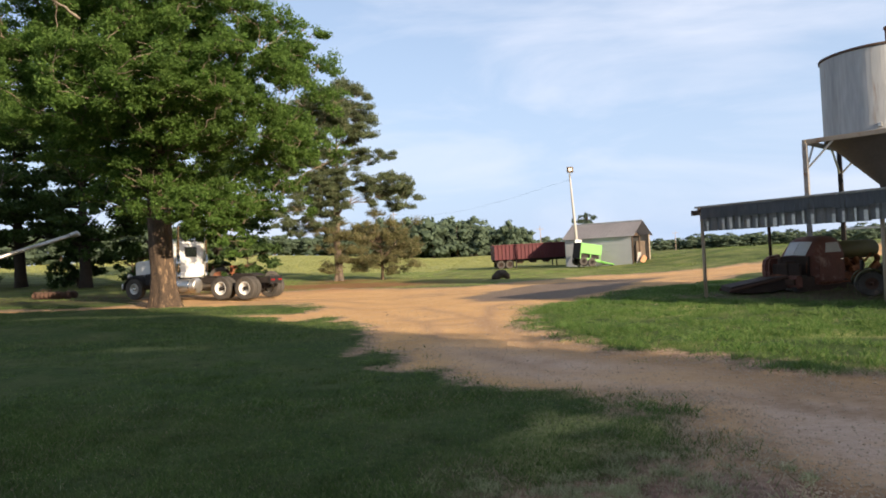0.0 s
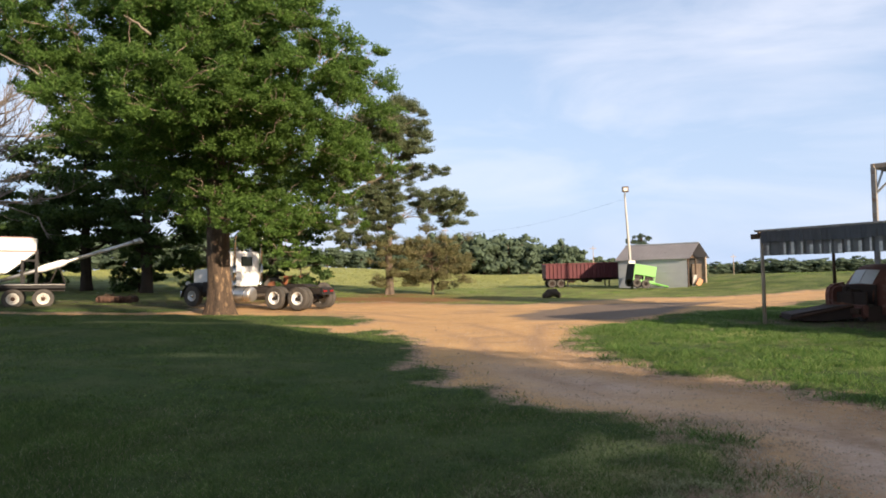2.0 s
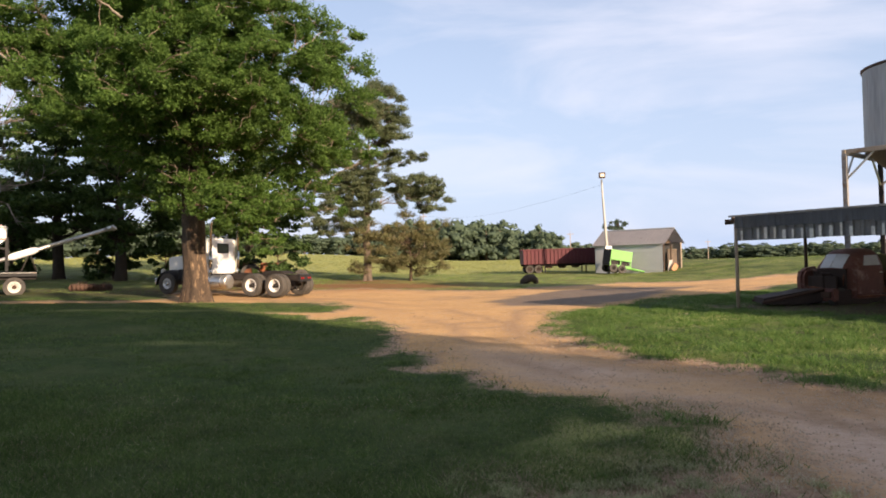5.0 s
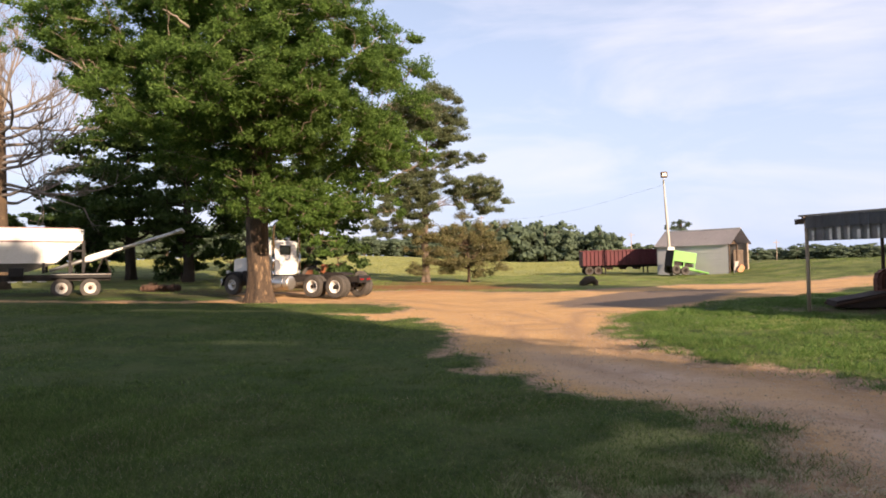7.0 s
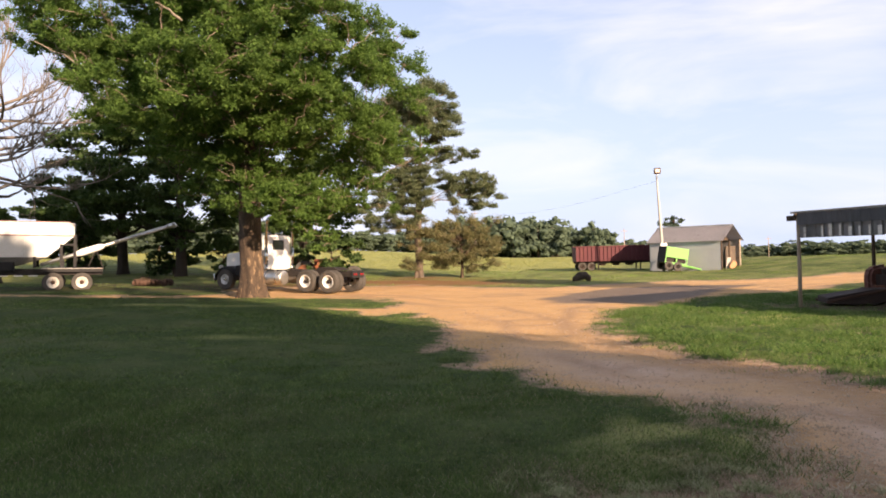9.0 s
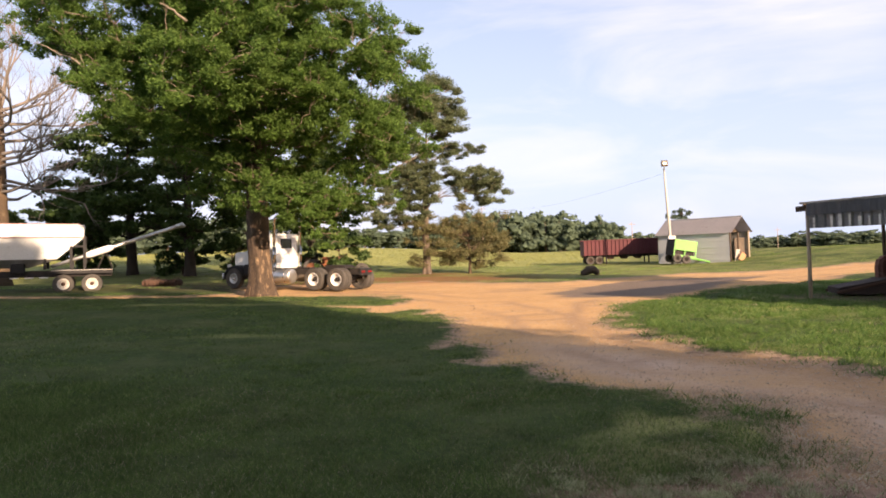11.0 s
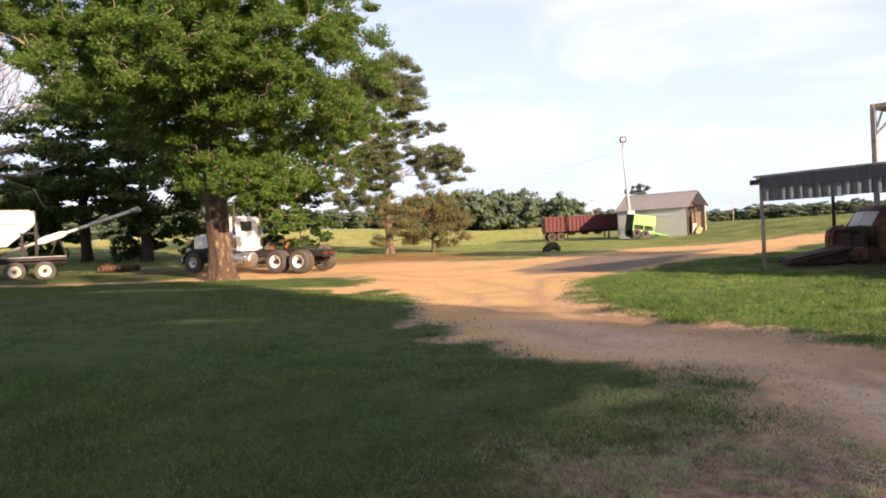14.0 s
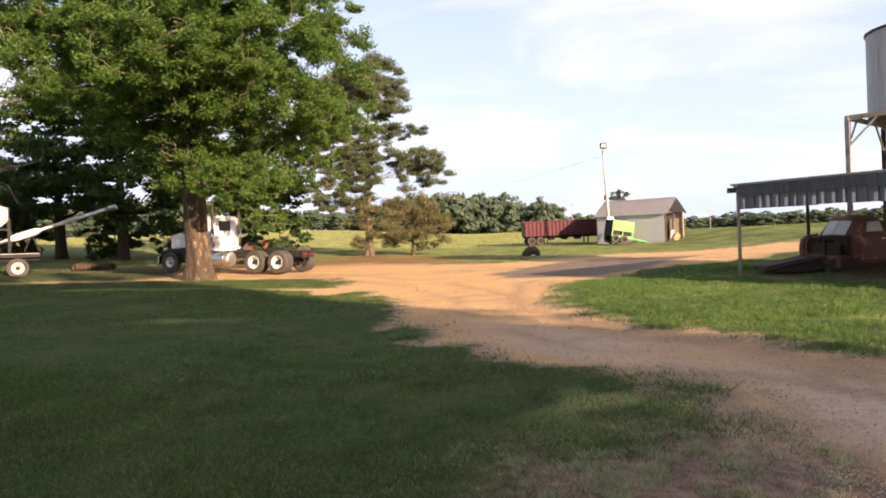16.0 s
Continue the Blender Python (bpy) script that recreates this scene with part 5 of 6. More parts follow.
    prism(b, [(1.4, 0.26), (1.66, 0.28), (1.72, 0.5), (1.68, 0.68), (1.4, 0.7)], -0.86, 0.86)
    bmesh.ops.bevel(b, geom=b.edges[:], offset=0.05, segments=2, affect="EDGES")
    part("nose_panel", b, RUSTRED, t)
    b = B()
    prism(b, [(0.95, 0.3), (1.62, 0.3), (1.7, 0.8), (1.68, 1.16), (1.56, 1.33), (0.95, 1.42)], -0.88, -0.52)
    bmesh.ops.bevel(b, geom=b.edges[:], offset=0.09, segments=3, affect="EDGES")
    part("front_fender", b, RUSTRED, t, "rounded far-side fender, its mate missing")
    b = B()
    prism(b, [(0.9, 0.3), (1.5, 0.3), (1.5, 0.6), (0.9, 0.66)], 0.5, 0.86)
    bmesh.ops.bevel(b, geom=b.edges[:], offset=0.03, segments=2, affect="EDGES")
    part("fender_stub", b, DARK_IRON, t)
    b = B()
    tube(b, [(1.0, 0.62, 0.62), (1.05, 0.66, 1.0), (0.98, 0.7, 1.34)], 0.035, 8)
    part("stay_rod", b, RUST, t)
    b = B()
    tube(b, [(1.55, -0.5, 0.7), (1.58, -0.1, 0.72), (1.55, 0.45, 0.66)], 0.03, 8)
    part("cross_tube", b, RUST, t)
    # dark block added below the cab, standing in for frame and wheels
    b = B()
    prism(b, [(-0.5, 0.1), (1.5, 0.08), (1.55, 0.34), (-0.5, 0.38)], 0.55, 0.84)
    bmesh.ops.bevel(b, geom=b.edges[:], offset=0.03, segments=2, affect="EDGES")
    part("underbody_block", b, DARK_IRON, t)
    # dark board added, the bay's shade put into its colour
    b = B()
    box(b, 0.08, 1.3, 0.75, 1.42, 0.12, 0.72, 0.02)
    part("bay_shade_board", b, DARK_IRON, t)
    for s in (-1, 1):
        b = B()
        box(b, 4.8, 0.08, 0.18, -1.0, s * 0.38, 0.55, 0.015)
        part("frame_rail", b, RUST, t)
        b = B()
        box(b, 1.1, 0.22, 0.05, 0.1, s * 0.92, 0.42, 0.015)
        part("running_board", b, RUST, t)
        wheel(t, "front_wheel", 1.28, s * 0.66, 0.36, 0.2, s, 0.22, 0.05, RIMDARK, RIMDARK, 24)
        wheel(t, "rear_wheel", -2.35, s * 0.8, 0.44, 0.24, s, 0.24, 0.1, RUST, RUST, 24)
    b = B()
    box(b, 0.1, 1.7, 0.2, 1.78, 0, 0.5, 0.03)
    part("front_bumper", b, DARKRUST, t)
    # tank, pipes and winch gear on the rear frame
    b = B()
    lathe(b, [(0.001, -0.95), (0.2, -0.93), (0.3, -0.86), (0.32, -0.8), (0.32, 0.8), (0.3, 0.86), (0.2, 0.93), (0.001, 0.95)], Matrix.Translation((-1.75, 0, 1.45)) @ pose(0, 0, 0, 0, 0, 90), 24)
    part("barrel_tank", b, OLIVE, t, "mossy olive horizontal tank", smooth=True)
    rnd = random.Random(4)
    for k in range(9):
        b = B()
        x, y = -0.85 - 0.2 * k, rnd.uniform(-0.6, 0.6)
        box(b, rnd.uniform(0.15, 0.4), rnd.uniform(0.2, 0.5), rnd.uniform(0.15, 0.4), x, y, rnd.uniform(0.75, 1.05), 0.03, pose(0, 0, 0, rnd.uniform(-20, 20), rnd.uniform(-20, 20), rnd.uniform(0, 90)))
        tube(b, [(x, y, 0.7), (x + rnd.uniform(-0.3, 0.3), y + rnd.uniform(-0.3, 0.3), 1.2)], 0.03, 8)
        part("winch_gear", b, RUST, t)
    for k in range(12):
        b = B()
        x, y = rnd.uniform(-0.75, -2.5), rnd.uniform(0.0, 0.75)
        z = rnd.uniform(0.7, 1.15)
        if k % 2:
            tube(b, [(x, y, z), (x + rnd.uniform(-0.35, 0.35), y + rnd.uniform(-0.2, 0.2), z + rnd.uniform(0.0, 0.3))], rnd.uniform(0.035, 0.09), 10)
        else:
            lathe(b, [(0.001, -0.05), (0.13, -0.05), (0.15, 0.0), (0.13, 0.05), (0.001, 0.05)], Matrix.Translation((x, y, z)) @ pose(0, 0, 0, rnd.uniform(-40, 40), 0, rnd.uniform(0, 90)), 14)
        part("winch_gear", b, ORANGERUST, t)
    for x in (-1.1, -2.4):
        for s in (-1, 1):
            b = B()
            tube(b, [(x, s * 0.38, 0.6), (x, s * 0.3, 1.2)], 0.035, 8)
            part("tank_leg", b, RUST, t)
    return t


old_truck(pose(11.9, 22.35, -0.14, 0, 0, 196) @ Matrix.Diagonal((0.88, 0.88, 0.92, 1)))


def ramp_deck(m):
    t = thing("low_farm_cart", m, "low rusty implement deck sloping to the grass", "implement")
    b = B()
    prism(b, [(-0.95, 0.06), (-0.2, 0.02), (0.7, 0.1), (0.78, 0.5), (0.3, 0.46), (-0.95, 0.24)], -0.6, 0.6)
    bmesh.ops.bevel(b, geom=b.edges[:], offset=0.02, segments=1, affect="EDGES")
    part("deck", b, DARK_IRON, t)
    for y in (-0.6, 0.6):
        b = B()
        tube(b, [(-1.0, y, 0.1), (0.75, y, 0.48)], 0.05, 8)
        part("side_bar", b, DARKRUST, t)
        wheel(t, "wheel", 0.3, y * 0.8, 0.24, 0.12, 1 if y > 0 else -1, 0.14, 0.05, DARKRUST, DARKRUST, 18)
    return t


ramp_deck(pose(9.9, 22.2, 0, 0, 0, -8))


# green-fendered machine in front of the end post
def small_tractor(m):
    t = thing("garden_tractor", m, "old mower tractor with mossy yellow-green fender", "tractor")
    for s in (-1, 1):
        wheel(t, "rear_wheel", 0, s * 0.42, 0.42, 0.24, s, 0.2, 0.08, DARKRUST, DARKRUST, 24)
        wheel(t, "front_wheel", 1.35, s * 0.4, 0.25, 0.15, s, 0.12, 0.05, RUST, RUST, 18)
        b = B()
        rows = []
        for k in range(9):
            a = radians(10 + 160 * k / 8)
            rows.append([b.verts.new((0.5 * math.cos(a), s * yy, 0.42 + 0.5 * math.sin(a) + dz)) for yy, dz in ((0.25, 0), (0.62, 0), (0.64, -0.04), (0.62, -0.03), (0.25, -0.02))])
        for r0, r1 in zip(rows, rows[1:]):
            for k in range(5):
                b.faces.new((r0[k], r0[(k + 1) % 5], r1[(k + 1) % 5], r1[k]))
        part("fender", b, OLIVE, t, "mossy yellow-green fender", smooth=True)
    b = B()
    box(b, 0.9, 0.5, 0.5, 1.05, 0, 0.75, 0.08)
    part("bonnet", b, OLIVE, t)
    b = B()
    box(b, 1.6, 0.24, 0.2, 0.6, 0, 0.45, 0.03)
    part("chassis", b, RUST, t)
    b = B()
    box(b, 0.4, 0.45, 0.08, 0.0, 0, 0.86, 0.03)
    box(b, 0.08, 0.45, 0.35, -0.2, 0, 1.03, 0.03)
    part("seat", b, BLACK, t)
    b = B()
    tube(b, [(0.75, 0, 0.8), (0.5, 0, 1.12)], 0.02, 8)
    lathe(b, [(0.15, -0.015), (0.18, 0), (0.15, 0.015), (0.15, -0.015)], Matrix.Translation((0.5, 0, 1.12)) @ pose(0, 0, 0, 60, 0, 90), 18)
    part("steering_wheel", b, BLACK, t)
    return t


small_tractor(pose(11.6, 19.1, 0, 0, 0, -24) @ Matrix.Diagonal((0.8, 0.8, 0.8, 1)))


# ---- overhead bin on legs ----
def overhead_bin(cx, cy, yaw):
    t = thing("overhead_grain_bin", pose(cx, cy, gz(cx, cy), 0, 0, yaw), "rust-streaked galvanised hopper bin on a steel leg frame", "grain bin")
    r, z0, z1, half = 1.97, 5.25, 8.28, 2.1
    # wall in sheets, each a curved panel with its lapped seam
    n = 14
    for ringk in range(1):
        za, zb = z0, z1
        for k in range(n):
            a0, a1 = 2 * math.pi * k / n + 0.1 * ringk, 2 * math.pi * (k + 1) / n + 0.02 + 0.1 * ringk
            b = B()
            rows = []
            for q in range(7):
                a = a0 + (a1 - a0) * q / 6
                rr = r + 0.006 * (1 if q == 6 else 0) + 0.004 * ringk
                rows.append([b.verts.new(((rr + dr) * math.cos(a), (rr + dr) * math.sin(a), z)) for dr, z in ((0, za - 0.03), (0, zb), (-0.012, zb), (-0.012, za - 0.03))])
            for r0, r1 in zip(rows, rows[1:]):
                for j in range(4):
                    b.faces.new((r0[j], r0[(j + 1) % 4], r1[(j + 1) % 4], r1[j]))
            part("wall_sheet", b, TANKSTEEL, t)
    up90 = pose(0, 0, 0, 90, 0, 0)
    b = B()
    lathe(b, [(r + 0.0, z1 - 0.06), (r + 0.05, z1 - 0.04), (r + 0.05, z1 + 0.03), (r - 0.02, z1 + 0.05), (r - 0.02, z1 - 0.06)], up90 @ Matrix.Diagonal((1, 1, 1, 1)), 56)
    part("top_rim", b, RIMDARK, t, "dark rusty rim band")
    b = B()
    lathe(b, [(r, z1 + 0.02), (r * 0.5, z1 + 0.12), (0.3, z1 + 0.2), (0.001, z1 + 0.2)], up90, 40)
    part("roof", b, TANKSTEEL, t)
    b = B()
    tube(b, [(0.35, 0.35, z1 + 0.05), (0.35, 0.35, z1 + 1.02)], 0.2, 18)
    tube(b, [(0.35, 0.35, z1 + 0.98), (0.35, 0.35, z1 + 1.06)], 0.24, 18)
    part("fill_pipe", b, RUST, t, "rust-brown fill pipe")
    b = B()
    tube(b, [(0.5, 0.4, z1 + 0.95), (1.9, 0.5, z1 + 0.05)], 0.02, 6)
    part("guy_rod", b, RUST, t)
    b = B()
    lathe(b, [(r - 0.01, z0 + 0.02), (0.22, z0 - 1.8), (0.22, z0 - 2.05), (0.2, z0 - 2.05), (0.2, z0 - 1.8), (r - 0.03, z0 + 0.02)], up90, 40)
    part("hopper_cone", b, CONE, t, "brown rusty hopper cone", smooth=True)
    b = B()
    box(b, 0.12, 0.1, 0.16, 0.35, -r - 0.03, z0 + 0.2, 0.02)
    part("sight_valve", b, ALU, t)
    for s in (-1, 1):
        b = B()
        box(b, 2 * half + 0.16, 0.1, 0.17, 0, s * half, z0 - 0.06, 0.01)
        part("ring_beam", b, TANBEAM, t, "pale steel ring beam")
        b = B()
        box(b, 0.1, 2 * half + 0.16, 0.17, s * half, 0, z0 - 0.063, 0.01)
        part("ring_beam", b, TANBEAM, t)
        for q in (-1, 1):
            b = B()
            box(b, 0.16, 0.16, z0 - 0.12 + 0.2, s * half, q * half, (z0 - 0.12 - 0.2) / 2, 0.012)
            part("leg", b, LEGSTEEL if q < 0 else FRAME, t, "square steel leg")
            for dx, dy in ((-s, 0), (0, -q)):
                b = B()
                tube(b, [(s * half, q * half, z0 - 1.1), (s * half + dx * 0.95, q * half + dy * 0.95, z0 - 0.14)], 0.04, 8)
                part("knee_brace", b, ALU, t)
    for z in (1.9,):
        b = B()
        box(b, 2 * half, 0.06, 0.08, 0, half, z)
        part("tie_bar", b, ALU, t)
    return t


overhead_bin(16.65, 26.0, -45)


# ---- metal shed with an open end ----
def open_shed():
    p = Vector((9.95, 56.6, 0))
    q = Vector((14.35, 53.1, 0))
    u = (q - p).normalized()
    v = Vector((-u.y, u.x, 0))
    yaw = math.degrees(math.atan2(u.y, u.x))
    base = min(gz(p.x, p.y), gz(q.x, q.y)) - 0.05
    t = thing("metal_shed", pose(p.x, p.y, base, 0, 0, yaw), "small weathered sheet-metal shed with open gable end", "shed")
    L, W, eave, ridge = (q - p).length, 3.4, 2.32, 3.4
    # lapped siding strips on the long wall
    rows = 10
    for k in range(rows):
        b = B()
        h = eave / rows
        box(b, L, 0.03, h + 0.03, L / 2, -0.006 * (k % 2) + 0.01, h * (k + 0.5), 0.004, pose(0, 0, 0, -4, 0, 0))
        part("siding_strip", b, SIDING, t)
    b = B()
    box(b, L, 0.06, eave, L / 2, W, eave / 2)
    part("back_wall", b, GALV_DARK, t)
    b = B()
    prism(b, [(0, 0), (W, 0), (W, eave), (W / 2, ridge), (0, eave)], 0, 0.06)
    bmesh.ops.transform(b, verts=b.verts, matrix=pose(0, 0, 0, 0, 0, 90))
    part("end_wall", b, GALV, t)
    # open end: dark gable board with the interior's shade in its colour, posts, opening
    b = B()
    prism(b, [(0.0, eave - 0.06), (W, eave - 0.06), (W / 2, ridge - 0.1)], -0.06, 0.0)
    bmesh.ops.transform(b, verts=b.verts, matrix=Matrix.Translation((L - 0.8, 0, 0)) @ pose(0, 0, 0, 0, 0, 90))
    part("gable_shade", b, WOOD_DARK, t)
    for y in (0.05, W - 0.05, W * 0.42):
        b = B()
        tube(b, [(L + 0.02, y, 0), (L + 0.02, y, eave if y != W * 0.42 else 2.2)], 0.07, 8)
        # two posts darkened to merge with the shaded opening
        part("corner_post", b, WOOD if y > W * 0.5 else WOOD_DARK, t)
    b = B()
    box(b, 0.08, W * 0.55, 0.12, L - 0.3, W * 0.7, 1.75, 0.01)
    box(b, 0.05, W * 0.55, 1.7, L - 0.32, W * 0.7, 0.85, 0.01)
    part("inner_partition", b, PINEBARK, t, "tan boarded partition inside the shed")
    slope = math.hypot(W / 2, ridge - eave)
    for s in (0, 1):
        n = 6
        for k in range(n):
            w = (L + 0.5) / n
            if s == 0:
                c, d = Vector((-0.25 + w * k, -0.18, eave - 0.1)), Vector((0, W / 2 + 0.18, ridge - eave + 0.1))
            else:
                c, d = Vector((-0.25 + w * k, W / 2, ridge)), Vector((0, W / 2 + 0.18, -(ridge - eave + 0.1)))
            corrugated("roof_sheet", c, (1, 0, 0), d, w + 0.02, d.length, SHEDROOF, t, 0.3, 0.007)
    b = B()
    tube(b, [(-0.25, W / 2, ridge + 0.02), (L + 0.25, W / 2, ridge + 0.02)], 0.06, 8)
    part("ridge_cap", b, GALV, t)
    return t, u, v, L, p, base


shed, shed_u, shed_v, shed_l, shed_p, shed_z = open_shed()


def feed_sack(m):
    t = thing("leaning_board", m, "pale and orange boards leaning in the shed mouth", "board")
    b = B()
    box(b, 0.3, 0.06, 0.85, -0.1, 0, 0.4, 0.01, pose(0, 0, 0, 14, 0, 0))
    part("white_board", b, POLEWOOD, t)
    b = B()
    box(b, 0.55, 0.06, 0.55, 0.2, -0.18, 0.26, 0.01, pose(0, 0, 0, 20, 25, 20))
    part("orange_board", b, mat("orange_board", (0.55, 0.27, 0.14), (0.45, 0.22, 0.12), 0.8), t)
    return t


bp = shed_p + shed_u * (shed_l + 0.3) + shed_v * 0.7
feed_sack(pose(bp.x, bp.y, gz(bp.x, bp.y), 0, 0, math.degrees(math.atan2(shed_u.y, shed_u.x)) + 60))


# ---- yard lamp pole ----
def yard_pole():
    x, y = 10.55, 54.6
    z = gz(x, y)
    t = thing("yard_lamp_pole", pose(x, y, z), "leaning pale timber pole with a yard lamp on top", "lamp pole")
    b = B()
    tube(b, [(0, 0, -0.3), (-0.1, 0, 2.5), (-0.22, 0, 5.0), (-0.33, 0, 7.3)], [0.125, 0.105, 0.085, 0.06], 12)
    part("pole", b, POLEWOOD, t, smooth=True)
    b = B()
    tube(b, [(-0.33, -0.05, 7.0), (-0.33, -0.3, 7.35), (-0.33, -0.3, 7.5)], 0.03, 8)
    part("lamp_arm", b, ALU, t)
    b = B()
    box(b, 0.5, 0.24, 0.46, -0.33, -0.3, 7.62, 0.08)
    lamp = part("lamp_housing", b, RIMDARK, t, "grey floodlight housing")
    b = B()
    box(b, 0.3, 0.03, 0.24, -0.33, -0.425, 7.62, 0.01)
    part("lens", b, LAMP_CLEAR, lamp)
    b = B()
    box(b, 0.5, 0.2, 0.3, 0.0, -0.2, 2.0, 0.03)
    part("meter_box", b, WHITE, t)
    return Vector((x - 0.33, y, z + 6.9))


wire_from = yard_pole()


def far_pole(x, y, h):
    t = thing("utility_pole", pose(x, y, gz(x, y)), "distant wooden utility pole", "utility pole", "utility poles")
    b = B()
    tube(b, [(0, 0, -0.5), (0, 0, h)], [0.08, 0.055], 8)
    part("pole", b, WOOD, t)
    b = B()
    box(b, 1.2, 0.08, 0.1, 0, 0, h - 0.5)
    part("crossarm", b, WOOD, t)
    return Vector((x, y, gz(x, y) + h - 0.4))


wire_to = far_pole(-8.0, 118.0, 8.0)
far_pole(18.0, 128.0, 5.0)
far_pole(50.0, 150.0, 4.5)
wb = B()
tube(wb, [wire_from.lerp(wire_to, k / 16) - Vector((0, 0, 1.2 * math.sin(math.pi * k / 16))) for k in range(17)], 0.005, 5)
tagged(link_mesh("power_line", wb, FRAME), "thin power line sagging from the lamp pole", "cable")


# ---- lime green box trailer ----
def green_trailer(m):
    t = thing("green_box_trailer", m, "lime green two-wheeled box trailer tipped on its tongue", "trailer")
    b = B()
    box(b, 1.75, 1.3, 0.78, 0, 0, 1.33, 0.02)
    body = part("box_body", b, LIME, t, "bright lime green upper box")
    # shaded end of the green box, painted dark
    b = B()
    box(b, 0.03, 1.3, 1.2, -0.895, 0, 1.12, 0.01)
    part("end_panel", b, FRAME, t, "end panel with its shade put into the dark colour")
    b = B()
    box(b, 1.75, 1.28, 0.08, 0, 0, 0.58, 0.01)
    box(b, 1.75, 0.06, 0.12, 0, -0.62, 0.5, 0.01)
    part("floor_frame", b, LIME, t)
    for x in (-0.83, 0.0, 0.83):
        for y in (-0.6, 0.6):
            b = B()
            box(b, 0.08, 0.06, 0.36, x, y, 0.78)
            part("upright", b, LIME, t)
    for x in (-0.5, 0.5):
        b = B()
        box(b, 0.66, 1.0, 0.3, x * 0.85, 0, 0.78, 0.03)
        part("bin", b, FRAME, t)
    b = B()
    tube(b, [(0.9, -0.5, 0.5), (2.9, 0, 0.36)], 0.06, 8)
    tube(b, [(0.9, 0.5, 0.5), (2.9, 0, 0.36)], 0.06, 8)
    part("tongue", b, LIME, t, "green drawbar tongue")
    for x in (-0.55, 0.15):
        for s in (-1, 1):
            wheel(t, "trailer_wheel", x, s * 0.62, 0.33, 0.2, s, 0.16, 0.08, FRAME, FRAME, 20)
    return t


gt = stand(10.9, 53.7, 14)
green_trailer(gt @ pose(0, 0, 0.08, 0, 10, 0))


# ---- wine-red grain wagon ----
def red_wagon(m, L):
    t = thing("red_grain_wagon", m, "long faded wine-red grain trailer with ribbed sides", "trailer")
    b = B()
    box(b, L, 0.08, 0.2, 0, 0.7, 0.68)
    box(b, L, 0.08, 0.2, 0, -0.7, 0.68)
    box(b, L - 0.1, 2.0, 0.06, 0, 0, 0.8)
    part("chassis", b, FRAME, t)
    n = 19
    for s in (-1, 1):
        for k in range(n):
            b = B()
            w = L / n
            box(b, w - 0.02, 0.04, 1.2, -L / 2 + w * (k + 0.5), s * 1.1, 1.38, 0.008)
            part("side_panel", b, WINE, t)
            b = B()
            box(b, 0.07, 0.09, 1.22, -L / 2 + w * k, s * 1.14, 1.38, 0.01)
            part("side_rib", b, WINE, t)
        b = B()
        box(b, L + 0.08, 0.12, 0.1, 0, s * 1.12, 2.0, 0.01)
        part("top_rail", b, WINE, t)
        b = B()
        box(b, 0.06, 2.2, 1.22, s * L / 2, 0, 1.38, 0.01)
        part("end_panel", b, WINE, t)
    for x in (-L / 2 + 0.5, -L / 2 + 1.25):
        for s in (-1, 1):
            wheel(t, "trailer_wheel", x, s * 0.85, 0.36, 0.24, s, 0.2, 0.08, DARK_IRON, DARK_IRON, 22)
    # unloading chutes and landing legs under the floor
    for k in range(3):
        b = B()
        x = -L / 2 + 2.3 + 1.15 * k
        prism(b, [(x - 0.45, 0.78), (x + 0.45, 0.78), (x + 0.16, 0.4), (x - 0.16, 0.4)], -0.5, 0.5)
        part("unloading_chute", b, DARKRUST, t)
    for x in (-L / 2 + 1.85, L / 2 - 0.9):
        for s in (-1, 1):
            b = B()
            box(b, 0.1, 0.1, 0.72, x, s * 0.8, 0.4, 0.01)
            part("landing_leg", b, FRAME, t)
    return t


red_wagon(stand(7.42, 60.6, 4), 6.25)


# ---- stump in the grass ----
def stump(x, y):
    b = B()
    tube(b, [(-0.55, 0, -0.1), (-0.42, 0, 0.25), (-0.1, 0, 0.5), (0.3, 0, 0.55), (0.55, 0, 0.35), (0.62, 0, 0.05)], [0.2, 0.27, 0.34, 0.33, 0.26, 0.12], 14)
    for v in b.verts:
        d = noise.noise(v.co * 3.1) * 0.09 + noise.noise(v.co * 9) * 0.03
        v.co += v.co.normalized() * d
    ob = link_mesh("tree_stump", b, mat("charred_wood", (0.025, 0.02, 0.016), (0.07, 0.055, 0.04), 0.95, 0, 5, 30, 0.5), smooth=True)
    ob.matrix_world = pose(x, y, gz(x, y) - 0.05, 0, 0, 10) @ Matrix.Diagonal((0.8, 0.8, 0.72, 1))
    return tagged(ob, "dark uprooted stump lying in mown grass", "stump")


stump(3.45, 43.0)


# ---- trees behind the oak ----
for k, (x, y, h, r, seed) in enumerate(((-29.6, 48.8, 12.6, 4.8, 21), (-24.0, 46.8, 14.5, 5.5, 22), (-38.5, 56.0, 6.0, 3.2, 23), (-18.0, 56.0, 12.0, 5.0, 24))):
    broad_tree("shade_tree", Matrix.Translation((x, y, gz(x, y))), "dark leafy tree at the edge of the field", seed, h, r, 0.36, 3.0, 1.0, 46, 16000, 0.36, LEAF_FAR, bark=SHADEBARK,
               extra=(((0.3, -2.0, 3.0), 1.2),) if k < 2 else ())


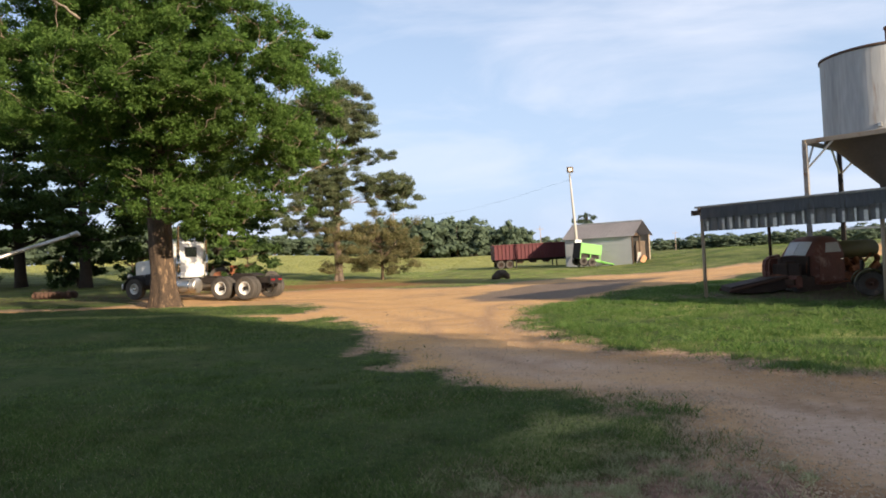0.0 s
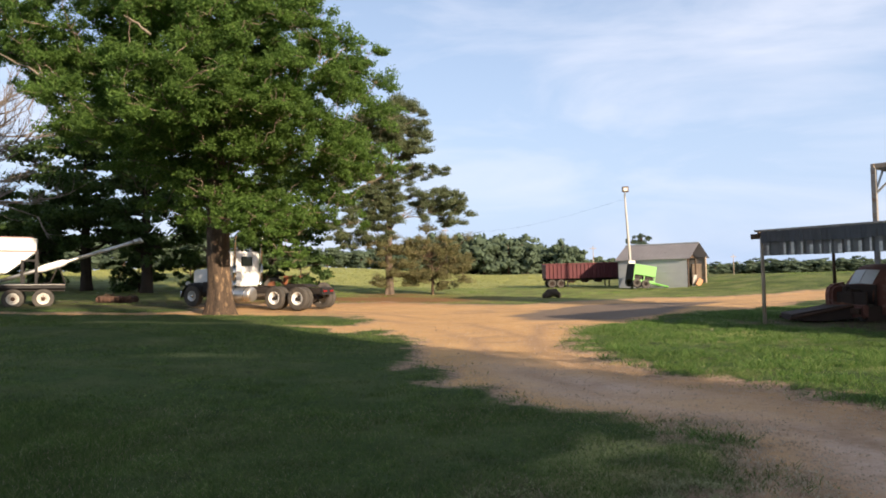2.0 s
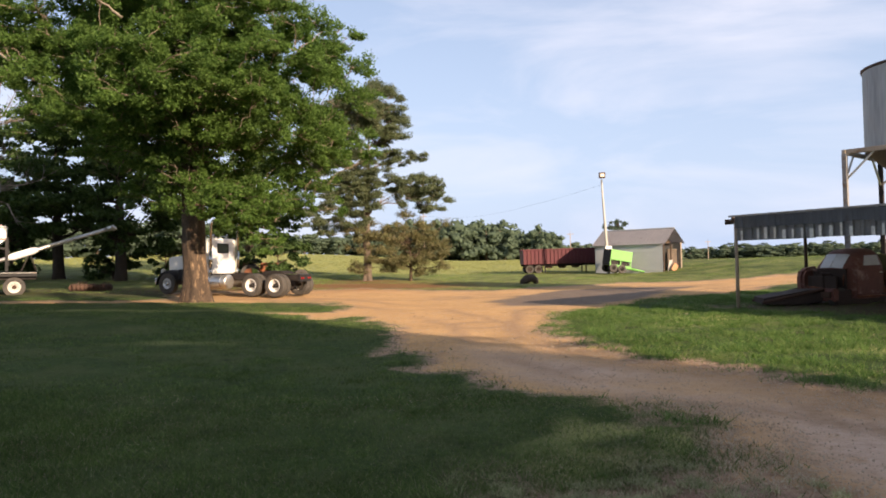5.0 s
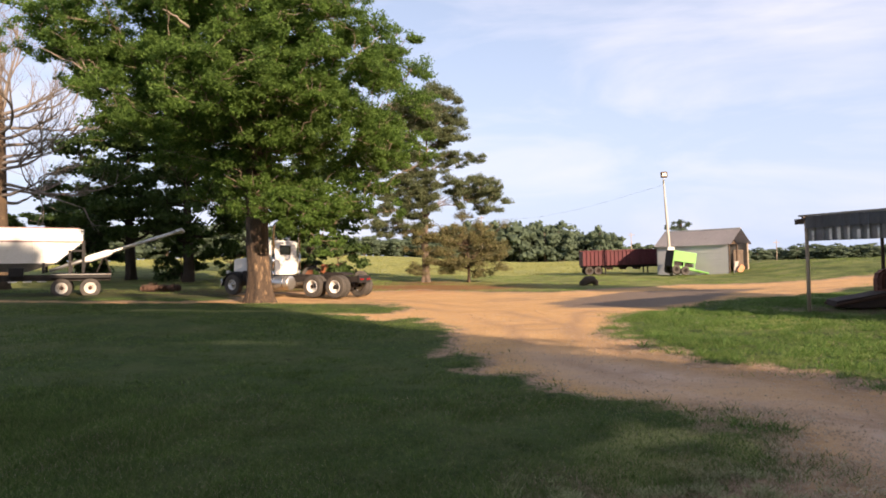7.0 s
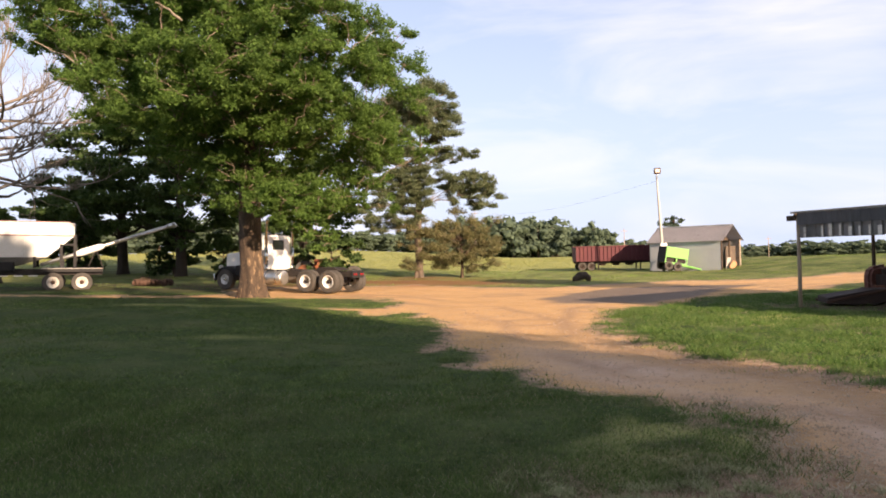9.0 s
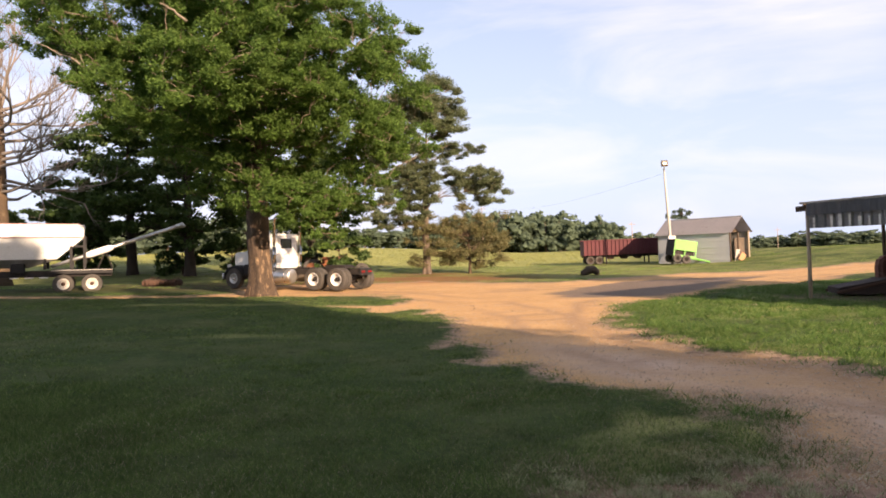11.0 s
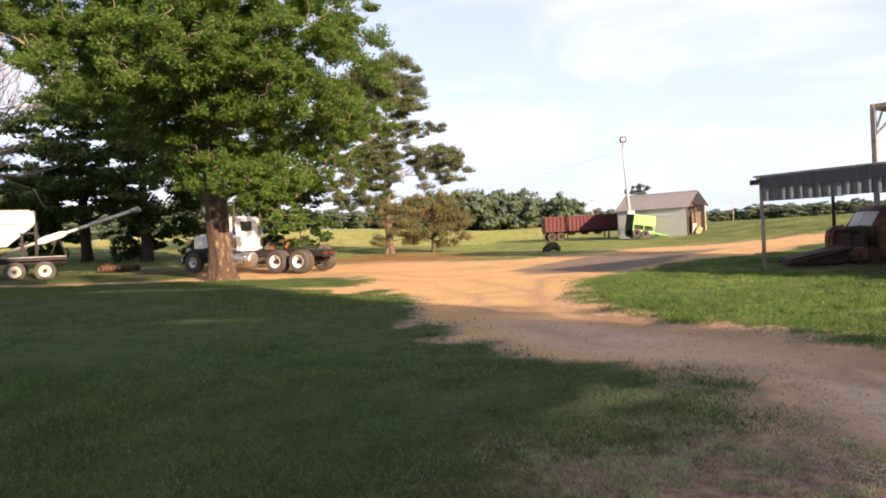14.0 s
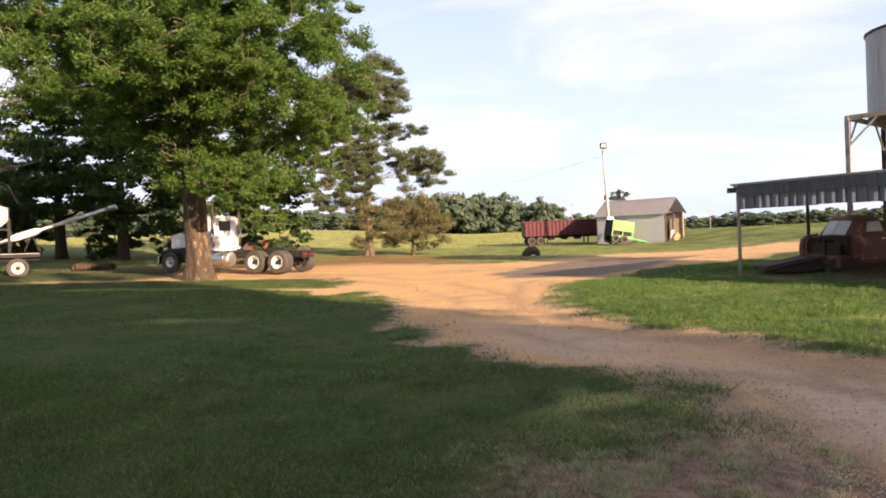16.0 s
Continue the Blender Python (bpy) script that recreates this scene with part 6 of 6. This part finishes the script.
for x, y, s, seed in ((-25.4, 48.4, 0.8, 71), (-21.3, 47.8, 0.85, 72), (-33.5, 49.5, 1.15, 73), (-38.5, 47.5, 1.2, 74), (-15.6, 46.0, 0.6, 75), (-17.6, 47.5, 0.7, 76), (-12.4, 44.2, 0.85, 77)):
    broad_tree("bush", Matrix.Translation((x, y, gz(x, y))) @ Matrix.Diagonal((s, s, s, 1)), "dark leafy bush in the undergrowth", seed, 3.6, 2.1, 0.08, 0.5, 1.0, 22, 5000, 0.28, LEAF_FAR, sides=10, rings=1, twigs=1,
               clump_r=(0.6, 1.0), puff=0.5)


def dead_tree(x, y, seed):
    rnd = random.Random(seed)
    t = thing("dead_tree", Matrix.Translation((x, y, gz(x, y))), "tall bare dead tree with bleached branches", "tree")
    b = B()
    trunk = [Vector((0, 0, -0.2)), Vector((0.04, 0, 0.4)), Vector((0.05, 0, 2.5)), Vector((-0.1, 0.1, 5.0)), Vector((0.05, 0, 8.0)), Vector((0.0, 0.1, 10.5)), Vector((0.15, 0, 12.0))]
    tube(b, trunk, [0.56, 0.46, 0.42, 0.4, 0.36, 0.32, 0.16], 18)
    for v in b.verts:
        k = 1 + 0.14 * noise.noise(v.co * 1.4) + 0.07 * noise.noise(v.co * 4.5)
        v.co.x, v.co.y = v.co.x * k, v.co.y * k
    part("trunk", b, DEADTRUNK, t, smooth=True)
    b = B()

    def limb(p, d, length, r, depth, rise=0.0):
        pts, q, dd = [p], p.copy(), d.normalized()
        m = 7 if depth < 2 else 4
        for _ in range(m):
            dd = (dd + Vector((rnd.uniform(-1, 1), rnd.uniform(-1, 1), rnd.uniform(-0.8, 0.9) + rise)) * 0.2).normalized()
            q = q + dd * length / m
            pts.append(q.copy())
        tube(b, pts, [max(0.008, r * (1 - 0.85 * k / m)) for k in range(m + 1)], (7, 4, 3, 3)[depth], caps=False)
        if depth < 3:
            for _ in range((5, 4, 3)[depth]):
                i = rnd.randint(2, m)
                nd = (dd + Vector((rnd.uniform(-1, 1), rnd.uniform(-1, 1), rnd.uniform(-0.4, 0.9))) * 0.75).normalized()
                limb(pts[i], nd, length * rnd.uniform(0.35, 0.6), max(0.011, r * 0.48), depth + 1, 0.3)

    # long side limbs, then upright stems from the broken head
    for k in range(15):
        z = 5.3 + 5.6 * k / 15
        a = rnd.uniform(0, 2 * math.pi) if k % 4 == 0 else rnd.uniform(-1.0, 0.6)
        limb(Vector((0.05, 0, z)), Vector((math.cos(a), math.sin(a), -0.12 + 0.5 * max(0, z - 6.5) / 5)), rnd.uniform(4.2, 6.6), 0.115, 0, 0.02)
    for k in range(7):
        a = 2 * math.pi * k / 7
        limb(Vector((0.05 + 0.1 * math.cos(a), 0.1 * math.sin(a), rnd.uniform(9.6, 11.6))), Vector((0.35 * math.cos(a), 0.35 * math.sin(a), 1)), rnd.uniform(4.2, 6.4), 0.1, 0, 0.25)
    part("branchwork", b, DEADWOOD, t, smooth=True)
    return t


dead_tree(-31.7, 38.5, 3)

# ---- the far woods ----
def wood_tree(seed, x, y):
    """A distant broadleaf: stem, and a crown of lumpy masses covered with leaves."""
    rng, rn = np.random.RandomState(seed), random.Random(seed)
    t = thing("woodland_tree", Matrix.Translation((x, y, gz(x, y))), "distant leafy tree in the far wood", "tree", "far wood")
    b = B()
    tube(b, [(0, 0, -0.5), (0.1, 0, 2.0), (0, 0.1, 5.0), (0, 0, 8.0)], [0.32, 0.24, 0.2, 0.05], 7)
    part("trunk", b, PINEBARK, t)
    lumps = tier(rn, (0, 0, 5.9), (3.6, 3.6, 3.6), 22, (1.1, 1.8), 0.42) + tier(rn, (0, 0, 2.4), (4.2, 4.2, 1.6), 12, (1.1, 1.6), 0.42)
    b = B()
    for p, r in lumps:
        made = bmesh.ops.create_icosphere(b, subdivisions=1, radius=1.0)["verts"]
        for v in made:
            k = 0.72 + 0.5 * noise.noise(v.co * 1.7 + p)
            v.co = p + Vector((v.co.x * r, v.co.y * r, v.co.z * r * 0.8)) * k
        # leafy sprays lying on each mass
        for _ in range(20):
            q = Vector(rng.normal(size=3)).normalized()
            c = p + Vector((q.x * r, q.y * r, q.z * r * 0.8)) * rng.uniform(0.7, 1.06)
            n = (q + 0.35 * Vector(rng.normal(size=3))).normalized()
            u = n.orthogonal().normalized() @ Matrix.Rotation(rng.uniform(0, 6.28), 3, n)
            v = n.cross(u)
            k = 0.5 * rng.uniform(0.6, 1.3)
            b.faces.new([b.verts.new(c + d) for d in (u * k, v * k * 0.6, -u * k, -v * k * 0.6)])
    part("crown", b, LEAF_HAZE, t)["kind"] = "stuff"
    return t


far_kinds = [wood_tree(40 + k, -140 - 14 * k, 165) for k in range(5)]
rnd = random.Random(12)


def plant(az, d, height, wide=1.0):
    """A tree of the far wood, placed to fit the camera's view by its bearing from the camera, its distance and its
    height.
    """
    x, y = d * math.sin(radians(az)), d * math.cos(radians(az))
    c = copy_thing(far_kinds[rnd.randrange(5)], Matrix())
    s = height / 10.0
    c.matrix_world = Matrix.Translation((x, y, gz(x, y) - 0.2)) @ pose(0, 0, 0, 0, 0, rnd.uniform(0, 360)) @ Matrix.Diagonal((s * wide, s * wide, s, 1))


def wood_row(az0, az1, n, d0, d1, h0, h1, wide=1.0):
    for k in range(n):
        f = (k + rnd.uniform(-0.3, 0.3)) / (n - 1)
        plant(az0 + (az1 - az0) * f, rnd.uniform(d0, d1), (h0 + (h1 - h0) * f) * rnd.uniform(0.78, 1.12), wide)


wood_row(-21, -7, 16, 160, 168, 4.4, 5.6, 1.6)
wood_row(-20, -7, 10, 176, 188, 4.8, 6.0, 1.7)
wood_row(-7, 2.6, 11, 160, 168, 8.2, 9.4, 1.15)
wood_row(-6, 3.0, 9, 176, 188, 9.6, 10.6, 1.25)
wood_row(2.6, 6.6, 7, 166, 176, 7.4, 6.6, 1.2)
wood_row(6.4, 11.0, 9, 190, 202, 6.4, 5.6, 1.3)
wood_row(-50, -20, 22, 150, 165, 7.0, 8.0, 1.5)
wood_row(17.2, 41, 30, 190, 205, 3.2, 3.6, 2.3)
wood_row(17.6, 41, 22, 212, 230, 4.1, 4.6, 2.2)
for az, d, h, w in ((-2.6, 158, 9.6, 1.2), (-0.8, 157, 9.3, 1.1), (1.2, 157, 8.6, 1.1), (5.6, 150, 7.6, 0.9), (15.5, 92, 3.9, 0.75), (16.1, 96, 3.4, 0.8)):
    plant(az, d, h, w)
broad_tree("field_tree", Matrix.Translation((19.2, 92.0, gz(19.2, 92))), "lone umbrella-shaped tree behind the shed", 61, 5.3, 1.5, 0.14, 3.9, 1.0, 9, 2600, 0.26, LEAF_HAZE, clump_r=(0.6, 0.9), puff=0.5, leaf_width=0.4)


# ---- rusty things beyond the oak ----
def rusty_tractor(m):
    t = thing("rusty_tractor", m, "derelict orange-rusted row-crop tractor behind the oak", "tractor")
    for s in (-1, 1):
        wheel(t, "rear_wheel", 0, s * 0.75, 0.62, 0.32, s, 0.38, 0.15, RUST, RUST, 26)
        wheel(t, "front_wheel", 2.0, s * 0.35, 0.34, 0.16, s, 0.2, 0.08, RUST, RUST, 20)
        b = B()
        rows = []
        for k in range(8):
            a = radians(20 + 120 * k / 7)
            rows.append([b.verts.new((0.72 * math.cos(a), s * yy, 0.62 + 0.74 * math.sin(a))) for yy in (0.5, 0.92)])
        for r0, r1 in zip(rows, rows[1:]):
            b.faces.new((r0[0], r0[1], r1[1], r1[0]))
        bmesh.ops.solidify(b, geom=b.faces[:], thickness=0.012)
        part("fender", b, RUST, t)
    b = B()
    box(b, 1.5, 0.5, 0.6, 1.35, 0, 1.05, 0.1)
    part("bonnet", b, mat("orange_rust", (0.27, 0.09, 0.035), (0.17, 0.06, 0.03), 0.8, 0, 3, 30, 0.2, (0.15, 0.06, 0.03), 0.58), t, "orange rusted bonnet")
    b = B()
    box(b, 2.4, 0.34, 0.3, 0.9, 0, 0.62, 0.05)
    part("engine_block", b, RUST, t)
    b = B()
    tube(b, [(0.55, 0, 1.1), (0.2, 0, 1.5)], 0.025, 8)
    lathe(b, [(0.19, -0.015), (0.22, 0), (0.19, 0.015), (0.19, -0.015)], Matrix.Translation((0.2, 0, 1.5)) @ pose(0, 0, 0, 50, 0, 90), 18)
    part("steering_wheel", b, FRAME, t)
    b = B()
    box(b, 0.4, 0.45, 0.07, -0.25, 0, 1.05, 0.03)
    box(b, 0.07, 0.45, 0.3, -0.45, 0, 1.2, 0.03)
    part("seat", b, RUST, t)
    return t


rusty_tractor(stand(-14.6, 45.5, 12))


def loose_tyre(x, y, r, w, yaw):
    b = B()
    lathe(b, [(r * 0.55, -w * 0.35), (r * 0.62, -w * 0.5), (r * 0.9, -w * 0.5), (r, -w * 0.36), (r, -w * 0.1), (r * 0.95, -w * 0.08), (r * 0.95, w * 0.08), (r, w * 0.1), (r, w * 0.36), (r * 0.9, w * 0.5), (r * 0.62, w * 0.5), (r * 0.55, w * 0.35), (r * 0.55, -w * 0.35)],
          Matrix.Translation((0, 0, r)), 30)
    ob = link_mesh("loose_tyre", b, RUBBER)
    ob.matrix_world = stand(x, y, yaw)
    return tagged(ob, "big black tyre standing on edge in the yard", "tyre")


loose_tyre(-10.8, 43.6, 0.5, 0.34, 20)


def disc_harrow(m):
    t = thing("disc_harrow", m, "low rusty disc harrow in the shaded grass", "implement")
    # dark rust tones, with the tree shade over it put into the colour
    for y in (-0.35, 0.35):
        b = B()
        box(b, 2.7, 0.1, 0.1, 0, y, 0.5, 0.01)
        part("frame_bar", b, RIMDARK, t)
        b = B()
        tube(b, [(-1.35, y, 0.28), (1.35, y, 0.28)], 0.03, 8)
        part("axle", b, RIMDARK, t)
        for k in range(9):
            b = B()
            lathe(b, [(0.001, 0.05), (0.15, 0.035), (0.28, 0.0), (0.28, -0.012), (0.001, 0.03)], Matrix.Translation((-1.2 + 0.3 * k, y, 0.28)) @ pose(0, 0, 0, 0, 0, 55), 16)
            part("disc", b, DARKRUST, t, smooth=True)
    for x in (-1.2, 0, 1.2):
        b = B()
        box(b, 0.1, 0.9, 0.1, x, 0, 0.56, 0.01)
        part("cross_bar", b, RIMDARK, t)
    tine_rnd = random.Random(3)
    for k in range(12):
        b = B()
        x, y = tine_rnd.uniform(-1.3, 1.3), tine_rnd.uniform(-0.5, 0.5)
        tube(b, [(x, y, 0.1), (x + tine_rnd.uniform(-0.25, 0.25), y - 0.2, 0.45), (x + tine_rnd.uniform(-0.3, 0.3), y + 0.1, tine_rnd.uniform(0.55, 0.85))], 0.035, 7)
        part("tine", b, DARKRUST, t)
    return t


disc_harrow(stand(-20.6, 36.9, 3) @ Matrix.Diagonal((0.72, 0.8, 0.62, 1)))


# ---- grass and stones ----
def blades(name, rng, px, py, height, width, material, label):
    """Leaning three-cornered blades of grass."""
    n = len(px)
    z = land(px, py) - 0.02
    h = height * rng.uniform(0.5, 1.3, n)
    a = rng.uniform(0, 2 * np.pi, n)
    w = width * rng.uniform(0.6, 1.3, n)
    lean = h * rng.uniform(0.3, 1.5, n)
    b = rng.uniform(0, 2 * np.pi, n)
    base = np.stack([px, py, z], 1)
    side = np.stack([np.cos(a) * w, np.sin(a) * w, np.zeros(n)], 1)
    tip = base + np.stack([np.cos(b) * lean, np.sin(b) * lean, h], 1)
    v = np.stack([base - side, base + side, tip], 1).reshape(-1, 3)
    f = np.arange(3 * n).reshape(n, 3).tolist()
    ob = raw_mesh(name, v.tolist(), f, material)
    return tagged(ob, label, "grass", kind="stuff")


def scatter(rng, n, x0, x1, y0, y1, keep, clump=0.0):
    """Random places in a stretch of the plan, thinned by keep(x, y) in 0..1."""
    x, y = rng.uniform(x0, x1, n), rng.uniform(y0, y1, n)
    if clump:
        c = np.random.RandomState(5).rand(n) < 0.75
        ox, oy = rng.normal(0, clump, n), rng.normal(0, clump, n)
        k = rng.randint(0, max(1, n // 9), n)
        x = np.where(c, x[k] + ox, x)
        y = np.where(c, y[k] + oy, y)
    ok = rng.rand(n) < keep(x, y)
    return x[ok], y[ok]


rg = np.random.RandomState(31)
grassy = lambda x, y: (1 - 0.9 * scuffed(x, y)) * np.clip(1 - 0.95 * redness(x, y), 0.03, 1) * np.clip(1 - 0.95 * thatchy(x, y), 0.04, 1) * (1 - 0.93 * shaded_earth(x, y)) * (np.clip(1.3 - 2.0 * bareness(x, y), 0.0, 1) ** 1.5 + 0.07 * (y > 9) * (bareness(x, y) < 0.8) * (smooth_noise(x, y, 77, 0.3) > 0.62)) * np.clip(1.15 - 0.7 * dryness(x, y), 0.15, 1)
withered = lambda x, y: (1 - 0.85 * scuffed(x, y)) * np.clip(np.clip(1.3 - 2.0 * bareness(x, y), 0, 1) * np.clip(0.14 + 0.5 * dryness(x, y) + 0.9 * thatchy(x, y), 0, 1) + 0.4 * np.exp(-((bareness(x, y) - 0.42) / 0.16) ** 2), 0, 1)
x, y = scatter(rg, 430000, -7, 5, 2.2, 10.5, lambda x, y: grassy(x, y) * (1 - ease(6.5, 10.5, y)), 0.06)
blades("lawn_grass", rg, x, y, 0.055, 0.0042, GRASS, "short green lawn grass in tree shade")
x, y = scatter(rg, 170000, -8, 4, 2.6, 14, lambda x, y: grassy(x, y) * (smooth_noise(x, y, 91, 0.35) > 0.66), 0.05)
blades("lawn_tufts", rg, x, y, 0.07, 0.0042, GRASS, "taller ragged tufts in the shaded lawn")
x, y = scatter(rg, 220000, -22, 4, 6, 30, lambda x, y: grassy(x, y) * (0.15 + 0.85 * ease(6, 10.5, y)), 0.1)
blades("lawn_grass", rg, x, y, 0.055, 0.008, GRASS, "short green lawn grass in tree shade")
x, y = scatter(rg, 400000, 1.5, 14, 7, 30, lambda x, y: grassy(x, y) * np.clip(1.9 * smooth_noise(x, y, 81, 0.4) - 0.25, 0.06, 1), 0.1)
blades("verge_grass", rg, x, y, 0.065, 0.006, GRASS_TALL, "lush bright green grass by the shelter")
x, y = scatter(rg, 150000, 1.5, 14, 7, 26, lambda x, y: grassy(x, y) * (smooth_noise(x, y, 84, 0.33) > 0.6), 0.05)
blades("verge_tufts", rg, x, y, 0.125, 0.0085, GRASS_TALL, "taller weedy tufts in the verge grass")
x, y = scatter(rg, 70000, 1.5, 14, 7, 26, lambda x, y: withered(x, y) * (0.3 + (smooth_noise(x, y, 83, 0.6) > 0.55)), 0.12)
blades("dry_grass", rg, x, y, 0.05, 0.004, GRASS_DRY, "straw-coloured blades among the verge grass")
x, y = scatter(rg, 280000, -5, 6, 2.2, 9, withered, 0.06)
blades("dry_grass", rg, x, y, 0.045, 0.003, GRASS_DRY, "withered straw-coloured grass")
x, y = scatter(rg, 330000, -2, 5, 2.6, 7.5, lambda x, y: ease(0.12, 0.4, thatchy(x, y)) * (1 - 0.9 * scuffed(x, y)) * (bareness(x, y) < 0.6) * (smooth_noise(x, y, 95, 0.14) > 0.52), 0.03)
blades("pale_tufts", rg, x, y, 0.05, 0.0042, TUFT, "pale grey-green grass tufts round the brown thatch")
x, y = scatter(rg, 80000, -30, 40, 34, 62, lambda x, y: np.clip(1.5 * grassy(x, y), 0, 1) * (0.35 + 0.65 * (smooth_noise(x, y, 87, 1.3) > 0.45)), 0.25)
blades("meadow_grass", rg, x, y, 0.07, 0.018, MEADOW, "mown meadow grass beyond the drive")
x, y = scatter(rg, 60000, -70, 20, 54, 120, lambda x, y: (dryness(x, y) > 0.55) * 0.9, 0.5)
blades("field_grass", rg, x, y, 0.16, 0.03, FIELD, "ripening golden field grass")

# loose stones along the edges of the drive
def stones(name, x, y, r0, r1, sink, material, label, category):
    """Small six-cornered stones half sunk into the drive."""
    n = len(x)
    r = rg.uniform(r0, r1, n)
    c = np.stack([x, y, land(x, y) - 0.045 + sink * r], 1)
    corner = np.array([(1, 0, 0), (0, 1, 0), (-1, 0, 0), (0, -1, 0), (0, 0, 0.7), (0, 0, -0.7)])
    v = c[:, None, :] + corner[None] * r[:, None, None] * rg.uniform(0.6, 1.3, (n, 6, 1))
    tri = np.array([(0, 1, 4), (1, 2, 4), (2, 3, 4), (3, 0, 4), (1, 0, 5), (2, 1, 5), (3, 2, 5), (0, 3, 5)])
    f = (np.arange(n)[:, None, None] * 6 + tri[None]).reshape(-1, 3)
    return tagged(raw_mesh(name, v.reshape(-1, 3).tolist(), f.tolist(), material), label, category, kind="stuff")


x, y = scatter(rg, 110000, -6, 9, 3.2, 24, lambda x, y: (np.exp(-((bareness(x, y) - 0.62) / 0.16) ** 2) * 0.6 + 0.3 * (bareness(x, y) > 0.7)) * np.clip(1.3 - y / 16, 0.15, 1))
stones("loose_gravel", x, y, 0.004, 0.017, 0.8, GRAVEL, "scattered pale gravel along the drive", "gravel")
x, y = scatter(rg, 26000, 1.8, 4.6, 3.6, 8.4, lambda x, y: np.exp(-((edge_distance(x, y, DRIVE) - 0.35) / 0.5) ** 2) * np.clip(1.6 * smooth_noise(x, y, 66, 0.3) - 0.2, 0, 1), 0.08)
stones("edge_gravel", x, y, 0.004, 0.014, 0.8, GRAVEL, "tan gravel washed to the edge of the near lawn", "gravel")
CLOD = mat("dirt_clod", (0.27, 0.18, 0.115), (0.17, 0.115, 0.08), 0.95, 0, 3, 30, 0.2)
strewn = lambda x, y: (bareness(x, y) > 0.75) * np.clip(smooth_noise(x, y, 61, 1.4) * 1.6 - 0.5, 0, 1)
x, y = scatter(rg, 1300, -8, 12, 4.0, 14, strewn)
stones("dirt_clods", x, y, 0.003, 0.011, 0.0, CLOD, "dark dirt clods strewn over the drive", "dirt")
x, y = scatter(rg, 1500, -9, 12, 12, 37, strewn)
stones("dirt_clods", x, y, 0.008, 0.026, 0.0, CLOD, "dark dirt clods strewn over the drive", "dirt")
